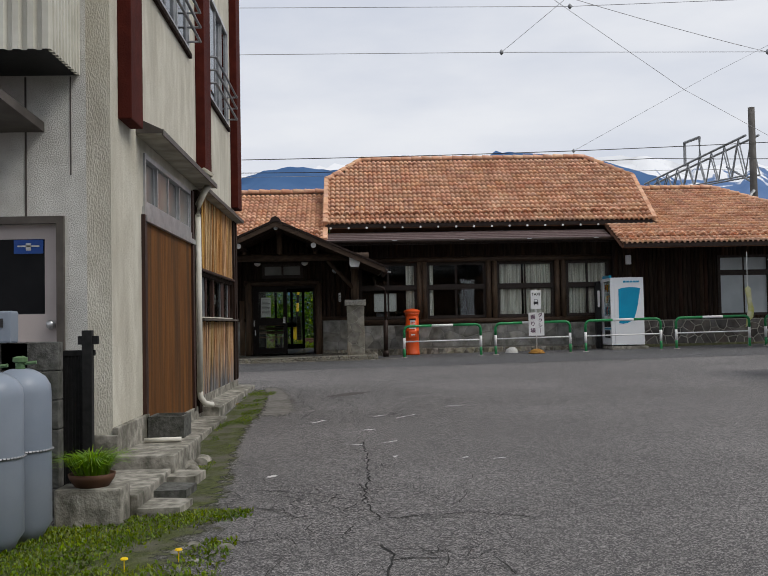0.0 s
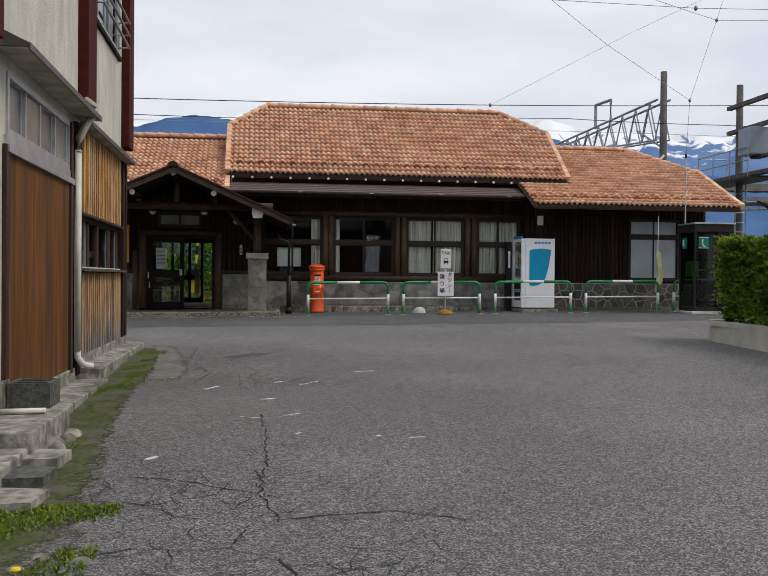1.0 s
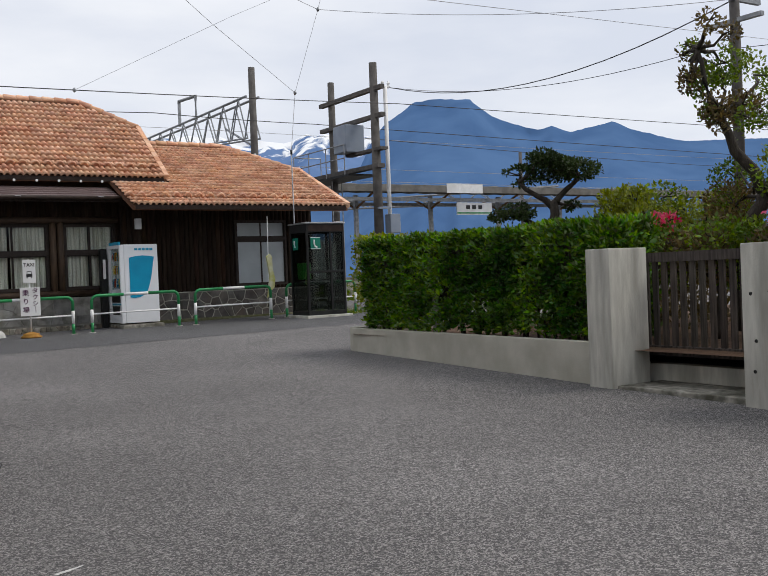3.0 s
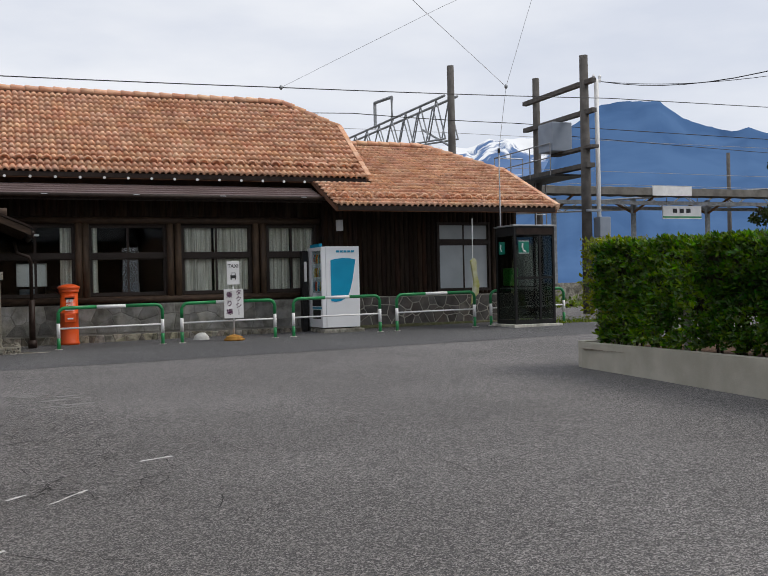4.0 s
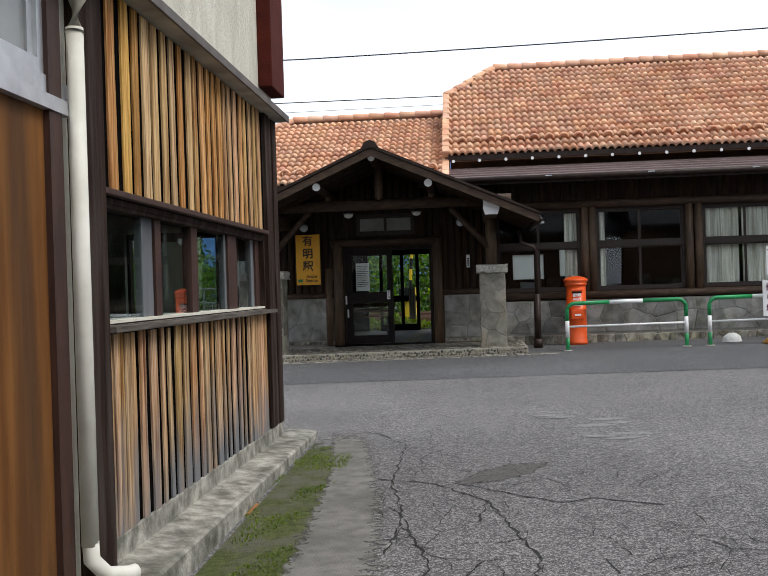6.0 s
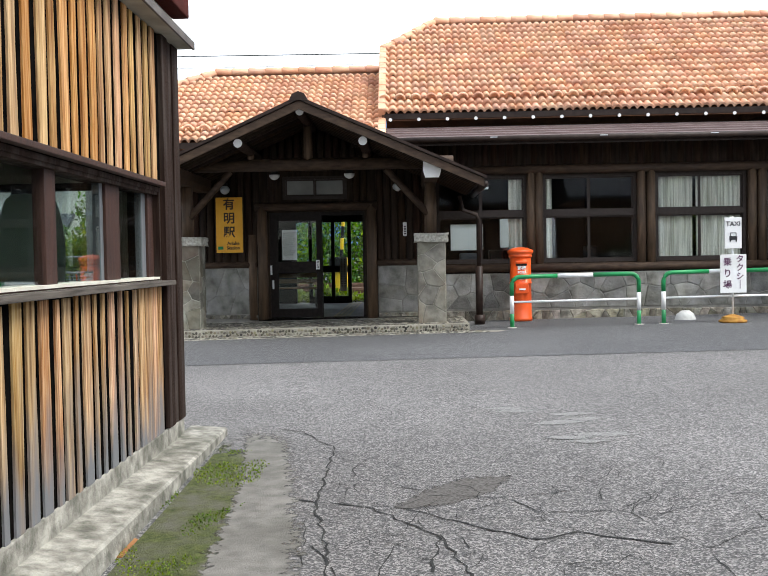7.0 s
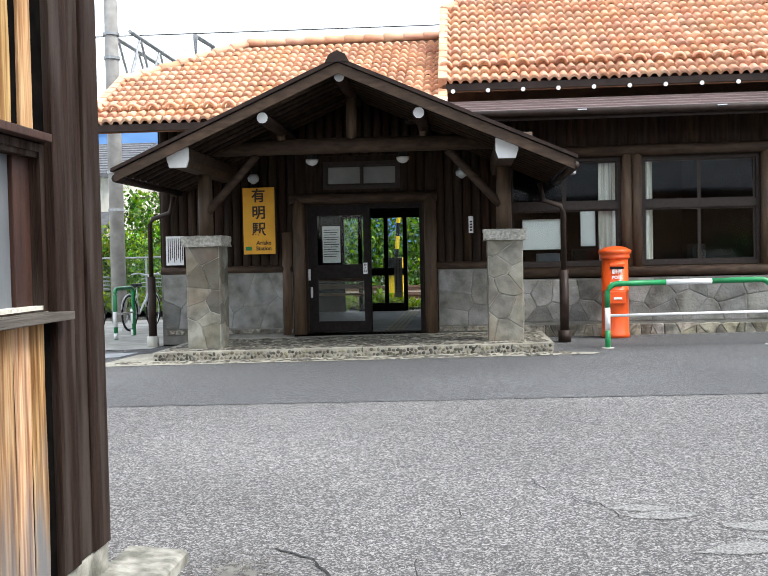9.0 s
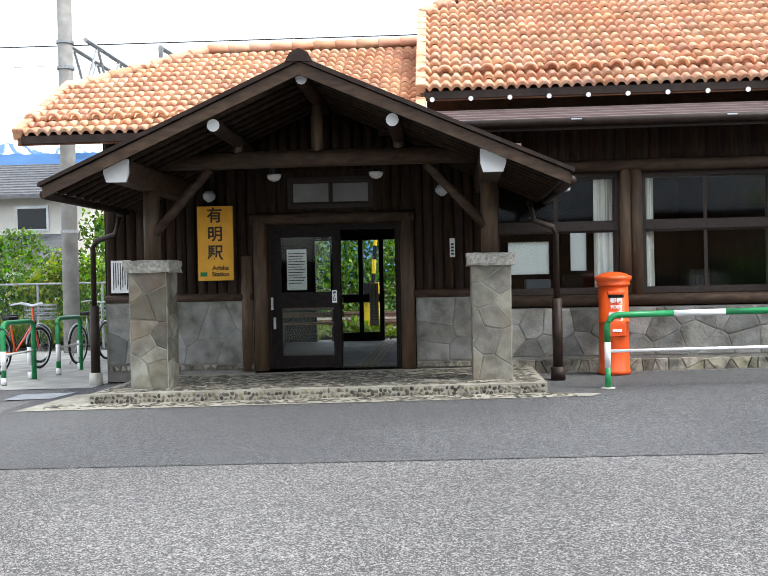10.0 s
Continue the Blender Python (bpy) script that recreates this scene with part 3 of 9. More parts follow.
def patch(bm, outline, lift):
    """A flat patch that follows the ground: two rings round its middle, its cover thinning to the rim."""
    cover = bm.verts.layers.float.new("cover")
    cx, cy = sum(p[0] for p in outline) / len(outline), sum(p[1] for p in outline) / len(outline)
    mid = bm.verts.new((cx, cy, ground_z(cx, cy) + lift))
    mid[cover] = 1.0
    rings = []
    for f, c in ((0.55, 0.8), (1.0, 0.0)):
        ring = [bm.verts.new((cx + (x - cx) * f, cy + (y - cy) * f, ground_z(cx + (x - cx) * f, cy + (y - cy) * f) + lift)) for x, y in outline]
        for v in ring:
            v[cover] = c
        rings.append(ring)
    n = len(outline)
    for k in range(n):
        bm.faces.new((mid, rings[0][k], rings[0][(k + 1) % n]))
        bm.faces.new((rings[0][k], rings[1][k], rings[1][(k + 1) % n], rings[0][(k + 1) % n]))
    bmesh.ops.recalc_face_normals(bm, faces=bm.faces[:])
    if bm.faces[0].normal.z < 0:
        bmesh.ops.reverse_faces(bm, faces=bm.faces[:])


def strip(bm, rows, lift, left_cover=0.0):
    """A band on the ground between two wandering edges, given as rows of left x, right x and y."""
    cover = bm.verts.layers.float.new("cover")
    fine = []
    for (a0, b0, y0), (a1, b1, y1) in zip(rows, rows[1:]):
        n = max(1, int(abs(y1 - y0) / 0.3))
        fine += [(a0 + (a1 - a0) * i / n, b0 + (b1 - b0) * i / n, y0 + (y1 - y0) * i / n) for i in range(n)]
    fine.append(rows[-1])
    prev = None
    for i, (a, b, y) in enumerate(fine):
        cur = []
        end = min(1.0, i / 2, (len(fine) - 1 - i) / 2)
        for f, c in ((0, left_cover), (0.25, 0.75), (0.6, 0.75), (1, 0.0)):
            x = a + (b - a) * f
            v = bm.verts.new((x, y, ground_z(x, y) + lift))
            v[cover] = c * end
            cur.append(v)
        if prev:
            for k in range(3):
                bm.faces.new((prev[k], prev[k + 1], cur[k + 1], cur[k]))
        prev = cur


def ragged(outline, amount, seed, step=0.12):
    """The same outline with a finely broken edge."""
    rng = random.Random(seed)
    out = []
    for (x0, y0), (x1, y1) in zip(outline, outline[1:] + outline[:1]):
        n = max(1, int(math.hypot(x1 - x0, y1 - y0) / step))
        out += [(x0 + (x1 - x0) * i / n + rng.uniform(-amount, amount), y0 + (y1 - y0) * i / n + rng.uniform(-amount, amount)) for i in range(n)]
    return out


def steps_between(a, b, n):
    return [a + (b - a) * i / n for i in range(n + 1)]


bm = bm_new()
sheet(bm, [-1500, -300, -60, -20, *steps_between(-8, 16, 24), 40, 100, 400, 1500], [-1500, -200, -40, -12, *steps_between(-6, 26, 32), 30, 60, 150, 500, 1500])
solid("ground", bm, M_ASPHALT, "grey worn coarse asphalt of the station forecourt", "ground", "structure")
bm = bm_new()
sheet(bm, [-4.9, *steps_between(-4.5, 13, 20)], [21.35, 22.2, 23.2, 24.2, 25.2, 26.3], 0.005)
solid("road", bm, M_ASPHALT_NEW, "smoother dark asphalt strip along the station front", "road", "structure")
bm = bm_new()
sheet(bm, steps_between(-22, -4.62, 8), [26.1, 28, 30, 33.2], 0.008)
solid("pavement", bm, M_CONCRETE_FLAT, "pale concrete bicycle parking pavement", "pavement", "structure")
bm = bm_new()
patch(bm, [(-5.3, 25.1), (-4.75, 25.15), (-4.65, 25.65), (-5.3, 25.6)], 0.011)
solid("manhole_cover", bm, M_STEEL, "flat grey steel cover in the asphalt", "cover")

# mossy dirt margin along the left building
bm = bm_new()
strip(bm, [(-2.6, -0.3, 4.0), (-2.2, -0.35, 5.6), (-1.6, -0.5, 7.2), (-1.4, -0.6, 8.2), (-1.35, -0.75, 9.4), (-1.4, -0.85, 10.7), (-1.42, -0.88, 12.2), (-1.42, -0.85, 13.6), (-1.42, -0.95, 15.2), (-1.42, -1.05, 16.6), (-1.42, -1.2, 17.2)], 0.003, 0.8)
solid("verge", bm, M_MOSS, "mossy dirt margin beside the building", "verge", "structure")
bm = bm_new()
strip(bm, [(-1.05, -0.4, 12.4), (-1.05, -0.42, 13.6), (-1.1, -0.55, 14.8), (-1.15, -0.72, 15.8), (-1.28, -0.85, 16.6), (-1.42, -0.92, 17.1), (-1.45, -1.05, 17.5)], 0.005)
solid("dirt_strip", bm, M_DIRT, "pale grey worn cement strip on the asphalt", "patch", "structure")
bm = bm_new()
patch(bm, [(-0.28, 15.0), (0.1, 15.05), (0.42, 15.35), (0.6, 15.78), (0.25, 15.76), (-0.02, 15.5)], 0.003)
solid("tar_patch", bm, faded(surf("dark_tar_patch", (0.055, 0.05, 0.046), (0.13, 0.122, 0.115), 60, 0.9, 0.6, 150, spec=0.2)), "dark tar patch on the asphalt", "patch", "structure")


def ground_line(bm, pts, width, lift, rng, wobble=0.02):
    """A thin wandering strip on the ground, such as a crack or a chalk mark."""
    fine = []
    for (x0, y0), (x1, y1) in zip(pts, pts[1:]):
        n = max(2, int(math.hypot(x1 - x0, y1 - y0) / 0.06))
        fine += [(x0 + (x1 - x0) * i / n + rng.uniform(-wobble, wobble), y0 + (y1 - y0) * i / n + rng.uniform(-wobble, wobble)) for i in range(n)]
    fine.append(pts[-1])
    prev = None
    for i, (x, y) in enumerate(fine):
        a, b = fine[max(i - 1, 0)], fine[min(i + 1, len(fine) - 1)]
        d = Vector((b[0] - a[0], b[1] - a[1])).normalized() * width * rng.uniform(0.25, 1.0) * 0.5
        cur = [bm.verts.new((x - d.y, y + d.x, ground_z(x, y) + lift)), bm.verts.new((x + d.y, y - d.x, ground_z(x, y) + lift))]
        if prev:
            bm.faces.new((prev[1], cur[1], cur[0], prev[0]))
        prev = cur


rngc = random.Random(11)
M_FADED_PAINT = faded(surf("faded_road_paint", (0.1, 0.098, 0.095), (0.32, 0.315, 0.305), 90, 0.9, 0.8, 180, spec=0.2), 34.0, 0.98, 1.25)
CRACKS = [
    [(-0.55, 7.9), (-0.2, 7.75), (0.1, 7.5), (0.31, 7.3), (0.39, 6.85), (0.4, 6.7)],
    [(0.31, 7.3), (0.36, 8.2), (0.37, 9.4), (0.33, 10.2)],
    [(-0.62, 7.3), (-0.3, 7.15), (0.05, 7.35)],
    [(0.4, 6.1), (0.46, 5.8), (0.4, 5.4), (0.5, 5.0)],
    [(0.46, 5.8), (0.7, 5.75)],
    [(-0.6, 6.2), (-0.3, 6.35)],
    [(0.42, 6.75), (1.0, 6.85), (1.4, 6.6)],
    [(-0.95, 15.35), (-0.7, 15.3), (-0.3, 15.1), (0.05, 14.6), (0.0, 14.1)],
    [(-1.1, 17.35), (-0.9, 17.2), (-0.6, 16.6), (-0.6, 15.2), (-0.45, 14.2), (-0.5, 13.5)],
    [(-0.1, 15.05), (0.5, 14.5), (0.7, 14.6), (1.1, 14.4)],
    [(0.05, 14.6), (0.3, 13.4), (0.2, 12.8)],
    [(-0.45, 14.2), (-0.25, 13.3), (-0.4, 12.4)],
]
for line in CRACKS:
    bm = bm_new()
    ground_line(bm, line, 0.018, 0.004, rngc, 0.016)
    solid("crack", bm, M_CRACK, "thin dark crack in the worn asphalt", "crack", "structure")
bm = bm_new()
for x0, x1, y0, y1, count in ((-0.7, 1.2, 4.4, 9.0, 85), (-0.7, 1.8, 11.8, 15.8, 80), (-0.8, 0.4, 15.8, 18.5, 14), (0.5, 6.5, 5.0, 17.0, 40)):
    for k in range(count):
        x, y, a = rngc.uniform(x0, x1), rngc.uniform(y0, y1), rngc.uniform(0, 6.28)
        line = [(x, y)]
        for j in range(rngc.randint(2, 5)):
            a += rngc.uniform(-0.9, 0.9)
            x, y = x + 0.14 * math.cos(a), y + 0.14 * math.sin(a)
            line.append((x, y))
        ground_line(bm, line, rngc.uniform(0.005, 0.009), 0.004, rngc, 0.012)
for x0, y0, w, h, size, keep in ((-0.75, 3.9, 1.9, 4.4, 0.3, 0.5), (-0.75, 12.1, 2.4, 3.7, 0.3, 0.5), (1.3, 11.5, 2.2, 4.0, 0.5, 0.3)):
    for poly in cells(w, h, size, rngc, 0.46):
        for a, b_ in zip(poly, poly[1:] + poly[:1]):
            if rngc.random() < keep * 0.5 and (b_ - a).length > 0.05:
                ground_line(bm, [(x0 + a.x, y0 + a.y), (x0 + b_.x, y0 + b_.y)], rngc.uniform(0.004, 0.01), 0.004, rngc, 0.012)
solid("crazing", bm, M_CRACK, "fine crazing of hair cracks in the asphalt", "cracks", "stuff")
MARKS = [
    ([(1.46, 13.2), (1.72, 13.28)], 0.05), ([(0.5, 12.35), (0.62, 12.45)], 0.04), ([(0.16, 10.1), (0.33, 10.0)], 0.03),
    ([(0.5, 10.05), (0.68, 10.2)], 0.03), ([(0.33, 11.1), (0.48, 11.15)], 0.05), ([(-0.46, 8.4), (-0.39, 8.5)], 0.07), ([(0.6, 9.2), (0.64, 9.25)], 0.04),
    ([(1.2, 9.0), (1.25, 9.05)], 0.05), ([(0.75, 12.1), (1.0, 12.4)], 0.03), ([(1.45, 8.9), (1.6, 8.95)], 0.03), ([(-0.25, 11.9), (-0.1, 12.15)], 0.04),
]
for line, width in MARKS:
    bm = bm_new()
    ground_line(bm, line, width * 1.15, 0.004, rngc, 0.008)
    solid("chalk_mark", bm, M_PAINT, "worn white survey mark on the asphalt", "mark", "structure")
for k in range(8):
    x, y, r = 1.05 + rngc.uniform(-0.4, 0.4), 17.3 + rngc.uniform(-0.9, 0.9), rngc.uniform(0.07, 0.15)
    bm = bm_new()
    patch(bm, [(x + r * 2.6 * rngc.uniform(0.6, 1.2) * math.cos(a), y + r * rngc.uniform(0.6, 1.2) * math.sin(a)) for a in steps_between(0, 5.9, 11)], 0.0025 + 0.0004 * k)
    solid("road_marking", bm, M_FADED_PAINT, "nearly worn off pale road marking", "marking", "structure")

# ---- station building ----
station = thing("station_building", (3.5, 29, 0.35), "dark timber country railway station with terracotta tiled roofs", "station building")

ENT_Y, WIN_Y, RW_Y = 26.66, 26.70, 26.42
FLOOR = 0.44


def roof_plane(name, x0, x1, eave_y, eave_z, slope, ridge_y, corner_y, rx0, rx1, seed, back_y, nparts, tilew=0.274, tiler=0.225, left_cut=None, extra_cut=None):
    """A tiled front plane with half-hipped ends, its underlay, back plane, ridge, hip and verge tiles."""
    rng = random.Random(seed)
    ang = math.atan(slope)
    ridge_z, corner_z = eave_z + slope * (ridge_y - eave_y), eave_z + slope * (corner_y - eave_y)
    bm = bm_new()
    low, d = 0.075, 0.10
    outline = [(x0, eave_y, eave_z), (x1, eave_y, eave_z), (x1, corner_y, corner_z), (rx1, ridge_y, ridge_z), (rx0, ridge_y, ridge_z), (x0, corner_y, corner_z)]
    back = [(x0, back_y, eave_z), (x1, back_y, eave_z), (x1, 2 * ridge_y - corner_y, corner_z), (rx1, ridge_y, ridge_z), (rx0, ridge_y, ridge_z), (x0, 2 * ridge_y - corner_y, corner_z)]
    for poly, turn in ((outline, 1), (back, -1)):
        top = [bm.verts.new((x, y, z - low)) for x, y, z in poly]
        bot = [bm.verts.new((x, y, z - low - d)) for x, y, z in poly]
        bm.faces.new(top[::turn])
        bm.faces.new(bot[::-turn])
        for i in range(6):
            bm.faces.new((top[i], bot[i], bot[(i + 1) % 6], top[(i + 1) % 6]))
    for (xa, rx) in ((x0, rx0), (x1, rx1)):
        tri = [bm.verts.new(p) for p in ((xa, corner_y, corner_z - low), (xa, 2 * ridge_y - corner_y, corner_z - low), (rx, ridge_y, ridge_z - low))]
        bm.faces.new(tri)
    bmesh.ops.recalc_face_normals(bm, faces=bm.faces[:])
    roof = part(name, bm, M_DECK, station, "terracotta S-tiled roof with half-hipped ends")

    # one S-shaped tile: a high roll and a shallow pan, with a lip at the front
    def tile_shape(bm, m=None):
        prof = []
        for i in range(17):
            u = (i / 8) % 1.0
            z = 0.036 * math.sin(math.pi * u / 0.74) ** 0.5 if 0 < u < 0.74 else (-0.016 * math.sin(math.pi * (u - 0.74) / 0.26) if u >= 0.74 else 0.0)
            prof.append((i / 16 * tilew * 1.01, z))
        rows = [[(x, 0.012, z * 1.15 - 0.03) for x, z in prof], [(x, 0.0, z * 1.15 + 0.024) for x, z in prof], [(x, tiler * 1.14, z - 0.034) for x, z in prof]]
        vs = [[bm.verts.new((m @ Vector(p)) if m else p) for p in r] for r in rows]
        for a, b in zip(vs, vs[1:]):
            for i in range(16):
                bm.faces.new((a[i], a[i + 1], b[i + 1], b[i]))

    bmt = bm_new()
    tile_shape(bmt)
    tile = mesh_of("roof_tile", bmt, M_TILE, True)
    joined = bm_new()
    total = (ridge_y - eave_y) / math.cos(ang)
    cols, rows_n = int((x1 - x0) / tilew + 0.5), int(total / tiler)
    tw = (x1 - x0) / cols
    base = pose(0, 0, 0, math.degrees(ang), 0, 0)
    slots = []
    for r in range(rows_n):
        for c in range(cols):
            s = r * tiler
            y, z = eave_y + s * math.cos(ang) - 0.04, eave_z + s * math.sin(ang)
            yc, xc = y + 0.15, x0 + (c + 0.5) * tw
            if yc > corner_y:
                f = (yc - corner_y) / (ridge_y - corner_y)
                if xc < x0 + (rx0 - x0) * f - 0.02 or xc > x1 + (rx1 - x1) * f + 0.02:
                    continue
            if extra_cut and extra_cut(xc, yc, z):
                continue
            if left_cut and left_cut(xc, yc, z):
                continue
            slots.append((x0 + c * tw, y, z))
    for i, (x, y, z) in enumerate(slots):
        m = Matrix.Translation((x, y + rng.uniform(-0.006, 0.006), z - 0.03 + rng.uniform(-0.004, 0.004))) @ base @ pose(0, 0, 0, rng.uniform(-0.6, 0.6), 0, rng.uniform(-0.6, 0.6))
        if i < nparts:
            piece("roof_tile", tile, m, roof)
        else:
            tile_shape(joined, m)
    if len(joined.verts):
        rest = part("roof_tile_field", joined, M_TILE_JOINED, roof, smooth=True)
        tagged(rest, kind="stuff")
    else:
        joined.free()

    # half-round tiles along ridge, hips; stepped verge tiles
    bmr = bm_new()
    rings = tube(bmr, [(0, -0.02, 0), (0, 0.0, 0), (0, 0.36, -0.012)], [0.066, 0.08, 0.062], 10, True)
    cap = mesh_of("ridge_tile", bmr, M_TILE, True)

    def run(a, b, lift=0.0, step=0.31):
        a, b = Vector(a), Vector(b)
        n = max(1, int((b - a).length / step))
        q = (b - a).to_track_quat("Y", "Z").to_matrix().to_4x4()
        for i in range(n):
            p = a + (b - a) * (i / n)
            piece("ridge_tile", cap, Matrix.Translation(p + Vector((0, 0, lift + rng.uniform(-0.004, 0.004)))) @ q, roof)

    run((rx0, ridge_y, ridge_z), (rx1, ridge_y, ridge_z))
    run((x0, corner_y, corner_z), (rx0, ridge_y, ridge_z))
    run((x1, corner_y, corner_z), (rx1, ridge_y, ridge_z))
    bmv = bm_new()
    box(bmv, -0.06, 0.07, 0, tiler * 1.08, -0.13, 0.03, 0.02)
    verge = mesh_of("verge_tile", bmv, M_TILE)
    for xv in (x0, x1):
        if left_cut and xv == x0 and left_cut(xv, corner_y, corner_z):
            continue
        n = int((corner_y - eave_y) / math.cos(ang) / tiler)
        for r in range(n + 1):
            s = r * tiler
            piece("verge_tile", verge, Matrix.Translation((xv, eave_y + s * math.cos(ang) - 0.04, eave_z + s * math.sin(ang) + 0.01)) @ base @ pose(0, 0, 0, -2.0, 0, 0), roof)
    # snow stops: short raised half rings on the second course
    bms = bm_new()
    tube(bms, [(0.085 * math.cos(a), 0, 0.11 * math.sin(a)) for a in steps_between(0.1, math.pi - 0.1, 8)], 0.026, 6)
    stop = mesh_of("snow_stop", bms, M_TILE, True)
    s = tiler * 1.75
    for c in range(0, cols):
        piece("snow_stop", stop, Matrix.Translation((x0 + (c + 0.16) * tw, eave_y + s * math.cos(ang), eave_z + s * math.sin(ang) - 0.01)) @ base, roof)
    # gutter board under the eave
    simple("eave_board", lambda b: box(b, x0 + 0.05, x1 - 0.05, eave_y - 0.02, eave_y + 0.05, eave_z - 0.155, eave_z - 0.055, 0.006), M_GUTTER, roof)
    return roof


roof_main = roof_plane("main_roof", -0.45, 8.65, 26.63, 4.0, 0.757, 29.6, 28.6, 0.6, 7.46, 1, 32.57, 300)
roof_left = roof_plane("left_wing_roof", -5.48, -0.45, 26.05, 3.50, 0.55, 29.2, 27.65, -3.8, -0.45, 2, 32.3, 300, extra_cut=lambda x, y, z: y < 27.0 and z < 3.78 - 0.445 * abs(x + 1.6))
roof_right = roof_plane("right_wing_roof", 7.27, 12.8, 25.03, 3.22, 0.45, 29.5, 27.5, 7.27, 11.35, 3, 34.0, 300,
                        left_cut=lambda x, y, z: y > 26.45 and x < 8.62)

# rafter ends under the main eave, painted white
bm = bm_new()
tube(bm, [(0, -0.2, 0), (0, 0.35, 0.26)], 0.05, 10)
rafter = mesh_of("rafter", bm, M_LOG, True)
bm = bm_new()
tube(bm, [(0, -0.012, 0), (0, 0, 0)], 0.031, 10)
rafter_end = mesh_of("rafter_end", bm, M_WHITEPAINT)
for i in range(19):
    x = -0.3 + i * 0.492
    piece("rafter", rafter, Matrix.Translation((x, 26.83, 3.84)), station)
    piece("rafter_end", rafter_end, Matrix.Translation((x, 26.62, 3.84)), station)

# brown metal pent roof in standing rows over the windows
n = 5
for i in range(n):
    f0, f1 = i / n, (i + 1) / n
    y0, y1 = 25.88 + 0.92 * f0, 25.88 + 0.92 * f1 + 0.03
    z0, z1 = 3.44 + 0.31 * f0, 3.44 + 0.31 * f1
    bm = bm_new()
    prism(bm, [(y0, z0 - 0.035), (y0, z0), (y1, z1 - 0.018), (y1, z1 - 0.05)], -0.95, 7.25, "x")
    if i == 0:
        pent = part("pent_roof", bm, M_CANOPY, station, "brown metal pent roof laid in rows")
    else:
        part("metal_course", bm, M_CANOPY, pent)
simple("gutter", lambda b: tube(b, [(-0.9, 25.84, 3.385), (7.3, 25.84, 3.385)], 0.05, 10), M_GUTTER, pent, smooth=True)
simple("fascia", lambda b: box(b, -0.95, 7.25, 25.9, 25.93, 3.30, 3.42), M_GUTTER, pent)
for x in (-0.4, 1.4, 3.2, 5.0, 6.8):
    simple("gutter_bracket", lambda b: box(b, x - 0.06, x + 0.06, 25.79, 25.83, 3.40, 3.415), M_ALU, pent)


# walls of dark half-logs standing side by side
def log_mesh(length, r):
    bm = bm_new()
    seg = 7
    rows = []
    for z in (0, length):
        rows.append([bm.verts.new((-r * math.cos(math.pi * k / seg), -r * 0.75 * math.sin(math.pi * k / seg), z)) for k in range(seg + 1)])
    for k in range(seg):
        bm.faces.new((rows[0][k], rows[0][k + 1], rows[1][k + 1], rows[1][k]))
    bm.faces.new(rows[1])
    bm.faces.new(rows[0][::-1])
    return mesh_of("half_log", bm, M_LOG, False)


def log_wall(parent, x0, x1, y, z0, z1, step, holes=()):
    meshes = {}
    n = round((x1 - x0) / step)
    st = (x1 - x0) / n
    for i in range(n):
        x = x0 + (i + 0.5) * st
        spans = [(z0, z1)]
        for hx0, hx1, hz0, hz1 in holes:
            if hx0 < x < hx1:
                spans = [s for a, b in spans for s in ((a, min(b, hz0)), (max(a, hz1), b)) if s[1] - s[0] > 0.03]
        for a, b in spans:
            key = round(b - a, 3)
            if key not in meshes:
                meshes[key] = log_mesh(b - a, st * 0.5)
            piece("half_log", meshes[key], Matrix.Translation((x, y, a)), parent)


def grid_wall(bm, us, zs, v0, v1, solid_at, put):
    """One connected wall on a grid of lines: cells that solid_at() accepts are filled, the rest stay open."""
    us, zs = sorted(set(us)), sorted(set(zs))
    verts = {}

    def vert(i, k, side):
        key = (i, k, side)
        if key not in verts:
            verts[key] = bm.verts.new(put(us[i], (v0, v1)[side], zs[k]))
        return verts[key]

    full = {(i, k) for i in range(len(us) - 1) for k in range(len(zs) - 1) if solid_at((us[i] + us[i + 1]) / 2, (zs[k] + zs[k + 1]) / 2)}
    for i, k in full:
        bm.faces.new((vert(i, k, 0), vert(i + 1, k, 0), vert(i + 1, k + 1, 0), vert(i, k + 1, 0)))
        bm.faces.new((vert(i, k + 1, 1), vert(i + 1, k + 1, 1), vert(i + 1, k, 1), vert(i, k, 1)))
        for (di, dk), (a, b) in (((-1, 0), ((i, k), (i, k + 1))), ((1, 0), ((i + 1, k), (i + 1, k + 1))), ((0, -1), ((i, k), (i + 1, k))), ((0, 1), ((i, k + 1), (i + 1, k + 1)))):
            if (i + di, k + dk) not in full:
                bm.faces.new((vert(*a, 0), vert(*b, 0), vert(*b, 1), vert(*a, 1)))
    bmesh.ops.recalc_face_normals(bm, faces=bm.faces[:])


def wall_with_holes(bm, x0, x1, y0, y1, z0, z1, holes):
    """An upright wall along x with openings cut through it."""
    grid_wall(bm, [x0, x1, *[h[0] for h in holes], *[h[1] for h in holes]], [z0, z1, *[max(h[2], z0) for h in holes], *[min(h[3], z1) for h in holes]], y0, y1,
              lambda x, z: not any(h[0] < x < h[1] and h[2] < z < h[3] for h in holes), lambda u, v, z: (u, v, z))


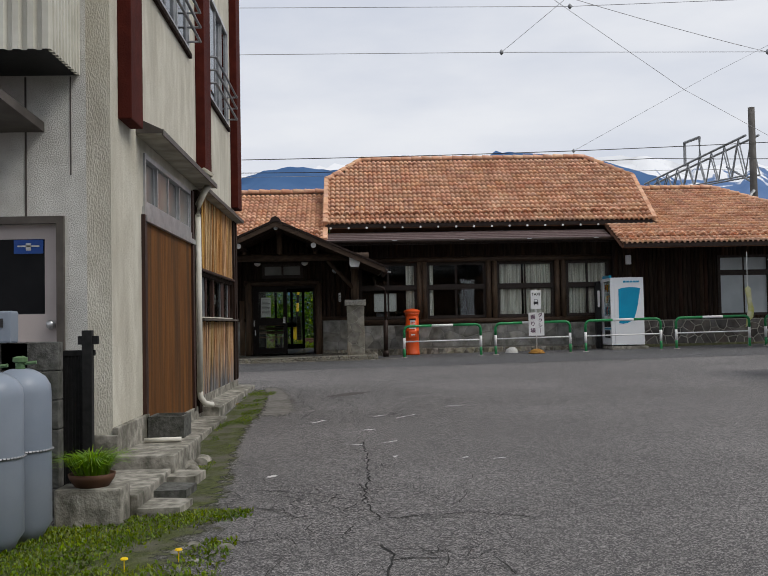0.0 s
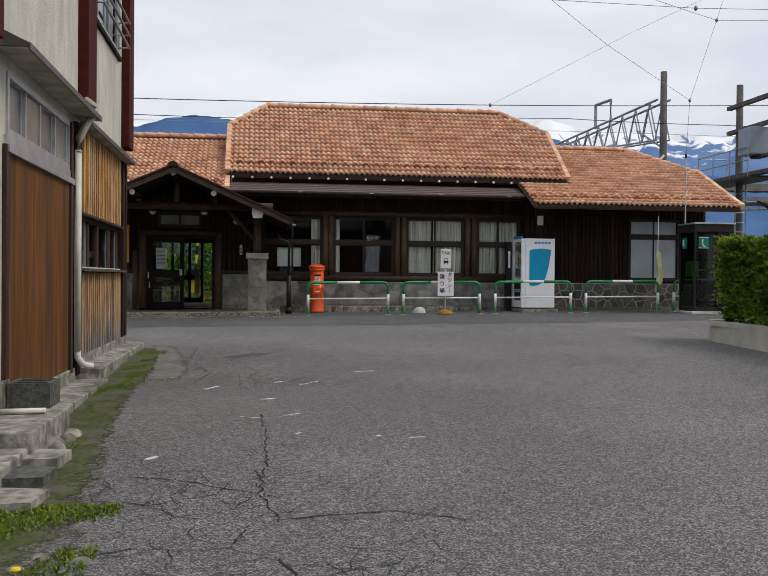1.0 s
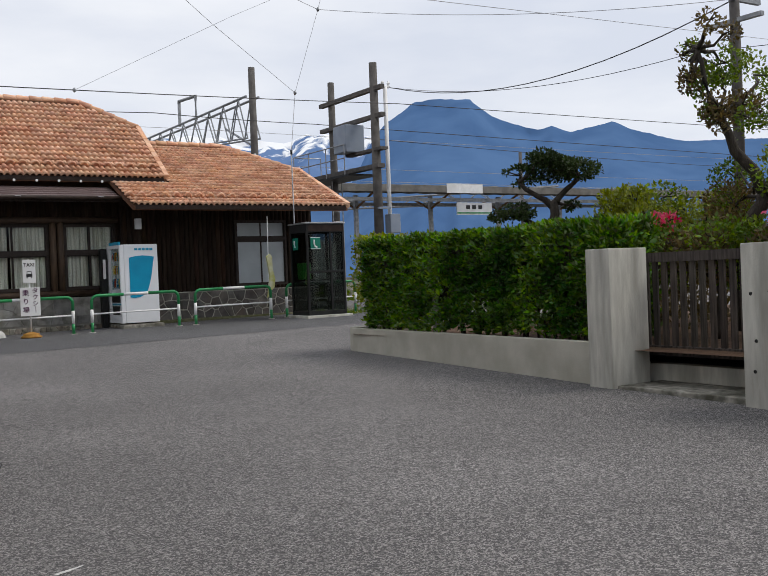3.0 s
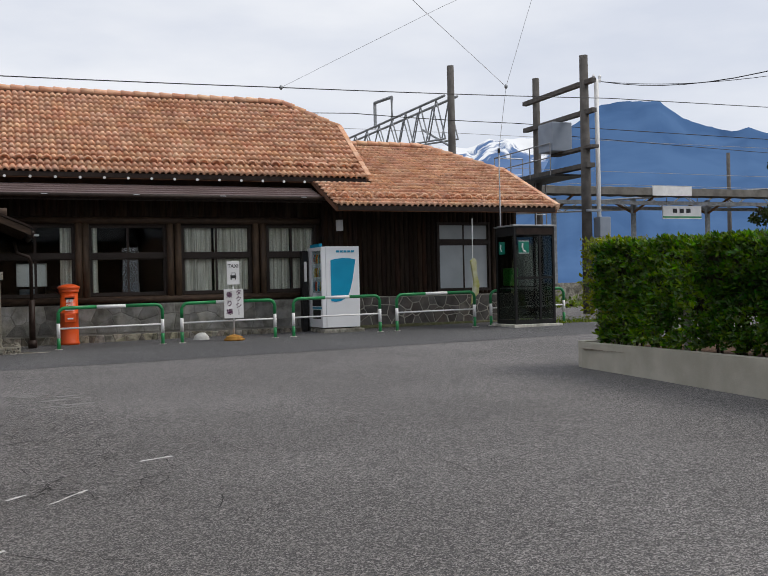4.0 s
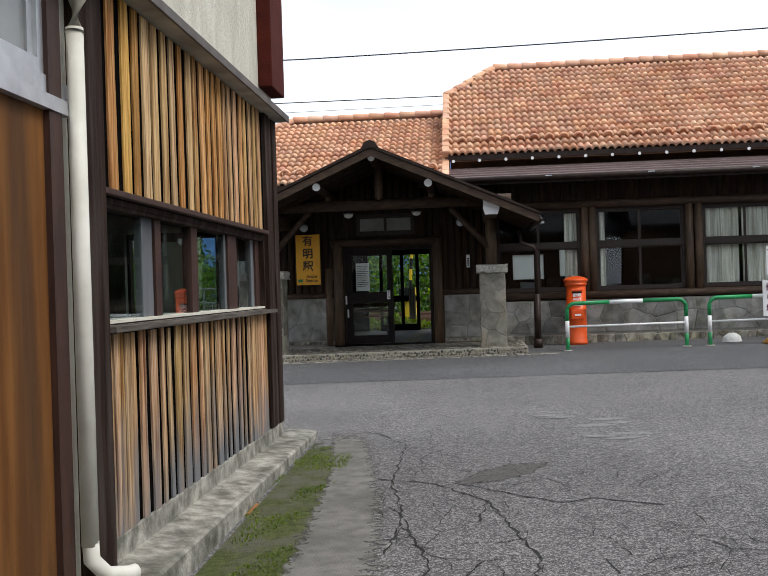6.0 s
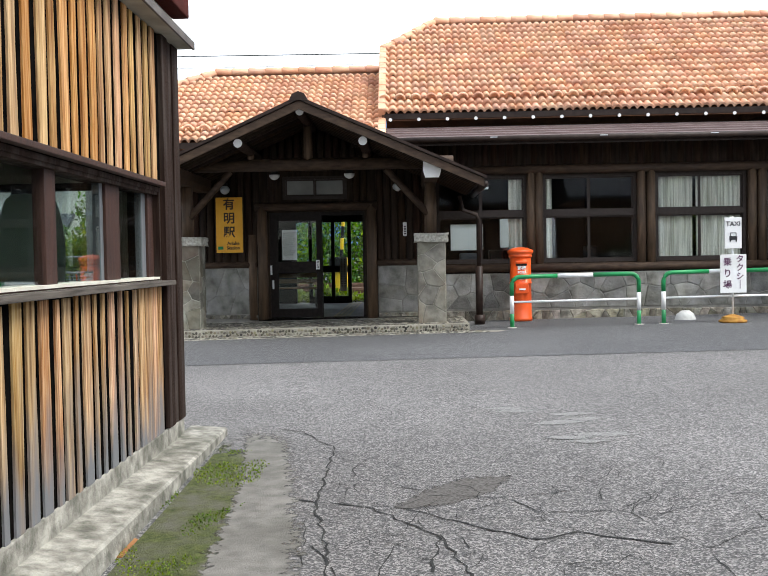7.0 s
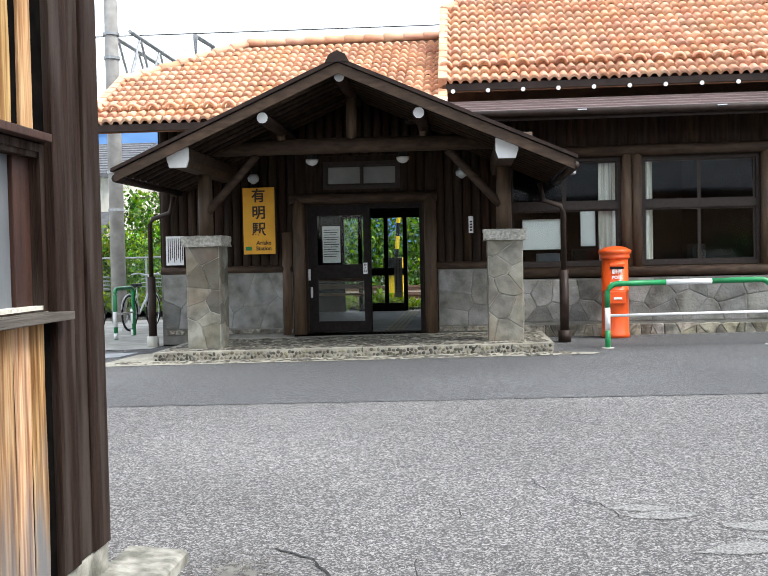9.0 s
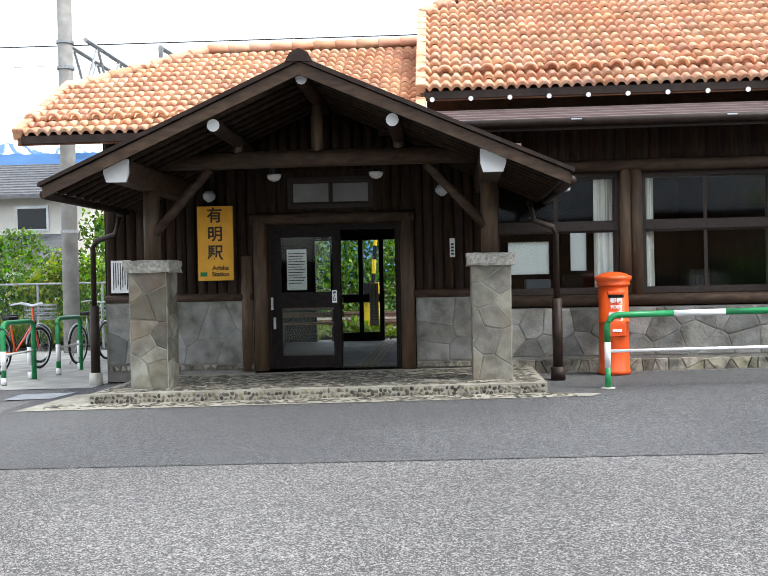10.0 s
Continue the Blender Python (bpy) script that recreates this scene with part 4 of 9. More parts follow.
DOOR = (-2.44, -0.78, FLOOR, 2.28)
TRANSOM = (-2.2, -1.08, 2.5, 2.9)
WINS = [(0.45, 2.04), (2.3, 3.94), (4.24, 5.82), (6.16, 7.36)]
WZ0, WZ1 = 1.33, 2.86
holes = [DOOR, TRANSOM] + [(a, b, WZ0, WZ1) for a, b in WINS]
bm = bm_new()
wall_with_holes(bm, -4.62, 7.4, ENT_Y, ENT_Y + 0.2, 0.2, 3.62, holes)
wall_front = part("front_wall", bm, M_LOG, station, "dark brown half-log clad wall")
log_wall(wall_front, -4.6, -2.6, ENT_Y, 1.35, 3.6, 0.135, [])
log_wall(wall_front, -2.46, -0.72, ENT_Y, 2.44, 3.6, 0.135, [(-2.32, -0.96, 2.42, 2.98)])
log_wall(wall_front, -0.58, 0.32, ENT_Y, 1.35, 3.6, 0.13, [])
log_wall(wall_front, 0.42, 7.3, ENT_Y + 0.03, 3.02, 3.6, 0.14, [])

# right wing walls
RWIN = (10.29, 11.73, 1.25, 2.915)
bm = bm_new()
wall_with_holes(bm, 7.4, 12.5, RW_Y, RW_Y + 0.2, 0.3, 3.4, [RWIN])
wall_right = part("right_wing_wall", bm, M_LOG, station, "dark brown log-clad wing wall on a stone base")
log_wall(wall_right, 7.44, 12.47, RW_Y, 1.2, 3.25, 0.118, [RWIN])
simple("side_wall", lambda b: box(b, 7.4, 7.6, RW_Y + 0.2, ENT_Y + 0.2, 0.3, 3.3), M_LOG, station)
simple("end_wall", lambda b: box(b, 12.3, 12.5, RW_Y + 0.2, 32.4, 0.3, 3.3), M_LOG, station)
simple("left_end_wall", lambda b: box(b, -4.62, -4.42, ENT_Y + 0.2, 32.0, 0.3, 3.6), M_LOG, station)

# stone bases
simple("stone_base", lambda b: box(b, -4.6, -2.66, ENT_Y - 0.06, ENT_Y, 0.3, 1.33), M_WALLMORTAR, wall_front)
simple("stone_base", lambda b: box(b, -0.56, 0.4, ENT_Y - 0.06, ENT_Y, 0.3, 1.33), M_WALLMORTAR, wall_front)
stones(wall_front, (-4.58, ENT_Y - 0.06, 0.52), 0, 1.9, 0.8, 0.36, M_STONE_WALL, 21, 0.007, 0.01, jitter=0.46)
stones(wall_front, (-0.55, ENT_Y - 0.06, 0.52), 0, 0.92, 0.8, 0.36, M_STONE_WALL, 22, 0.007, 0.01, jitter=0.46)
simple("stone_base", lambda b: box(b, 0.4, 7.4, ENT_Y - 0.1, ENT_Y, 0.25, 1.16), M_WALLMORTAR, wall_front)
stones(wall_front, (0.42, ENT_Y - 0.1, 0.55), 0, 6.9, 0.6, 0.3, M_STONE_WALL, 23, 0.008, 0.01, jitter=0.5)
simple("rubble_footing", lambda b: box(b, 0.42, 7.35, ENT_Y - 0.16, ENT_Y - 0.1, 0.25, 0.5, 0.02), M_MORTAR, wall_front)
simple("stone_base", lambda b: box(b, 7.42, 12.5, RW_Y - 0.07, RW_Y, 0.3, 1.17), M_MORTAR, wall_right)
stones(wall_right, (7.45, RW_Y - 0.07, 0.5), 0, 5.03, 0.66, 0.235, M_STONE_DARK, 25, 0.02, 0.012, jitter=0.5)
simple("rubble_footing", lambda b: box(b, 7.42, 12.45, RW_Y - 0.2, RW_Y - 0.07, 0.3, 0.52, 0.04), M_MOSSWALL, wall_right, "mossy footing")


# round timbers of the wall frame
def log_x(name, x0, x1, y, z, r, mat=M_BEAM, parent=wall_front, label=""):
    return simple(name, lambda b: tube(b, [(x0, y, z), (x1, y, z)], r, 12), mat, parent, label, True)


def log_z(name, x, y, z0, z1, r, mat=M_POSTWOOD, parent=wall_front):
    return simple(name, lambda b: tube(b, [(x, y, z0), (x, y, z1)], [r * 1.02, r * 0.97], 12), mat, parent, "", True)


log_x("log_rail", -4.6, -2.66, ENT_Y - 0.04, 1.375, 0.055)
log_x("log_rail", -0.6, 0.4, ENT_Y - 0.04, 1.375, 0.055)
log_x("door_lintel", -2.68, -0.56, ENT_Y - 0.06, 2.37, 0.075)
log_z("door_post", -2.56, ENT_Y - 0.05, 0.42, 2.4, 0.09)
log_z("door_post", -2.74, ENT_Y - 0.03, 0.42, 1.9, 0.08)
log_z("door_post", -0.66, ENT_Y - 0.05, 0.42, 2.4, 0.09)
log_x("window_sill_log", 0.35, 7.4, ENT_Y - 0.07, 1.245, 0.07, M_BEAM)
log_x("window_head_log", 0.35, 7.4, ENT_Y - 0.05, 2.935, 0.075, M_BEAM)
for x in (0.36, 2.1, 2.24, 4.0, 4.17, 5.9, 6.07):
    log_z("window_post", x, ENT_Y - 0.03, 1.3, 2.9, 0.075)


def sliding_window(name, x0, x1, y, z0, z1, mid, curtain, label, parent=station, pane=M_GLASS, frm=M_FRAME, cols=2):
    """A window with an upper and lower row of sliding sashes."""
    win = part(name, (lambda b: (box(b, x0, x1, y, y + 0.09, z0, z0 + 0.05), box(b, x0, x1, y, y + 0.09, z1 - 0.05, z1), box(b, x0, x0 + 0.05, y, y + 0.09, z0 + 0.05, z1 - 0.05), box(b, x1 - 0.05, x1, y, y + 0.09, z0 + 0.05, z1 - 0.05), box(b, x0 + 0.05, x1 - 0.05, y - 0.01, y + 0.09, mid - 0.05, mid + 0.05), b)[-1])(bm_new()), frm, parent, label)
    for a, b_ in ((z0 + 0.05, mid - 0.05), (mid + 0.05, z1 - 0.05)):
        for c in range(cols):
            xa, xb = x0 + 0.05 + (x1 - x0 - 0.1) * c / cols, x0 + 0.05 + (x1 - x0 - 0.1) * (c + 1) / cols
            off = 0.02 + 0.028 * (c % 2)
            w = 0.026
            sash = simple("sash", lambda b: (box(b, xa, xb, y + off, y + off + 0.024, a, a + w), box(b, xa, xb, y + off, y + off + 0.024, b_ - w, b_), box(b, xa, xa + w, y + off, y + off + 0.024, a + w, b_ - w), box(b, xb - w, xb, y + off, y + off + 0.024, a + w, b_ - w)), frm, win)
            p = simple("pane", lambda b: box(b, xa + w, xb - w, y + off + 0.009, y + off + 0.014, a + w, b_ - w), pane, win)
            p.visible_shadow = False
    if curtain:
        rng = random.Random(int(x0 * 100))
        for a, b_ in curtain:
            bm = bm_new()
            n = max(8, int((b_ - a) / 0.03))
            rows = []
            for z, amp in ((z0 + 0.04, 0.05), ((z0 + z1) / 2, 0.042), (z1 - 0.03, 0.03)):
                rows.append([bm.verts.new((a + (b_ - a) * i / n + rng.uniform(-0.004, 0.004), y + 0.145 + amp * math.sin(i * 1.15 + 0.6 * math.sin(i * 0.37)), z)) for i in range(n + 1)])
            for u, v in zip(rows, rows[1:]):
                for i in range(n):
                    bm.faces.new((u[i], u[i + 1], v[i + 1], v[i]))
            part("curtain", bm, M_CURTAIN, win, "pale drawn curtain", True)
    return win


sliding_window("waiting_room_window", *WINS[0], ENT_Y + 0.05, WZ0, WZ1, 2.18, [(1.74, 2.02)], "bronze sliding window with a gathered curtain")
sliding_window("office_window", *WINS[1], ENT_Y + 0.05, WZ0, WZ1, 2.18, [(2.33, 2.5)], "bronze sliding window of a dim office")
sliding_window("curtained_window", *WINS[2], ENT_Y + 0.05, WZ0, WZ1, 2.18, [(4.28, 4.95), (5.0, 5.78)], "bronze sliding window with drawn curtains")
sliding_window("curtained_window", *WINS[3], ENT_Y + 0.05, WZ0, WZ1, 2.18, [(6.2, 6.75), (6.8, 7.34)], "bronze sliding window with drawn curtains")
sliding_window("wing_window", RWIN[0], RWIN[1], RW_Y - 0.04, RWIN[2], RWIN[3], 2.43, None, "bronze sliding window with frosted panes", pane=M_FROST)
# opaque grey panes carry the pale sky reflection in their colour
sliding_window("transom_window", *TRANSOM[:2], ENT_Y + 0.02, TRANSOM[2], TRANSOM[3], 2.51, None, "small transom window above the door", pane=M_FROSTDARK)

# entrance sliding door: the leaf stands pushed to one side, the way is open
door = simple("entrance_door", lambda b: (box(b, -2.46, -0.76, ENT_Y + 0.02, ENT_Y + 0.18, 2.22, 2.3), box(b, -2.46, -2.4, ENT_Y + 0.02, ENT_Y + 0.18, FLOOR, 2.22), box(b, -0.82, -0.76, ENT_Y + 0.02, ENT_Y + 0.18, FLOOR, 2.22), box(b, -1.58, -1.53, ENT_Y + 0.08, ENT_Y + 0.16, FLOOR, 2.22)), M_DARKFRAME, station, "dark metal-framed sliding entrance door, half open")
leaf = simple("door_leaf", lambda b: (box(b, -2.4, -1.54, ENT_Y + 0.02, ENT_Y + 0.06, 2.13, 2.22), box(b, -2.4, -1.54, ENT_Y + 0.02, ENT_Y + 0.06, FLOOR + 0.01, 0.6), box(b, -2.4, -2.3, ENT_Y + 0.02, ENT_Y + 0.06, 0.6, 2.13), box(b, -1.63, -1.54, ENT_Y + 0.02, ENT_Y + 0.06, 0.6, 2.13), box(b, -2.3, -1.63, ENT_Y + 0.02, ENT_Y + 0.06, 1.22, 1.42)), M_DARKFRAME, door)
for a, b_ in ((0.6, 1.22), (1.42, 2.13)):
    simple("pane", lambda b: box(b, -2.3, -1.63, ENT_Y + 0.037, ENT_Y + 0.042, a, b_), M_GLASS, door).visible_shadow = False
simple("handle", lambda b: box(b, -2.44, -2.41, ENT_Y, ENT_Y + 0.02, 1.2, 1.36), M_ALU, door)
simple("handle", lambda b: box(b, -2.41, -2.38, ENT_Y, ENT_Y + 0.02, 0.95, 1.1), M_ALU, door)
simple("sticker", lambda b: box(b, -1.64, -1.58, ENT_Y + 0.012, ENT_Y + 0.018, 1.28, 1.44), M_WHITEPAINT, door, "small white door notice")
lettering("lettering", "出\n入\n口", (-1.61, ENT_Y + 0.011, 1.36), 0.042, M_INKBLACK, door)

# hall and rooms behind the front
simple("hall_floor", lambda b: box(b, -4.4, 12.0, ENT_Y + 0.0, 32.3, 0.2, FLOOR - 0.004), surf("dull_hall_concrete", (0.11, 0.105, 0.1), (0.17, 0.165, 0.155), 3, 0.7, 0.1), station, "grey concrete hall floor")
simple("guide_strip", lambda b: [box(b, -1.36 + k * 0.075, -1.32 + k * 0.075, 26.9, 32.0, FLOOR - 0.004, FLOOR + 0.004) for k in range(4)], surf("ochre_guide_bar", (0.2, 0.17, 0.09), (0.26, 0.22, 0.12), 8, 0.7, 0.1), station, "ochre tactile guide bars in the floor")
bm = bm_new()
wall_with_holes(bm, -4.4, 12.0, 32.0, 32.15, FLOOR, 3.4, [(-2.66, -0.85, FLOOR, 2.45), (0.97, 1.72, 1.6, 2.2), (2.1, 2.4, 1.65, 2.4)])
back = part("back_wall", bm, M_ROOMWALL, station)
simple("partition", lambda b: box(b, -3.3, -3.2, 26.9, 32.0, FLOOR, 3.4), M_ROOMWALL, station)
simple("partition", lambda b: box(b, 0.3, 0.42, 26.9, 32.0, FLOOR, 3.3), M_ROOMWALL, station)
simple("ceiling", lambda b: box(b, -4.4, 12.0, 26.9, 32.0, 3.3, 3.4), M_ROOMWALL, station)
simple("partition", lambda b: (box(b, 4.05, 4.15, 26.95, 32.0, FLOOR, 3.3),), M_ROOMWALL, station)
# sheets added over the back openings to make bright patches behind the glass
simple("bright_patch_sheet", lambda b: (box(b, 0.97, 1.72, 32.1, 32.11, 1.6, 2.2), box(b, 2.1, 2.4, 32.1, 32.11, 1.65, 2.4)), M_BRIGHTSHEET, station, "white translucent sheet added for the bright patches behind the panes")
pdoor = simple("platform_door", lambda b: (box(b, -2.66, -0.85, 31.95, 32.05, 2.3, 2.45), box(b, -2.66, -2.58, 31.95, 32.05, FLOOR, 2.3), box(b, -2.3, -2.22, 31.95, 32.05, FLOOR, 2.3), box(b, -1.78, -1.7, 31.95, 32.05, FLOOR, 2.3), box(b, -1.4, -1.32, 31.95, 32.05, FLOOR, 2.3), box(b, -2.22, -1.4, 31.96, 32.04, 1.15, 1.3), box(b, -2.22, -1.4, 31.96, 32.04, FLOOR, 0.6)), M_DARKFRAME, station, "dark glazed sliding door to the platform")
simple("pane", lambda b: box(b, -2.22, -1.4, 31.995, 32.0, 0.6, 2.3), M_GLASSCLEAR, pdoor).visible_shadow = False
notice = thing("notice_board", (-1.5, 31.9, 0.75), "tall white warning notice on the platform door", "notice")
simple("board", lambda b: box(b, -1.58, -1.42, 31.9, 31.915, 0.72, 1.5), M_WHITEPAINT, notice)
for k in range(12):
    for xx in (-1.555, -1.485):
        simple("lettering_bar", lambda b: box(b, xx + 0.005, xx + 0.027, 31.893, 31.897, 1.45 - k * 0.055 - 0.025, 1.45 - k * 0.055), M_INKBLACK, notice)
bench = thing("hall_bench", (-2.6, 30.2, FLOOR), "dark wooden slatted bench in the hall", "bench")
for k in range(4):
    simple("slat", lambda b: box(b, -3.0, -1.9, 30.0 + k * 0.1, 30.08 + k * 0.1, 0.84, 0.87), M_BROWNWALL, bench)
for k in range(3):
    simple("back_slat", lambda b: box(b, -3.0, -1.9, 30.42, 30.45, 0.95 + k * 0.12, 1.04 + k * 0.12), M_BROWNWALL, bench)
for x in (-2.95, -1.95):
    simple("leg", lambda b: box(b, x - 0.03, x + 0.03, 30.0, 30.45, FLOOR, 0.84), M_BLACK, bench)
tt = thing("timetable_poster", (-2.1, 26.78, 1.45), "white printed timetable poster behind the glass", "poster")
simple("sheet", lambda b: box(b, -2.24, -1.98, 26.775, 26.78, 1.45, 1.98), M_WHITEPAINT, tt)
simple("lettering_bar", lambda b: [box(b, -2.22, -2.0 - (k % 3) * 0.02, 26.77, 26.773, 1.92 - k * 0.035, 1.93 - k * 0.035) for k in range(12)], M_INKBLACK, tt)
desk = thing("office_counter", (2.6, 28.2, FLOOR), "office counter with papers and machines", "counter")
simple("counter_top", lambda b: box(b, 0.7, 3.9, 27.9, 28.5, 1.18, 1.22, 0.008), M_CREAMWALL, desk)
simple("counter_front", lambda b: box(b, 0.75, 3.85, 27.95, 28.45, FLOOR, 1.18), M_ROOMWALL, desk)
for x, w, h, mm in ((0.95, 0.35, 0.3, M_GAS), (1.5, 0.25, 0.35, M_BLACK), (2.9, 0.3, 0.15, M_WHITEPAINT), (3.3, 0.22, 0.4, M_BLACK)):
    bm = bm_new()
    box(bm, x, x + w, 28.0, 28.3, 1.22, 1.22 + h, 0.02)
    solid("office_machine", bm, mm, "small office machine on the counter", "machine")

# ---- porch ----
porch = thing("entrance_porch", (-1.6, 25.3, 0.4), "gabled timber entrance porch on stone pillars", "porch")
PX, PZ, PY0, SL = -1.6, 3.80, 24.0, 0.445
HALF = 2.66
for side in (-1, 1):
    bm = bm_new()
    prism(bm, [(PX, PZ), (PX + side * HALF, PZ - SL * HALF), (PX + side * HALF, PZ - SL * HALF - 0.06), (PX, PZ - 0.06)], PY0, 27.0)
    rf = part("porch_roof", bm, M_GUTTER, porch, "dark brown metal porch roof")
    bm = bm_new()
    prism(bm, [(PX, PZ - 0.03), (PX + side * (HALF + 0.02), PZ - SL * HALF - 0.03), (PX + side * (HALF + 0.02), PZ - SL * HALF - 0.145), (PX, PZ - 0.155)], PY0 - 0.035, PY0)
    part("barge_board", bm, M_BEAM, rf)
    bm = bm_new()
    prism(bm, [(PX, PZ + 0.03), (PX + side * (HALF + 0.06), PZ - SL * HALF + 0.01), (PX + side * (HALF + 0.06), PZ - SL * HALF - 0.03), (PX, PZ - 0.02)], PY0 - 0.06, PY0 + 0.05)
    part("barge_cap", bm, M_GUTTER, rf)
    # rafters seen from below
    for k in range(11):
        y = PY0 + 0.2 + k * 0.24
        simple("rafter", lambda b: tube(b, [(PX, y, PZ - 0.11), (PX + side * (HALF - 0.06), y, PZ - SL * (HALF - 0.06) - 0.1)], 0.035, 8), M_LOG, rf, smooth=True)
    # purlin with a white end
    x, z = PX + side * 0.92, PZ - SL * 0.92 - 0.21
    pl = simple("purlin", lambda b: tube(b, [(x, 24.1, z), (x, 26.7, z)], 0.075, 12), M_LOG, porch, smooth=True)
    simple("purlin_end", lambda b: tube(b, [(x, 24.085, z), (x, 24.1, z)], 0.065, 12), M_WHITEPAINT, pl)
    simple("strut", lambda b: tube(b, [(x, 25.25, 3.02), (x, 25.25, z)], 0.06, 10), M_POSTWOOD, porch, smooth=True)
    simple("eave_gutter", lambda b: tube(b, [(PX + side * (HALF + 0.04), PY0 + 0.05, PZ - SL * HALF - 0.1), (PX + side * (HALF + 0.04), 26.6, PZ - SL * HALF - 0.1)], 0.05, 8), M_GUTTER, rf, smooth=True)
simple("ridge_purlin", lambda b: tube(b, [(PX, 24.1, PZ - 0.17), (PX, 26.7, PZ - 0.17)], 0.075, 12), M_LOG, porch, smooth=True)
simple("purlin_end", lambda b: tube(b, [(PX, 24.085, PZ - 0.17), (PX, 24.1, PZ - 0.17)], 0.06, 12), M_WHITEPAINT, porch)
simple("ridge_cap", lambda b: (prism(b, [(PX - 0.14, PZ - 0.03), (PX - 0.09, PZ + 0.06), (PX, PZ + 0.1), (PX + 0.09, PZ + 0.06), (PX + 0.14, PZ - 0.03)], PY0 - 0.07, 26.9)), M_GUTTER, porch)
simple("king_post", lambda b: tube(b, [(PX, 25.25, 3.02), (PX, 25.25, PZ - 0.15)], 0.07, 12), M_POSTWOOD, porch, smooth=True)
simple("cross_beam", lambda b: tube(b, [(-3.95, 25.25, 2.965), (0.7, 25.25, 2.965)], 0.1, 14), M_BEAM, porch, smooth=True)
for k in range(-11, 12):
    simple("gable_board", lambda b: tube(b, [(PX + k * 0.13, 25.98, 3.0), (PX + k * 0.13, 25.98, PZ - 0.1 - SL * abs(k * 0.13))], 0.063, 8), M_LOG, porch, smooth=True)
for x in (-3.56, 0.33):
    bm = bm_new()
    prism(bm, [(x - 0.1, 2.64), (x + 0.1, 2.64), (x + 0.125, 2.72), (x + 0.125, 2.86), (x - 0.125, 2.86), (x - 0.125, 2.72)], 24.16, 26.7)
    be = part("side_beam", bm, M_BEAM, porch)
    bm = bm_new()
    prism(bm, [(x - 0.1, 2.63), (x + 0.1, 2.63), (x + 0.13, 2.72), (x + 0.13, 2.865), (x - 0.13, 2.865), (x - 0.13, 2.72)], 24.11, 24.16)
    part("beam_end", bm, M_WHITEPAINT, be, "white-painted beam end")
    simple("post", lambda b: tube(b, [(x, 25.3, 1.8), (x, 25.3, 2.66)], [0.1, 0.093], 14), M_POSTWOOD, porch, smooth=True)
    sg = 1 if x < -1 else -1
    simple("brace", lambda b: tube(b, [(x + sg * 0.03, 25.27, 2.14), (x + sg * 0.7, 25.27, 2.87)], 0.055, 10), M_BEAM, porch, smooth=True)
    # pillar of grey flagstones with a rough cap
    pz0 = ground_z(x, 25.3) + 0.09
    pil = simple("pillar", lambda b: box(b, x - 0.215, x + 0.215, 25.08, 25.51, pz0 - 0.1, 1.71), M_MORTAR, porch, "grey flagstone pillar with a rough pale cap")
    for j, (ox, oy, yaw) in enumerate(((x - 0.215, 25.08, 0), (x + 0.215, 25.08, 90), (x - 0.215, 25.51, -90))):
        stones(pil, (ox, oy, pz0), yaw, 0.43, 1.71 - pz0, 0.25, M_STONE, 40 + j + int(x * 10), 0.007, 0.01, jitter=0.46)
    bm = bm_new()
    box(bm, x - 0.265, x + 0.265, 25.03, 25.56, 1.70, 1.835, 0.0)
    bmesh.ops.subdivide_edges(bm, edges=bm.edges[:], cuts=4, use_grid_fill=True)
    rr = random.Random(int(x * 50))
    for v in bm.verts:
        v.co += Vector((rr.uniform(-1, 1), rr.uniform(-1, 1), rr.uniform(-1, 1))) * 0.009
    part("pillar_cap", bm, M_CAPSTONE, pil)
for x in (-2.26, -1.0):
    lp = thing("ceiling_lamp", (x, 26.2, 2.72), "small white globe lamp under the porch", "lamp", "porch lamps")
    simple("globe", lambda b: lathe(b, (x, 26.1, 2.8), [(0.01, 0.0), (0.055, 0.015), (0.085, 0.05), (0.09, 0.085)], 16), M_WHITEPAINT, lp, smooth=True)
    simple("base", lambda b: lathe(b, (x, 26.1, 2.885), [(0.06, 0), (0.06, 0.12)], 12), M_BLACK, lp)
for x in (-3.17, -0.2):
    wlp = thing("wall_lamp", (x, 26.5, 2.65), "dark wall lamp with a pale glass globe", "lamp", "wall lamps")
    simple("globe", lambda b: lathe(b, (x, 26.46, 2.6), [(0.02, 0.0), (0.075, 0.04), (0.085, 0.085), (0.05, 0.14)], 14), M_FROST, wlp, smooth=True)
    simple("holder", lambda b: (lathe(b, (x, 26.46, 2.73), [(0.055, 0), (0.03, 0.07)], 10), box(b, x - 0.02, x + 0.02, 26.46, 26.62, 2.76, 2.8)), M_BLACK, wlp)

# name board
sign = thing("station_sign", (-3.13, 26.5, 1.57), "ochre wooden board with dark brown station lettering", "sign")
simple("board", lambda b: box(b, -3.345, -2.885, 26.50, 26.535, 1.595, 2.55, 0.006), M_SIGNYELLOW, sign)
for ch, z in (("有", 2.42), ("明", 2.18), ("駅", 1.94)):
    lettering("lettering", ch, (-3.115, 26.497, z), 0.205, M_INK, sign, fat=0.0045)
lettering("lettering", "Ariake\nStation", (-3.05, 26.497, 1.715), 0.08, M_INK, sign)
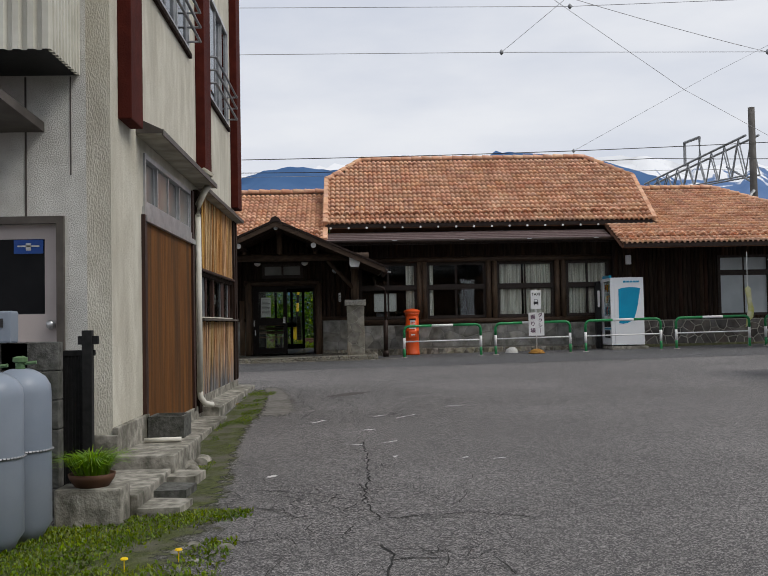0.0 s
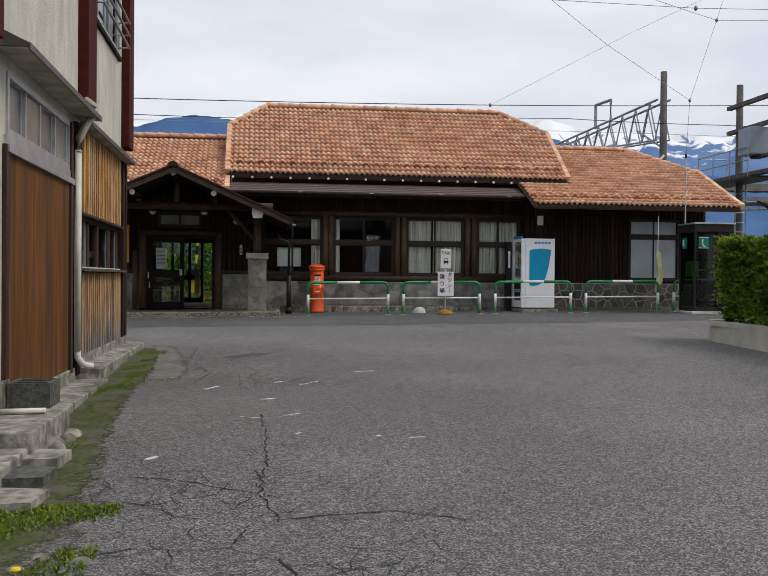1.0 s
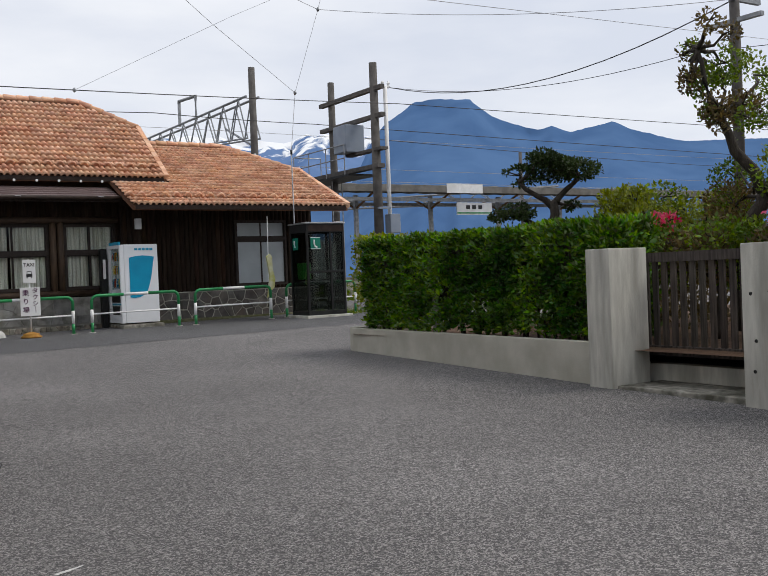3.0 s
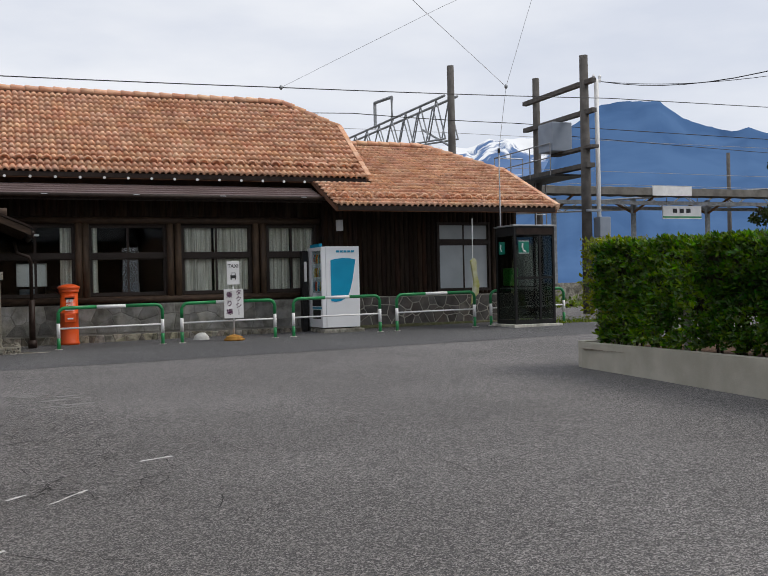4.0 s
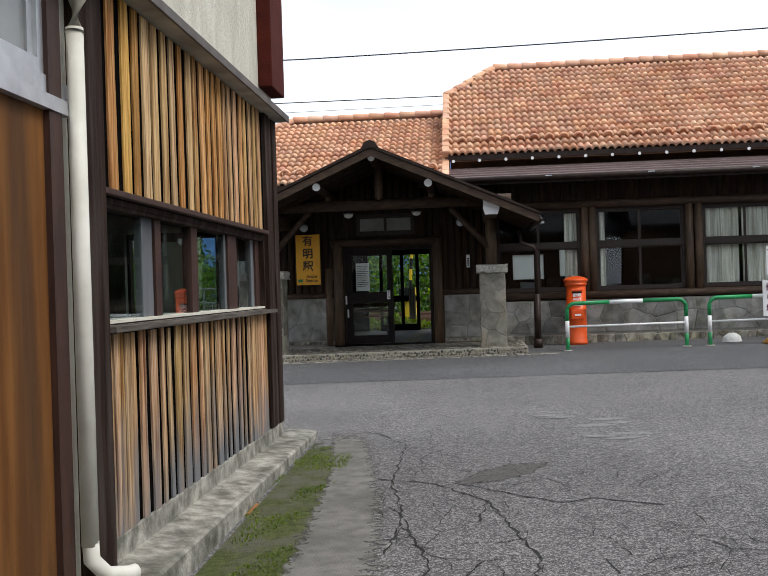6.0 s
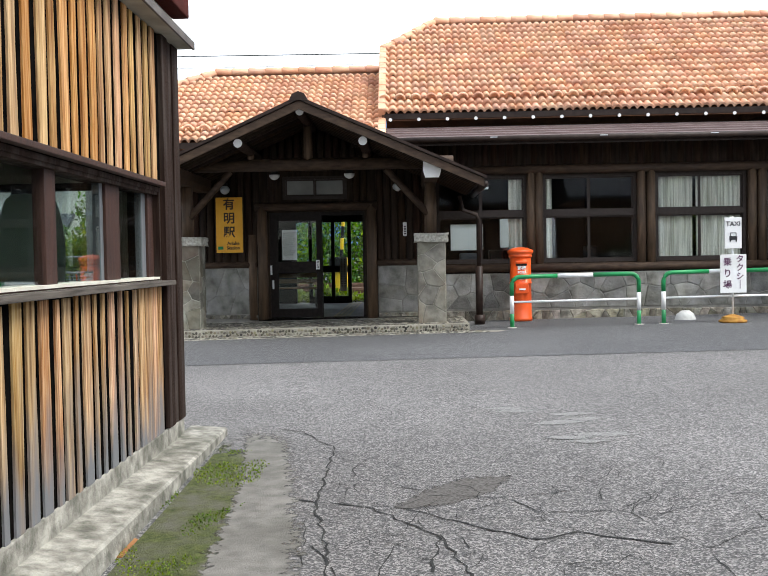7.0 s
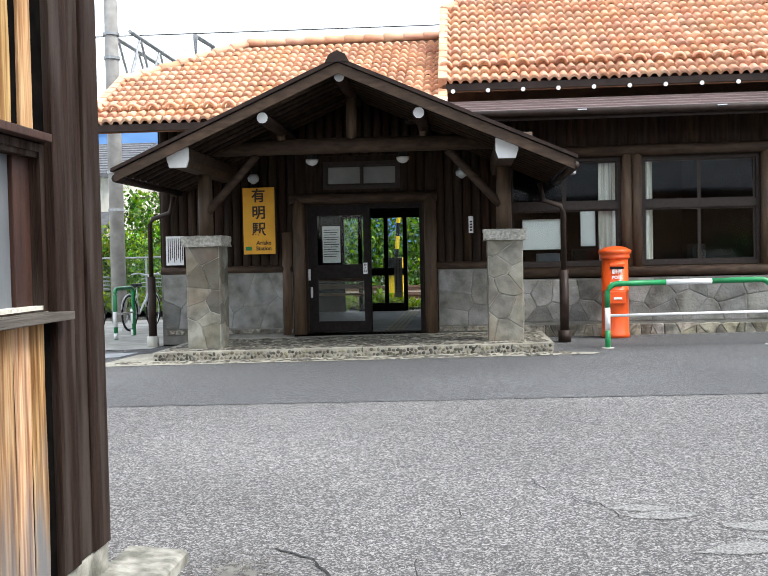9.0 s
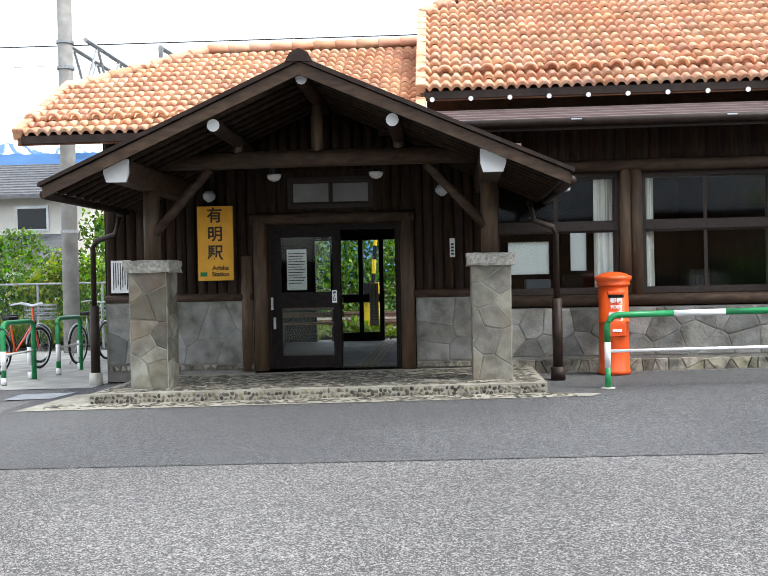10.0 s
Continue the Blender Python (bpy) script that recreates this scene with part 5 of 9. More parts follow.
simple("emblem", lambda b: box(b, -3.315, -3.225, 26.494, 26.498, 1.65, 1.705), M_GREENPAINT, sign, "small green emblem")
paper = thing("paper_notice", (-4.35, 26.4, 1.6), "white paper notice on the dark wall", "notice")
simple("sheet", lambda b: box(b, -4.5, -4.24, 26.53, 26.54, 1.46, 1.88), M_WHITEPAINT, paper)
simple("lettering_bar", lambda b: [box(b, -4.47 + k * 0.03, -4.46 + k * 0.03, 26.524, 26.528, 1.5 + (k % 3) * 0.03, 1.85) for k in range(8)], M_INKBLACK, paper)
plate = thing("narrow_wall_plate", (-0.08, 26.58, 1.75), "narrow white plate on the log wall", "plate")
simple("sheet", lambda b: box(b, -0.115, -0.05, 26.56, 26.572, 1.83, 2.07), M_WHITEPAINT, plate)
simple("lettering_bar", lambda b: [box(b, -0.1, -0.065, 26.555, 26.558, 1.86 + k * 0.04, 1.885 + k * 0.04) for k in range(4)], M_INKBLACK, plate)
for bx, by, top, name in ((-4.72, 26.5, 2.5, "down_pipe"), (1.12, 25.7, 2.5, "down_pipe")):
    dp = thing(name, (bx, by, ground_z(bx, by)), "dark brown round down pipe", "pipe")
    simple("pipe", lambda b: tube(b, [(bx, by, ground_z(bx, by) + 0.1), (bx, by, 1.3)], 0.06, 12), M_GUTTER, dp, smooth=True)
    simple("upper_pipe", lambda b: tube(b, [(bx, by, 1.25), (bx, by, 2.05), (bx - 0.03 if bx > 0 else bx + 0.05, by, 2.14), (bx - 0.25 if bx > 0 else bx + 0.3, by, 2.22), (bx - 0.3 if bx > 0 else bx + 0.36, by, 2.45)], 0.035, 10), M_GUTTER, dp, smooth=True)
    simple("collar", lambda b: tube(b, [(bx, by, ground_z(bx, by)), (bx, by, ground_z(bx, by) + 0.16)], 0.085, 14), M_WALLCONC if bx < 0 else M_GUTTER, dp, smooth=True)
simple("tin_lamp", lambda b: box(b, 1.1, 1.28, 25.55, 25.75, 2.55, 2.58), M_ALU, porch)

# pebble-faced step and apron
step = thing("entrance_step", (-1.6, 25.5, 0.3), "low entrance step faced with river pebbles", "step")
SX0, SX1, SY0 = -4.1, 0.88, 24.62


def step_z(x):
    return ground_z(x, 24.6) + 0.115


bm = bm_new()
prism(bm, [(SX0, ground_z(SX0, 24.6) - 0.1), (SX1, ground_z(SX1, 24.6) - 0.1), (SX1, step_z(SX1)), (SX0, step_z(SX0))], SY0, ENT_Y)
part("step_body", bm, M_STEPBED, step)
rngp = random.Random(77)


def pebble_bm(bm, c, rx, ry, rz, rng):
    seg = 7
    rows = []
    ph = rng.uniform(0, 6.28)
    for f, h in ((1.0, 0.0), (0.8, 0.65), (0.35, 1.0)):
        rows.append([bm.verts.new((c[0] + rx * f * math.cos(k * math.tau / seg + ph) * (0.85 + 0.3 * ((k * 37 + int(ph * 10)) % 5) / 5), c[1] + ry * f * math.sin(k * math.tau / seg + ph), c[2] + rz * h)) for k in range(seg)])
    for u, v in zip(rows, rows[1:]):
        for k in range(seg):
            bm.faces.new((u[k], u[(k + 1) % seg], v[(k + 1) % seg], v[k]))
    bm.faces.new(rows[-1])


# flat pebbles set on edge in the riser, flush in the mortar
pebbles = []
for k in range(8):
    bm = bm_new()
    pebble_bm(bm, (0, 0, 0), rngp.uniform(0.012, 0.024), rngp.uniform(0.016, 0.032), 0.008, rngp)
    pebbles.append(mesh_of("pebble", bm, M_PEBBLE, True))
for dz in (0.085, 0.035):
    x = SX0 + 0.04
    while x < SX1 - 0.03:
        piece("pebble", rngp.choice(pebbles), Matrix.Translation((x, SY0 - 0.001, step_z(x) - dz + rngp.uniform(-0.014, 0.014))) @ pose(0, 0, 0, 90, rngp.uniform(0, 180), 0), step)
        x += rngp.uniform(0.032, 0.058)
# rough footing stones along the foot of the front walls
stones(wall_front, (0.44, ENT_Y - 0.162, 0.33), 0, 6.9, 0.19, 0.13, M_RUBBLE, 61, 0.008, 0.03, jitter=0.48)
stones(wall_front, (-4.56, ENT_Y - 0.062, 0.44), 0, 1.9, 0.07, 0.06, M_RUBBLE, 62, 0.006, 0.03, jitter=0.45)
stones(wall_front, (-0.55, ENT_Y - 0.062, 0.44), 0, 0.94, 0.07, 0.06, M_RUBBLE, 63, 0.006, 0.03, jitter=0.45)
bm = bm_new()
for k in range(2300):
    x, y = rngp.uniform(SX0 + 0.06, SX1 - 0.06), rngp.uniform(SY0 + 0.14, ENT_Y - 0.25)
    if (abs(x + 3.56) < 0.25 or abs(x - 0.33) < 0.25) and 25.05 < y < 25.55:
        continue
    pebble_bm(bm, (x, y, step_z(x) - 0.002), rngp.uniform(0.025, 0.065), rngp.uniform(0.018, 0.035), 0.008, rngp)
tagged(part("pebble_paving", bm, M_PEBBLE_JOINED, step, smooth=True), kind="stuff")
bm = bm_new()
strip_x = [(-4.75, 24.2), (1.3, 24.3), (1.42, 24.45), (0.88, 24.62), (0.88, 24.68), (-4.1, 24.68), (-4.1, 25.6), (-4.55, 25.4)]
bm.faces.new([bm.verts.new((x, y, ground_z(x, y) + 0.012)) for x, y in strip_x])
apron = solid("pebble_apron", bm, M_STEPBED, "pebbled cement apron before the step", "apron", "structure")
bm = bm_new()
for k in range(420):
    x, y = rngp.uniform(-4.5, 1.15), rngp.uniform(24.3, 24.6)
    pebble_bm(bm, (x, y, ground_z(x, y) + 0.011), rngp.uniform(0.02, 0.05), rngp.uniform(0.015, 0.03), 0.007, rngp)
tagged(part("pebble_paving", bm, M_PEBBLE_JOINED, apron, smooth=True), kind="stuff")

# ---- left building ----
BX = -1.72
shop = thing("shop_building", (-4.6, 12.7, 0), "two-storey cream roughcast building with oxide-red pilasters", "building")
TOP = 7.4
bm = bm_new()


def wall_y(bm, x0, x1, y0, y1, z0, z1, holes):
    """An upright wall along y with openings cut through it."""
    grid_wall(bm, [y0, y1, *[h[0] for h in holes], *[h[1] for h in holes]], [z0, z1, *[h[2] for h in holes], *[h[3] for h in holes]], x0, x1,
              lambda y, z: not any(h[0] < y < h[1] and h[2] < z < h[3] for h in holes), lambda u, v, z: (v, u, z))


UPWINS = [(9.6, 12.35, 4.62, 6.1), (13.55, 16.05, 4.45, 6.0)]
W1 = (9.72, 12.3, 2.38, 2.9)
BAYW = (12.86, 16.4, 1.36, 1.95)
END_Y = 16.86
wall_y(bm, BX - 0.2, BX, 8.5, END_Y, -0.2, TOP, UPWINS + [W1, BAYW])
shop_wall = part("side_wall", bm, M_STUCCO, shop, "cream roughcast wall streaked by rain")
DOORH = (-3.05, -2.16, 0.15, 2.1)
bm = bm_new()
wall_with_holes(bm, -8.0, BX - 0.2, 8.5, 8.7, -0.2, TOP, [DOORH])
front_wall2 = part("front_wall", bm, M_STUCCO_FRONT, shop, "grey-white roughcast wall with panel joints")
simple("panel_joint", lambda b: (box(b, -2.42, -2.405, 8.494, 8.5, 2.16, 3.32), box(b, -2.05, -2.04, 8.494, 8.5, 2.5, 3.32)), M_HOOD, front_wall2)
bm = bm_new()
wall_with_holes(bm, -8.0, BX - 0.2, END_Y - 0.2, END_Y, -0.2, TOP, [(-4.25, -3.22, 0.95, 2.02), (-3.02, -2.2, 0.95, 2.02)])
far_wall = part("far_wall", bm, M_STUCCO, shop)
for xa, xb in ((-4.25, -3.22), (-3.02, -2.2)):
    fw = simple("end_window", lambda b: (box(b, xa, xb, END_Y - 0.14, END_Y - 0.06, 0.95, 1.0), box(b, xa, xb, END_Y - 0.14, END_Y - 0.06, 1.97, 2.02), box(b, xa, xa + 0.025, END_Y - 0.14, END_Y - 0.06, 1.0, 1.97), box(b, xb - 0.025, xb, END_Y - 0.14, END_Y - 0.06, 1.0, 1.97)), M_DARKWOOD, far_wall, "dark-framed window in the end wall")
    simple("pane", lambda b: box(b, xa + 0.025, xb - 0.025, END_Y - 0.103, END_Y - 0.097, 1.0, 1.97), M_GLASSCLEAR, fw).visible_shadow = False
simple("back_wall", lambda b: box(b, -8.0, -7.8, 8.7, END_Y - 0.2, -0.2, TOP), M_STUCCO, shop)
simple("roof_slab", lambda b: box(b, -8.3, BX + 0.3, 8.2, END_Y + 0.3, TOP, TOP + 0.2, 0.02), M_HOOD, shop)
simple("room_floor", lambda b: (box(b, -7.8, BX - 0.2, 8.7, END_Y - 0.2, 0.05, 0.2), box(b, -7.8, BX - 0.2, 8.7, END_Y - 0.2, 3.2, 3.4), box(b, -4.4, -4.3, 8.7, END_Y - 0.2, 0.2, 3.2), box(b, -4.4, BX - 0.2, 12.75, 12.85, 0.2, 3.2), box(b, -4.4, -4.3, 8.7, END_Y - 0.2, 3.4, TOP)), M_DARKROOM, shop)
for y0, y1, z0, name in ((8.75, 9.2, 3.02, "pilaster"), (12.85, 13.4, 3.2, "pilaster"), (16.36, END_Y + 0.015, 3.18, "pilaster")):
    simple(name, lambda b: box(b, BX, BX + 0.12, y0, y1, z0, TOP, 0.012), M_REDPOST, shop, "oxide-red painted pilaster")
simple("stucco_base", lambda b: (box(b, BX, BX + 0.05, 8.47, 9.7, 0.02, 0.42, 0.01), box(b, -8, BX + 0.05, 8.44, 8.5, 0.0, 0.36, 0.01)), M_OLDCONC, shop)


def alu_window(name, y0, y1, z0, z1, n, parent, label, frm=M_ALU, x=BX - 0.08, pane=M_GLASSDARK):
    w = simple(name, lambda b: (box(b, x, x + 0.1, y0, y1, z0, z0 + 0.06), box(b, x, x + 0.1, y0, y1, z1 - 0.05, z1), box(b, x, x + 0.1, y0, y0 + 0.05, z0 + 0.06, z1 - 0.05), box(b, x, x + 0.1, y1 - 0.05, y1, z0 + 0.06, z1 - 0.05)), frm, parent, label)
    for k in range(n):
        a, b_ = y0 + 0.05 + (y1 - y0 - 0.1) * k / n, y0 + 0.05 + (y1 - y0 - 0.1) * (k + 1) / n
        xo = x + 0.02 + 0.03 * (k % 2)
        simple("sash", lambda b: (box(b, xo, xo + 0.03, a, a + 0.045, z0 + 0.06, z1 - 0.05), box(b, xo, xo + 0.03, b_ - 0.045, b_, z0 + 0.06, z1 - 0.05)), frm, w)
        simple("pane", lambda b: box(b, xo + 0.01, xo + 0.016, a + 0.045, b_ - 0.045, z0 + 0.06, z1 - 0.05), pane, w).visible_shadow = False
    return w


alu_window("strip_window", *W1, 4, shop, "grey aluminium sliding window with dull panes", pane=M_FROSTDARK)
simple("window_ledge", lambda b: (box(b, BX - 0.02, BX + 0.05, 9.66, 12.5, 2.24, 2.3), box(b, BX - 0.02, BX + 0.03, 9.66, 12.5, 2.3, 2.38)), M_ALU, shop)
for w in UPWINS:
    alu_window("upper_window", *w, 4, shop, "upper sliding window in aluminium", pane=M_GLASSDARK)
    rl = simple("window_rail", lambda b: [tube(b, [(BX + 0.16, w[0] + 0.1, w[2] + dz), (BX + 0.16, w[1] - 0.05, w[2] + dz)], 0.018, 8) for dz in (0.12, 0.3, 0.48)], M_STEEL, shop, "window guard rail of steel pipe")
    for y in (w[0] + 0.1, w[1] - 0.05):
        for dz in (0.12, 0.3, 0.48):
            simple("bracket", lambda b: tube(b, [(BX, y, w[2] + dz), (BX + 0.17, y, w[2] + dz)], 0.014, 6), M_STEEL, rl)
    simple("window_trim", lambda b: box(b, BX - 0.01, BX + 0.04, w[0] - 0.06, w[1] + 0.06, w[2] - 0.06, w[2], 0.005), M_DARKWOOD, shop)
simple("plywood_panel", lambda b: box(b, BX - 0.03, BX + 0.012, 9.72, 12.3, 0.2, 2.24), M_PLYBROWN, shop, "rust-brown weathered plywood panel")
simple("corner_trim", lambda b: box(b, BX - 0.02, BX + 0.035, 9.62, 9.72, 0.25, 2.3), M_REDWOOD, shop)
simple("corner_trim", lambda b: box(b, BX - 0.02, BX + 0.04, 12.3, 12.42, 0.2, 2.9), M_REDWOOD, shop)
simple("panel_footing", lambda b: box(b, BX - 0.02, BX + 0.04, 9.7, 12.95, -0.1, 0.24, 0.01), M_OLDCONC, shop)


# tin hoods
def hood(y0, y1, z, out):
    bm = bm_new()
    prism(bm, [(BX, z + 0.12), (BX + out, z), (BX + out, z - 0.03), (BX, z - 0.03)], y0, y1)
    h = part("window_hood", bm, M_HOOD, shop, "grey tin window hood")
    simple("soffit", lambda b: box(b, BX, BX + out - 0.01, y0 + 0.01, y1 - 0.01, z - 0.045, z - 0.032), M_SOFFIT, h)
    simple("hood_edge", lambda b: box(b, BX + out - 0.01, BX + out + 0.005, y0, y1, z - 0.05, z + 0.006, 0.003), M_HOOD, h)


hood(9.42, 12.95, 3.06, 0.25)
hood(13.0, 16.92, 3.02, 0.14)

# slatted bay
bay = thing("slatted_bay", (BX, 14.8, 0.3), "shopfront clad in rough upright cedar slats with a window band", "shopfront")
# black sheets added behind the slats as the shade in their gaps
simple("gap_shade_sheet", lambda b: (box(b, BX - 0.03, BX + 0.004, 12.83, 16.42, 0.28, 1.33), box(b, BX - 0.03, BX + 0.004, 12.83, 16.42, 1.95, 2.97)), M_VOID, bay)
simple("dark_post", lambda b: box(b, BX - 0.05, BX + 0.06, 12.56, 12.83, 0.15, 2.95, 0.008), M_DARKWOOD, bay, "dark peeling timber post")
for ya, yb, xo in ((16.4, 16.555, 0.035), (16.56, 16.7, 0.02), (16.705, END_Y + 0.012, 0.03)):
    simple("corner_board", lambda b: box(b, BX - 0.05, BX + xo, ya, yb, 0.34, 2.97, 0.006), M_DARKWOOD, bay)
simple("footing", lambda b: box(b, BX - 0.03, BX + 0.02, 12.9, END_Y + 0.008, 0.0, 0.335, 0.01), M_OLDCONC, bay)
SLAT = surf("raw_cedar", (0.4, 0.2, 0.07), (0.66, 0.42, 0.2), 9, 0.8, 0.5, 60, stretch=(9, 9, 0.4), stain=(0.16, 0.055, 0.016), sscale=3.0, samt=0.8, rand="object", rvar=0.22, spec=0.15)


def weathered_cedar():
    """Cedar that greys where rain splashes up from the plinth: a wear line with a ragged edge."""
    m = surf("greyed_cedar", (0.38, 0.19, 0.07), (0.64, 0.44, 0.25), 9, 0.85, 0.5, 60, stretch=(9, 9, 0.4), stain=(0.1, 0.036, 0.012), sscale=3.0, samt=0.95, rand="object", rvar=0.22, spec=0.15)
    n, l = m.node_tree.nodes, m.node_tree.links
    b = n["Principled BSDF"]
    old = b.inputs["Base Color"].links[0].from_socket
    geo = [k for k in n if k.bl_idname == "ShaderNodeNewGeometry"][0]
    sp = n.new("ShaderNodeSeparateXYZ")
    l.new(geo.outputs["Position"], sp.inputs[0])
    nz = n.new("ShaderNodeTexNoise")
    nz.inputs["Scale"].default_value = 3.0
    mp = n.new("ShaderNodeMapping")
    mp.inputs["Scale"].default_value = (3, 3, 0.6)
    l.new(geo.outputs["Position"], mp.inputs["Vector"])
    l.new(mp.outputs["Vector"], nz.inputs["Vector"])
    ad = n.new("ShaderNodeMath")
    ad.operation = "MULTIPLY_ADD"
    ad.inputs[1].default_value = 1.3
    l.new(nz.outputs["Fac"], ad.inputs[0])
    l.new(sp.outputs["Z"], ad.inputs[2])
    mr = n.new("ShaderNodeMapRange")
    mr.inputs["From Min"].default_value, mr.inputs["From Max"].default_value = 0.95, 1.5
    mr.inputs["To Min"].default_value, mr.inputs["To Max"].default_value = 1.0, 0.0
    l.new(ad.outputs[0], mr.inputs["Value"])
    mx = n.new("ShaderNodeMix")
    mx.data_type = "RGBA"
    l.new(mr.outputs["Result"], mx.inputs["Factor"])
    l.new(old, mx.inputs["A"])
    mx.inputs["B"].default_value = (0.17, 0.17, 0.175, 1)
    l.new(mx.outputs["Result"], b.inputs["Base Color"])
    return m


SLAT_GREY = weathered_cedar()
rngs = random.Random(31)


def slat_mesh(w, z0, z1, mat, rng):
    bm = bm_new()
    n = 5
    rows = []
    a, b_ = 0.0, w
    for k in range(n + 1):
        z = z0 + (z1 - z0) * k / n
        a += rng.uniform(-0.006, 0.006)
        b_ += rng.uniform(-0.007, 0.007)
        d = 0.011
        rows.append([bm.verts.new(p) for p in ((0, a, z), (d, a, z), (d, b_, z), (0, b_, z))])
    for u, v in zip(rows, rows[1:]):
        for k in range(4):
            bm.faces.new((u[k], u[(k + 1) % 4], v[(k + 1) % 4], v[k]))
    bm.faces.new(rows[0][::-1])
    bm.faces.new(rows[-1])
    bmesh.ops.recalc_face_normals(bm, faces=bm.faces[:])
    return mesh_of("slat", bm, mat)


for z0, z1, mat, lo, hi in ((1.985, 2.97, SLAT, 12.86, 16.34), (0.26, 1.3, SLAT_GREY, 12.86, 16.34)):
    y = lo
    while y < hi:
        w = rngs.choice((0.08, 0.095, 0.11, 0.07, 0.09)) if z0 > 1 else rngs.choice((0.055, 0.07, 0.09, 0.05, 0.1))
        gap = rngs.uniform(0.05, 0.088)
        if z0 < 1 and y > hi - 0.62:
            w = rngs.uniform(0.1, 0.15)
        if z0 < 1 and (y < lo + 0.25 or y > hi - 0.62):
            gap = 0.004
        if y + w > hi + 0.04:
            if z0 > 1 or hi - y < 0.03:
                break
            w = hi - y
        piece("slat", slat_mesh(w, z0, z1 + rngs.uniform(-0.01, 0.0), mat, rngs), Matrix.Translation((BX + 0.004, y, 0)), bay)
        y += w + gap
simple("slat_rail", lambda b: box(b, BX, BX + 0.05, 12.83, 16.37, 1.955, 1.985, 0.004), M_REDWOOD, bay)
simple("sill_board", lambda b: (box(b, BX - 0.06, BX + 0.09, 12.83, 16.43, 1.305, 1.335, 0.004)), surf("grey_weathered_board", (0.05, 0.043, 0.037), (0.11, 0.095, 0.082), 6, 0.9, 0.4, 40, stretch=(6, 0.5, 6), spec=0.1, stain=(0.15, 0.13, 0.11), sscale=3), bay)
simple("window_lining", lambda b: grid_wall(b, [12.865, 12.9, 16.36, 16.395], [1.338, 1.345, 1.92, 1.953], BX - 0.21, BX + 0.003, lambda y, z: not (12.9 < y < 16.36 and 1.345 < z < 1.92), lambda u, v, z: (v, u, z)), M_DARKWOOD, bay)
# posts of the window band: a brown timber post, and the grey aluminium stile of the sash beside it
for ya, yb, mm in ((12.87, 12.92, M_REDWOOD), (13.6, 13.77, M_ALU_DULL), (13.775, 13.88, M_REDWOOD), (14.46, 14.6, M_REDWOOD), (15.31, 15.36, M_ALU_DULL), (15.365, 15.62, M_REDWOOD), (16.14, 16.23, M_ALU_DULL), (16.235, 16.37, M_REDWOOD)):
    simple("mullion", lambda b: box(b, BX - 0.1, BX - 0.04 if mm is M_REDWOOD else BX - 0.055, ya, yb, 1.335, 1.955, 0.004), mm, bay)
for a, b_ in ((12.92, 13.6), (13.88, 14.46), (14.6, 15.31), (15.62, 16.14)):
    simple("pane", lambda b: box(b, BX - 0.066, BX - 0.06, a, b_, 1.335, 1.955), M_GLASSSHINY, bay).visible_shadow = False
simple("head_lining", lambda b: box(b, BX - 0.12, BX - 0.005, 12.95, 16.4, 1.9, 1.955), M_DARKWOOD, bay)
lan = thing("paper_lantern", (-2.55, 16.3, 1.1), "tall grey-green ribbed paper lantern in the shop window", "lantern")
prof = [(0.11, 0.0), (0.12, 0.03)]
for k in range(31):
    f = k / 30
    prof += [(0.13 + 0.085 * math.sin(math.pi * f) ** 0.5, 0.04 + 0.76 * f), (0.123 + 0.085 * math.sin(math.pi * f) ** 0.5, 0.052 + 0.76 * f)]
simple("shade", lambda b: lathe(b, (-2.55, 16.3, 1.1), prof, 28), M_PAPER, lan, smooth=True)
simple("ring", lambda b: lathe(b, (-2.55, 16.3, 1.91), [(0.12, 0), (0.12, 0.06), (0.1, 0.06)], 18), M_BLACK, lan)
for k, (r, h, mm) in enumerate(((0.13, 0.012, M_ALU), (0.11, 0.05, M_WHITEPAINT), (0.115, 0.045, M_CREAMWALL), (0.1, 0.04, M_BROWNWALL), (0.095, 0.05, M_POSTRED))):
    bm = bm_new()
    lathe(bm, (-2.0, 16.2, 1.1 + (0.0, 0.012, 0.062, 0.107, 0.147)[k]), [(r * 0.7, 0.0), (r, h * 0.6), (r, h)], 18)
    solid("bowl", bm, mm, "bowl in a stack on the shop counter", "bowl", "", "stacked bowls", True)
crt = thing("tied_curtain", (-2.05, 16.55, 1.1), "pale curtain gathered and tied inside the shop window", "curtain")
simple("cloth", lambda b: [tube(b, [(-2.05 + 0.02 * k, 16.5, 2.6), (-2.05 + 0.016 * k, 16.5, 1.75), (-2.05 + 0.008 * k, 16.5, 1.55), (-2.05 + 0.016 * k, 16.5, 1.15)], [0.016, 0.015, 0.009, 0.014], 6) for k in range(-2, 3)], M_CURTAIN, crt, smooth=True)
hel = thing("black_kettle", (-2.12, 15.45, 1.1), "squat black iron kettle on the shop counter", "kettle")
simple("body", lambda b: lathe(b, (-2.12, 15.45, 1.1), [(0.1, 0.0), (0.15, 0.06), (0.16, 0.11), (0.13, 0.16), (0.05, 0.19)], 20), M_BLACK, hel, smooth=True)
simple("handle", lambda b: tube(b, [(-2.12, 15.45 + 0.12 * math.cos(a), 1.25 + 0.12 * math.sin(a)) for a in steps_between(0.1, 3.04, 10)], 0.01, 6), M_BLACK, hel, smooth=True)
bm = bm_new()
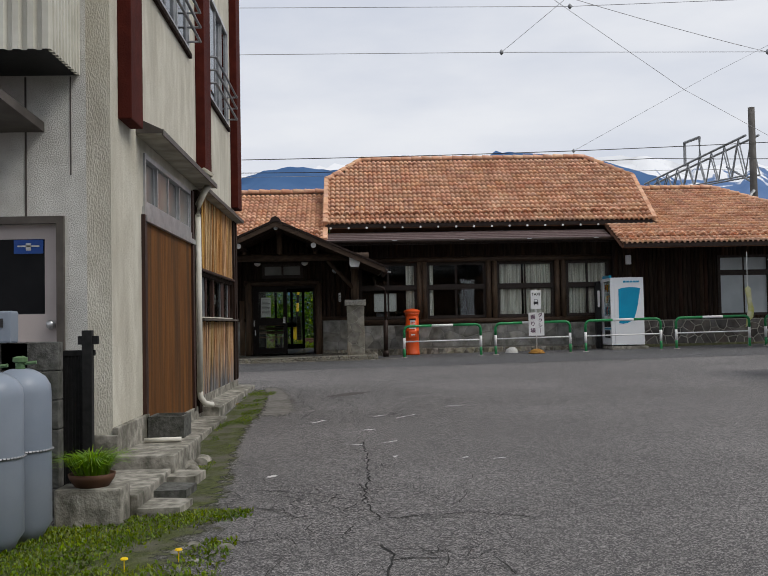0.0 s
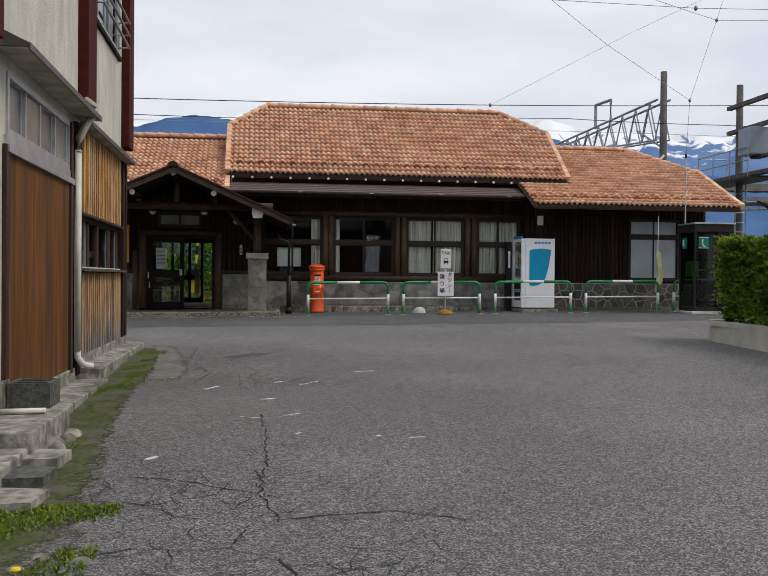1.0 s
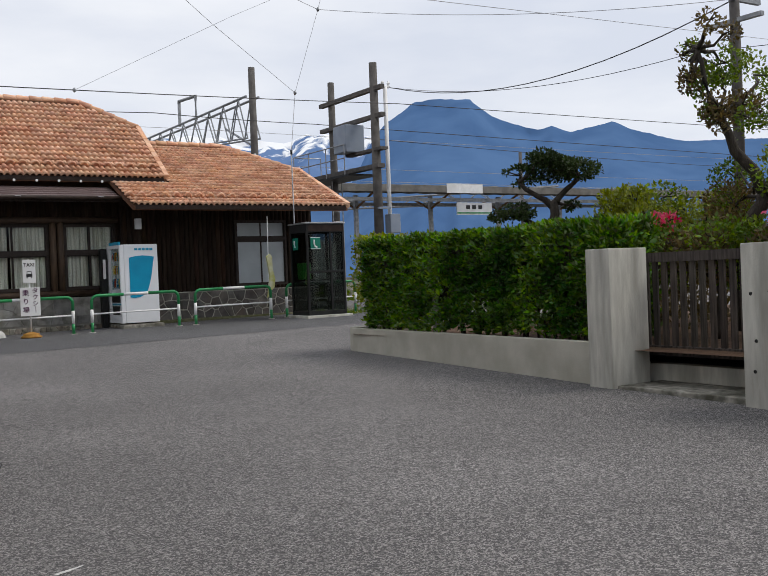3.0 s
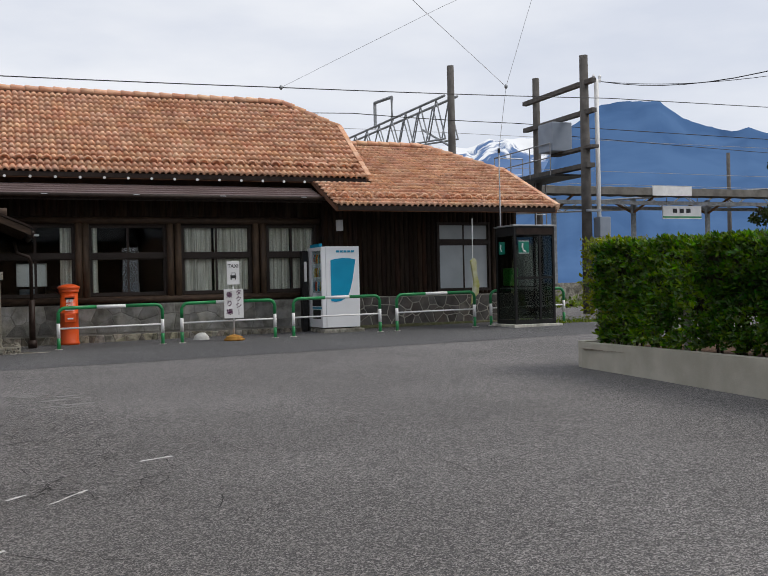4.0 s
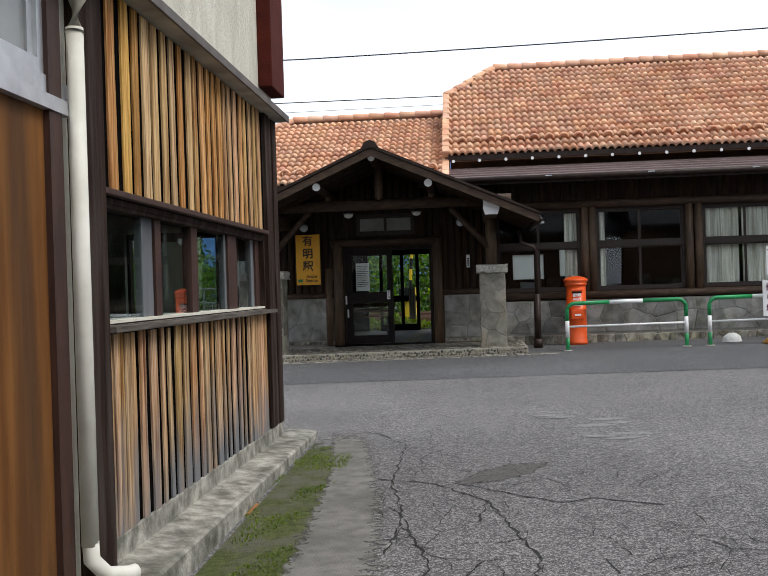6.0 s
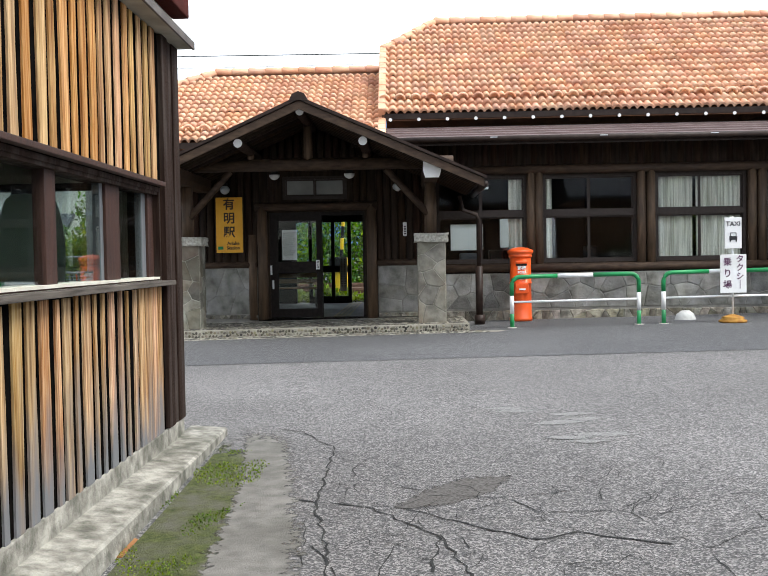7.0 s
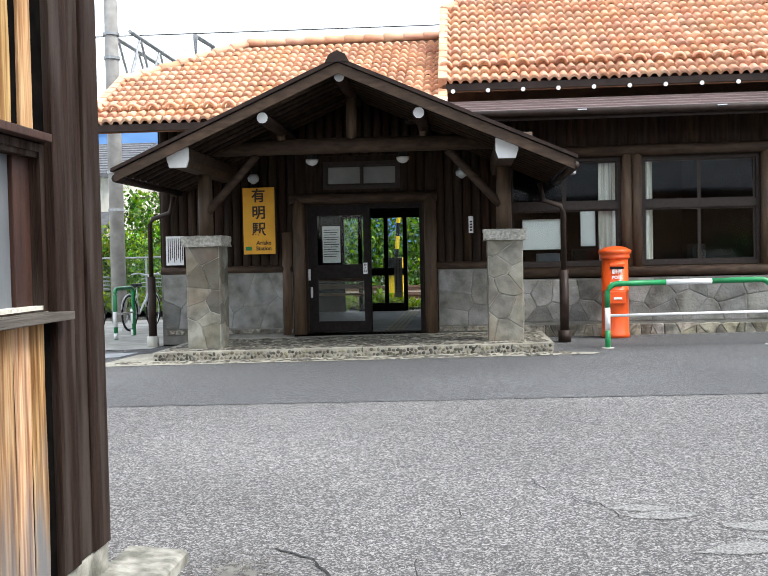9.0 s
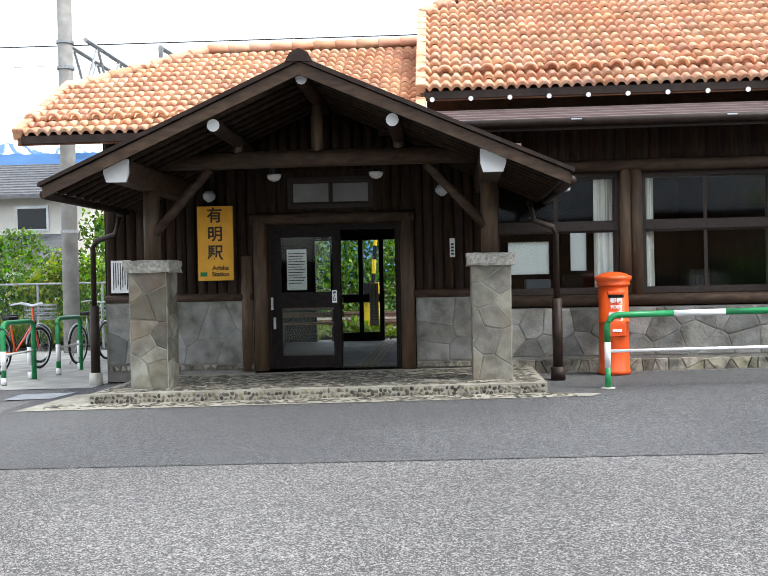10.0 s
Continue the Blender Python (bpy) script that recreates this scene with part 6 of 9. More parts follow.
box(bm, -2.85, -1.95, 15.2, 16.62, 0.2, 1.1)
solid("shop_counter", bm, M_BROWNWALL, "brown counter behind the shop window", "counter")

# plinth and steps
bm = bm_new()
prism(bm, [(BX, -0.05), (-1.45, -0.05), (-1.45, 0.195), (-1.465, 0.207), (BX, 0.225)], 12.75, 17.17)
bmesh.ops.bisect_plane(bm, geom=bm.verts[:] + bm.edges[:] + bm.faces[:], plane_co=(BX, 17.02, 0.2), plane_no=(0, 1, 0))
plinth = solid("plinth", bm, M_OLDCONC, "stained concrete plinth along the shopfront", "plinth", "structure")
bm = bm_new()
box(bm, -1.45, -1.425, 14.4, 16.4, 0.07, 0.1)
solid("wood_strip", bm, surf("orange_old_board", (0.24, 0.1, 0.03), (0.33, 0.15, 0.05), 6, 0.8, 0.3), "thin rusty brown board leaning against the plinth", "board")
bm = bm_new()
box(bm, BX, -1.35, 9.7, 12.75, -0.1, 0.1, 0.015)
solid("kerb", bm, M_OLDCONC, "mossy low concrete kerb", "kerb", "structure")
bm = bm_new()
box(bm, BX, -1.2, 8.35, 9.7, -0.1, 0.2, 0.015)
solid("concrete_step", bm, M_OLDCONC, "worn concrete block step", "step")
bm = bm_new()
box(bm, BX, -1.22, 7.15, 8.34, -0.1, 0.1, 0.015)
solid("concrete_step", bm, M_OLDCONC, "low pale concrete step", "step")
rngq = random.Random(4)
for k, (x, y, s) in enumerate(((-1.12, 8.35, 0.3), (-1.1, 7.85, 0.28), (-1.05, 7.3, 0.3))):
    bm = bm_new()
    prism(bm, [(x - s * 0.55, y - s * 0.7), (x + s * 0.4, y - s * 0.62), (x + s * 0.5, y + s * 0.5), (x - s * 0.5, y + s * 0.72)], ground_z(x, y) - 0.02, ground_z(x, y) + 0.075 - k * 0.012, "z")
    solid("stone_slab", bm, M_OLDCONC if k != 1 else M_BLOCK, "loose broken concrete slab", "slab")
for k in range(14):
    x, y, r = -1.2 + rngq.uniform(-0.08, 0.1), rngq.uniform(8.75, 9.5), rngq.uniform(0.03, 0.07)
    bm = bm_new()
    pebble_bm(bm, (x, y, ground_z(x, y) - 0.004), r * 1.2, r, r * 1.1, rngq)
    solid("loose_stone", bm, M_OLDCONC, "small loose grey stone", "stone", smooth=True)
for z in (0.2, 0.3):
    bm = bm_new()
    grid_wall(bm, [-1.66, -1.63, -1.36, -1.33], [9.55, 9.58, 9.67, 9.7, 9.8, 9.83, 9.92, 9.95], z, z + 0.1,
              lambda x, y: not (-1.63 < x < -1.36 and (9.58 < y < 9.67 or 9.7 < y < 9.8 or 9.83 < y < 9.92)), lambda u, v, w_: (u, w_, v))
    solid("cinder_block", bm, M_BLOCK, "dark hollow concrete block", "block", "", "stacked blocks")
bm = bm_new()
tube(bm, [(-1.62, 9.2, 0.225), (-1.3, 9.25, 0.225)], 0.022, 8)
solid("pipe_offcut", bm, M_CREAMPIPE, "short cream plastic pipe offcut", "pipe", smooth=True)
dpc = thing("drain_pipe", (BX + 0.07, 12.49, 0.2), "cream plastic drain pipe with a flexible top elbow", "pipe")
simple("pipe", lambda b: tube(b, [(BX + 0.075, 12.49, 0.42), (BX + 0.075, 12.49, 2.62)], 0.037, 12), M_CREAMPIPE, dpc, smooth=True)
simple("hose", lambda b: tube(b, [(BX + 0.075, 12.49, 2.6), (BX + 0.08, 12.5, 2.75), (BX + 0.14, 12.59, 2.92), (BX + 0.2, 12.8, 3.08), (BX + 0.2, 12.85, 3.16), (BX + 0.1, 12.75, 3.22)], 0.042, 12), surf("grey_ribbed_hose", (0.3, 0.28, 0.23), (0.4, 0.38, 0.31), 12, 0.6, 0.2), dpc, smooth=True)
simple("foot", lambda b: tube(b, [(BX + 0.075, 12.49, 0.46), (BX + 0.08, 12.49, 0.36), (BX + 0.12, 12.55, 0.28), (BX + 0.17, 12.66, 0.25), (BX + 0.19, 12.7, 0.248)], 0.036, 12), M_CREAMPIPE, dpc, smooth=True)

# front door, awning and clutter by the corner
sdoor = simple("shop_door", lambda b: (box(b, -3.05, -2.16, 8.55, 8.6, 0.15, 0.7), box(b, -3.05, -2.16, 8.55, 8.6, 1.98, 2.1), box(b, -2.28, -2.16, 8.55, 8.6, 0.7, 1.98), box(b, -3.05, -2.9, 8.55, 8.6, 0.7, 1.98), box(b, -2.9, -2.28, 8.55, 8.6, 0.7, 1.36)), M_DOORPINK, shop, "pale beige metal door with a dark pane")
simple("pane", lambda b: box(b, -2.9, -2.28, 8.57, 8.576, 1.36, 1.98), M_BLACKGLASS, sdoor)
simple("door_frame", lambda b: (box(b, -3.1, -2.1, 8.46, 8.52, 2.1, 2.16), box(b, -2.16, -2.1, 8.46, 8.52, 0.15, 2.1)), M_HOOD, sdoor)
simple("knob", lambda b: lathe(b, (-2.22, 8.5, 1.27), [(0.01, -0.04), (0.035, -0.02), (0.035, 0.02), (0.01, 0.04)], 14), M_ALU, sdoor, smooth=True)
st = thing("door_sticker", (-2.4, 8.55, 1.93), "blue sticker with a winged emblem on the door pane", "sticker")
simple("sheet", lambda b: box(b, -2.53, -2.29, 8.544, 8.55, 1.86, 1.975), M_BLUE, st)
simple("emblem_bar", lambda b: (box(b, -2.5, -2.32, 8.538, 8.542, 1.915, 1.928), box(b, -2.43, -2.39, 8.538, 8.542, 1.885, 1.945)), M_ALU, st)
awn = thing("upper_cladding_box", (-3.6, 8.1, 3.42), "cream corrugated metal box projecting from the wall", "cladding")
bm = bm_new()
ribs = []
for k in range(30, -1, -1):
    x = -1.96 - k * 0.11
    ribs += [(x - 0.1, 7.725), (x - 0.07, 7.725), (x - 0.055, 7.69), (x - 0.01, 7.69)]
for k in range(10):
    y = 7.71 + k * 0.08
    ribs += [(-1.955, y), (-1.955, y + 0.035), (-1.985, y + 0.045), (-1.985, y + 0.07)]
inner = [(x, y + 0.006) for x, y in ribs[:124]] + [(x - 0.006, y + 0.006) for x, y in ribs[124:]]
rows = [[bm.verts.new((x, y, z)) for x, y in line] for line, z in ((ribs, 3.32), (ribs, TOP), (inner, TOP), (inner, 3.32))]
for i in range(len(ribs) - 1):
    for u, v in zip(rows, rows[1:] + rows[:1]):
        bm.faces.new((u[i], u[i + 1], v[i + 1], v[i]))
part("corrugated_sheet", bm, M_CREAMMETAL, awn)
simple("underside", lambda b: box(b, -5.3, -1.99, 7.73, 8.5, 3.33, 3.39), M_BLACK, awn)
aw2 = thing("door_awning", (-2.6, 8.1, 2.75), "small grey tin awning over the door", "awning")
bm = bm_new()
prism(bm, [(8.5, 2.94), (7.3, 2.99), (7.3, 2.92), (8.5, 2.86)], -3.6, -2.26, "x")
part("sheet", bm, M_HOOD, aw2)
simple("gutter", lambda b: tube(b, [(-3.6, 7.28, 2.95), (-2.24, 7.28, 2.95)], 0.05, 8), M_GUTTER, aw2, smooth=True)
bw = thing("block_wall", (-2.3, 7.2, 0), "rough dark concrete block wall", "wall")
for k in range(6):
    for j in range(4):
        simple("block", lambda b: box(b, -1.76 - (j + 1) * 0.4 + 0.005 + (0.2 if k % 2 else 0) * (j > 0), -1.76 - j * 0.4 - 0.005 + (0.2 if k % 2 and j > 0 else 0), 7.2, 7.32, -0.05 + k * 0.2, 0.145 + k * 0.2, 0.008), M_BLOCK, bw)
gt = thing("small_gate", (-1.65, 7.45, 0.1), "black metal gate of upright bars", "gate")
simple("gate_frame", lambda b: (box(b, -1.87, -1.58, 7.44, 7.47, 1.04, 1.08), box(b, -1.87, -1.58, 7.44, 7.47, 0.06, 0.1)), M_BLACK, gt)
for k in range(11):
    simple("bar", lambda b: box(b, -1.862 + k * 0.024, -1.84 + k * 0.024, 7.447, 7.463, 0.1, 1.04), M_BLACK, gt)
simple("post", lambda b: (box(b, -1.66, -1.59, 7.4, 7.46, 0.0, 1.22, 0.004), box(b, -1.69, -1.55, 7.41, 7.45, 1.12, 1.18)), M_BLACK, gt)
pb = thing("planter_block", (-1.48, 7.0, -0.05), "low rough concrete planter block", "planter")
simple("block", lambda b: box(b, -1.7, -1.27, 6.88, 7.15, -0.1, 0.19, 0.015), M_OLDCONC, pb)
pot = thing("potted_grass", (-1.49, 7.0, 0.19), "bright green ornamental grass in a brown bowl", "pot plant")
simple("bowl", lambda b: lathe(b, (-1.49, 7.02, 0.19), [(0.11, 0), (0.145, 0.05), (0.155, 0.085), (0.14, 0.085), (0.13, 0.07)], 20), M_TERRACOTTA, pot, smooth=True)
rgn = np.random.default_rng(3)
q = []
for k in range(420):
    a, r = rgn.uniform(0, 6.28), rgn.uniform(0, 0.11)
    p = np.array([-1.49 + r * math.cos(a), 7.02 + r * math.sin(a), 0.26])
    lean = rgn.uniform(0.03, 0.17)
    w = np.array([-math.sin(a), math.cos(a), 0]) * 0.004
    m1 = p + np.array([math.cos(a) * lean * 0.5, math.sin(a) * lean * 0.5, rgn.uniform(0.08, 0.14)])
    tip = m1 + np.array([math.cos(a) * lean, math.sin(a) * lean, rgn.uniform(-0.03, 0.05)])
    q += [[p - w, p + w, m1 + w, m1 - w], [m1 - w, m1 + w, tip + w * 0.3, tip - w * 0.3]]
link_cloud("blades", q, leafmat("lime_blade", (0.13, 0.26, 0.008), (0.22, 0.38, 0.02), 0.3), pot)
for k, (x, y) in enumerate(((-1.9, 6.35), (-1.82, 6.62))):
    gz = ground_z(x, y)
    gas = thing("gas_cylinder", (x, y, gz), "tall grey-blue gas cylinder chained to the wall", "gas cylinder", "gas cylinders")
    simple("body", lambda b: lathe(b, (x, y, gz), [(0.13, 0.0), (0.15, 0.05), (0.185, 0.1), (0.185, 0.9), (0.18, 0.95), (0.15, 1.0), (0.09, 1.04), (0.06, 1.05)], 28), M_GAS, gas, smooth=True)
    simple("valve", lambda b: (lathe(b, (x, y, gz + 1.04), [(0.03, 0), (0.03, 0.05), (0.045, 0.055), (0.045, 0.08), (0.02, 0.09)], 12), tube(b, [(x, y, gz + 1.08), (x + 0.1, y, gz + 1.09)], 0.012, 6)), surf("green_brass", (0.05, 0.12, 0.05), (0.1, 0.18, 0.08), 9, 0.5, 0), gas)
    simple("chain", lambda b: [tube(b, [(x + 0.19 * math.cos(a), y + 0.19 * math.sin(a), gz + 0.55), (x + 0.19 * math.cos(a + 0.09), y + 0.19 * math.sin(a + 0.09), gz + 0.55)], 0.008, 5) for a in [i * 0.12 for i in range(53)]], M_STEEL, gas)
mtr = thing("gas_meter", (-2.0, 7.1, 1.1), "grey gas meter box with pipes", "meter")
simple("case", lambda b: box(b, -2.22, -2.02, 7.02, 7.18, 1.145, 1.36, 0.015), M_GAS, mtr)
simple("dial", lambda b: box(b, -2.17, -2.07, 7.01, 7.02, 1.25, 1.31), M_INKBLACK, mtr)

# ---- things along the station front ----
PBX, PBY = 1.85, 26.15
pz = ground_z(PBX, PBY) + 0.006
post = thing("post_box", (PBX, PBY, pz), "round old-fashioned vermilion pillar post box", "post box")
simple("pillar", lambda b: lathe(b, (PBX, PBY, pz), [(0.192, 0), (0.192, 0.05), (0.181, 0.065), (0.178, 0.62), (0.186, 0.625), (0.186, 0.65), (0.178, 0.655), (0.177, 1.06)], 36), M_POSTRED, post, smooth=True)
simple("cap", lambda b: lathe(b, (PBX, PBY, pz), [(0.184, 1.06), (0.2, 1.075), (0.2, 1.1), (0.188, 1.11), (0.216, 1.14), (0.222, 1.17), (0.208, 1.185), (0.13, 1.222), (0.04, 1.237)], 36), M_POSTRED, post, smooth=True)
simple("slot_hood", lambda b: box(b, PBX - 0.1, PBX + 0.1, PBY - 0.21, PBY - 0.15, 0.96 + pz, 1.0 + pz, 0.01), M_POSTRED, post)
simple("slot", lambda b: box(b, PBX - 0.09, PBX + 0.09, PBY - 0.184, PBY - 0.17, 0.925 + pz, 0.955 + pz), M_BLACK, post)
simple("label_plate", lambda b: box(b, PBX - 0.09, PBX + 0.09, PBY - 0.19, PBY - 0.176, 0.7 + pz, 0.75 + pz), M_WHITEPAINT, post)
simple("collection_door", lambda b: box(b, PBX - 0.11, PBX + 0.11, PBY - 0.197, PBY - 0.15, 0.46 + pz, 0.63 + pz, 0.012), M_POSTRED, post)
simple("label_plate", lambda b: box(b, PBX - 0.05, PBX + 0.06, PBY - 0.203, PBY - 0.197, 0.52 + pz, 0.55 + pz), M_WHITEPAINT, post)
lettering("lettering", "郵便", (PBX, PBY - 0.19, 0.885 + pz), 0.07, M_WHITEPAINT, post)
lettering("lettering", "POST", (PBX, PBY - 0.19, 0.815 + pz), 0.056, M_WHITEPAINT, post)


def guard(x0, x1, y, h=0.79, label="green and white painted steel pipe barrier"):
    z0, z1 = ground_z(x0, y) + 0.004, ground_z(x1, y) + 0.004
    r, c = 0.034, 0.13
    g = thing("pipe_barrier", ((x0 + x1) / 2, y, min(z0, z1)), label, "barrier", "pipe barriers")
    L = x1 - x0

    def at(u, zz):
        return (x0 + u, y, z0 + (z1 - z0) * u / L + zz)

    def corner(u0, s):
        return [at(u0 + s * c * (1 - math.cos(a)), h - c + c * math.sin(a)) for a in steps_between(0, math.pi / 2, 5)]

    segs = [
        ("leg", [at(0, 0.0), at(0, 0.22)], M_GREENPAINT), ("leg", [at(0, 0.22), at(0, 0.5)], M_WHITEPAINT),
        ("top_rail", [at(0, 0.5), *corner(0, 1), at(L * 0.36, h)], M_GREENPAINT), ("top_rail", [at(L * 0.36, h), at(L * 0.64, h)], M_WHITEPAINT),
        ("top_rail", [at(L * 0.64, h), *corner(L, -1)[::-1], at(L, 0.5)], M_GREENPAINT), ("leg", [at(L, 0.22), at(L, 0.5)], M_WHITEPAINT), ("leg", [at(L, 0.0), at(L, 0.22)], M_GREENPAINT),
    ]
    for nm, pts, mm in segs:
        simple(nm, lambda b: tube(b, pts, r, 12), mm, g, smooth=True)
    simple("cross_rail", lambda b: tube(b, [at(0, 0.4), at(L, 0.4)], 0.018, 10), M_WHITEPAINT, g, smooth=True)
    for u in (0, L):
        simple("foot_plate", lambda b: lathe(b, at(u, -0.004), [(0.075, 0), (0.075, 0.012), (0.04, 0.014)], 14), M_WALLCONC, g)
    return g


for x0, x1 in ((1.56, 3.52), (3.9, 5.82), (6.22, 8.17), (8.57, 10.48), (10.95, 12.9)):
    guard(x0, x1, 24.885 + (0.1 if x0 > 10 else 0))
# short barriers by the bicycle parking, end on
for (x0, y0, x1, y1) in ((-6.02, 26.65, -5.96, 27.45), (-5.84, 28.0, -5.82, 28.8)):
    z0 = ground_z(x0, y0) + 0.008
    g = thing("pipe_barrier", (x0, (y0 + y1) / 2, z0), "narrow green and white pipe barrier by the bicycles", "barrier", "pipe barriers")
    pts = [(x0, y0, z0), (x0, y0, z0 + 0.72)] + [(x0, y0 + 0.12 - 0.12 * math.cos(a), z0 + 0.72 + 0.1 * math.sin(a)) for a in steps_between(0.3, 1.57, 4)] + [(x1, y1 - 0.12 + 0.12 * math.sin(a), z0 + 0.72 + 0.1 * math.cos(a)) for a in steps_between(0, 1.3, 4)] + [(x1, y1, z0 + 0.72), (x1, y1, z0)]
    simple("hoop", lambda b: tube(b, pts, 0.034, 10), M_GREENPAINT, g, smooth=True)
    for y in (y0, y1):
        simple("white_band", lambda b: (tube(b, [(x0, y, z0 + 0.2), (x0, y, z0 + 0.45)], 0.036, 10), tube(b, [(x0, y, z0 + 0.01), (x0, y, z0 + 0.1)], 0.036, 10)), M_WHITEPAINT, g, smooth=True)
    simple("cross_rail", lambda b: tube(b, [(x0, y0, z0 + 0.4), (x1, y1, z0 + 0.4)], 0.016, 8), M_WHITEPAINT, g, smooth=True)

# taxi stand sign
TX, TY = 4.94, 24.82
tz = ground_z(TX, TY) + 0.006
taxi = thing("taxi_sign", (TX, TY, tz), "white taxi stand sign on an iron foot", "sign")
simple("foot", lambda b: lathe(b, (TX, TY, tz), [(0.21, 0), (0.21, 0.03), (0.16, 0.05), (0.17, 0.075), (0.13, 0.09), (0.03, 0.12)], 24), surf("rusty_ochre_iron", (0.28, 0.12, 0.02), (0.42, 0.22, 0.04), 12, 0.8, 0.3), taxi, smooth=True)
simple("pole", lambda b: tube(b, [(TX, TY, tz + 0.1), (TX, TY, 2.0)], 0.016, 10), M_WHITEPAINT, taxi, smooth=True)
simple("lower_board", lambda b: box(b, TX - 0.2, TX + 0.2, TY - 0.035, TY - 0.02, 0.83, 1.42, 0.006), M_WHITEPAINT, taxi)
simple("upper_board", lambda b: box(b, TX - 0.13, TX + 0.13, TY - 0.035, TY - 0.02, 1.51, 1.985, 0.006), M_WHITEPAINT, taxi)
for i, ch in enumerate("タクシー"):
    lettering("lettering", ch if ch != "ー" else "｜", (TX + 0.1, TY - 0.038, 1.345 - i * 0.132), 0.125, M_INKPURPLE, taxi)
for i, ch in enumerate("乗り場"):
    lettering("lettering", ch, (TX - 0.09, TY - 0.038, 1.3 - i * 0.175), 0.135, M_INKPURPLE, taxi)
lettering("lettering", "TAXI", (TX, TY - 0.038, 1.885), 0.1, M_INKBLACK, taxi)
simple("taxi_emblem", lambda b: (box(b, TX - 0.06, TX + 0.06, TY - 0.041, TY - 0.037, 1.64, 1.70), box(b, TX - 0.045, TX + 0.045, TY - 0.041, TY - 0.037, 1.745, 1.755), box(b, TX - 0.048, TX - 0.038, TY - 0.041, TY - 0.037, 1.70, 1.745), box(b, TX + 0.038, TX + 0.048, TY - 0.041, TY - 0.037, 1.70, 1.745), box(b, TX - 0.055, TX - 0.035, TY - 0.041, TY - 0.037, 1.61, 1.64), box(b, TX + 0.035, TX + 0.055, TY - 0.041, TY - 0.037, 1.61, 1.64)), M_INKBLACK, taxi)
bm = bm_new()
pebble_bm(bm, (4.42, 25.5, ground_z(4.42, 25.5)), 0.19, 0.14, 0.15, random.Random(2))
bmesh.ops.subdivide_edges(bm, edges=bm.edges[:], cuts=1, use_grid_fill=True)
solid("white_stone", bm, surf("pale_boulder", (0.42, 0.42, 0.4), (0.58, 0.58, 0.56), 9, 0.8, 0.4, 30), "pale rounded boulder beside the barrier", "stone", smooth=True)

# vending machine: its product front looks along the wall, its plain side to the yard
VX0, VX1 = 7.05, 7.92
vz = 0.47
vm = thing("vending_machine", (7.45, 25.75, vz), "white drinks vending machine with a cyan print", "vending machine")
simple("base_slab", lambda b: box(b, VX0 + 0.0, VX1 + 0.08, 25.36, 26.4, 0.36, 0.5, 0.02), M_OLDCONC, vm)
simple("body", lambda b: box(b, VX0 + 0.09, VX1, 25.425, 26.42, 0.53, 2.305, 0.012), M_VMWHITE, vm)
front = simple("front_panel", lambda b: (box(b, VX0 - 0.005, VX0 + 0.085, 25.43, 26.41, 0.53, 1.2, 0.006), box(b, VX0 - 0.005, VX0 + 0.085, 25.43, 26.41, 2.22, 2.3, 0.006), box(b, VX0 - 0.005, VX0 + 0.085, 25.43, 25.5, 1.2, 2.22), box(b, VX0 - 0.005, VX0 + 0.085, 26.1, 26.41, 1.2, 2.22)), M_VMWHITE, vm)
simple("display_glass", lambda b: box(b, VX0 + 0.0, VX0 + 0.006, 25.5, 26.1, 1.3, 2.22), M_GLASSCLEAR, vm)
rv = random.Random(8)
for k in range(3):
    simple("shelf", lambda b: box(b, VX0 + 0.01, VX0 + 0.08, 25.5, 26.1, 1.3 + k * 0.3, 1.34 + k * 0.3), M_VMWHITE, vm)
    for j in range(9):
        c = rv.choice((M_POSTRED, M_VMBLUE, M_GREENPAINT, M_YELLOWPAINT, M_BROWNWALL, M_WHITEPAINT))
        simple("drink_sample", lambda b: lathe(b, (VX0 + 0.045, 25.54 + j * 0.064, 1.34 + k * 0.3), [(0.025, 0), (0.027, 0.14), (0.014, 0.17), (0.014, 0.2)], 8), c, vm, smooth=True)
simple("button_panel", lambda b: box(b, VX0 - 0.012, VX0 - 0.004, 25.5, 26.1, 1.0, 1.18), M_BLACK, vm)
simple("delivery_flap", lambda b: box(b, VX0 - 0.015, VX0 - 0.004, 25.55, 26.05, 0.72, 0.92), M_BLACK, vm)
simple("blue_stripe", lambda b: box(b, VX0 - 0.012, VX0 - 0.004, 25.46, 26.1, 0.94, 0.98), M_VMBLUE, vm)
simple("top_sign", lambda b: box(b, VX0 - 0.01, VX0 + 0.05, 25.52, 26.2, 2.3, 2.37, 0.005), M_VMBLUE, vm)
simple("printed_shape", lambda b: prism(b, [(7.25, 2.0), (7.35, 2.03), (7.55, 2.05), (7.7, 2.04), (7.83, 2.015), (7.8, 1.85), (7.76, 1.6), (7.71, 1.4), (7.66, 1.25), (7.58, 1.16), (7.48, 1.11), (7.35, 1.09), (7.25, 1.11)], 25.416, 25.421), M_VMBLUE, vm, "large cyan cup-shaped print")
simple("brand_bar", lambda b: [box(b, 7.38 + k * 0.088, 7.45 + k * 0.088, 25.416, 25.421, 2.17, 2.215) for k in range(5)], M_VMBLUE, vm)
bin_ = thing("side_cabinet", (7.0, 26.3, 0.5), "tall dark narrow cabinet beside the machine", "cabinet")
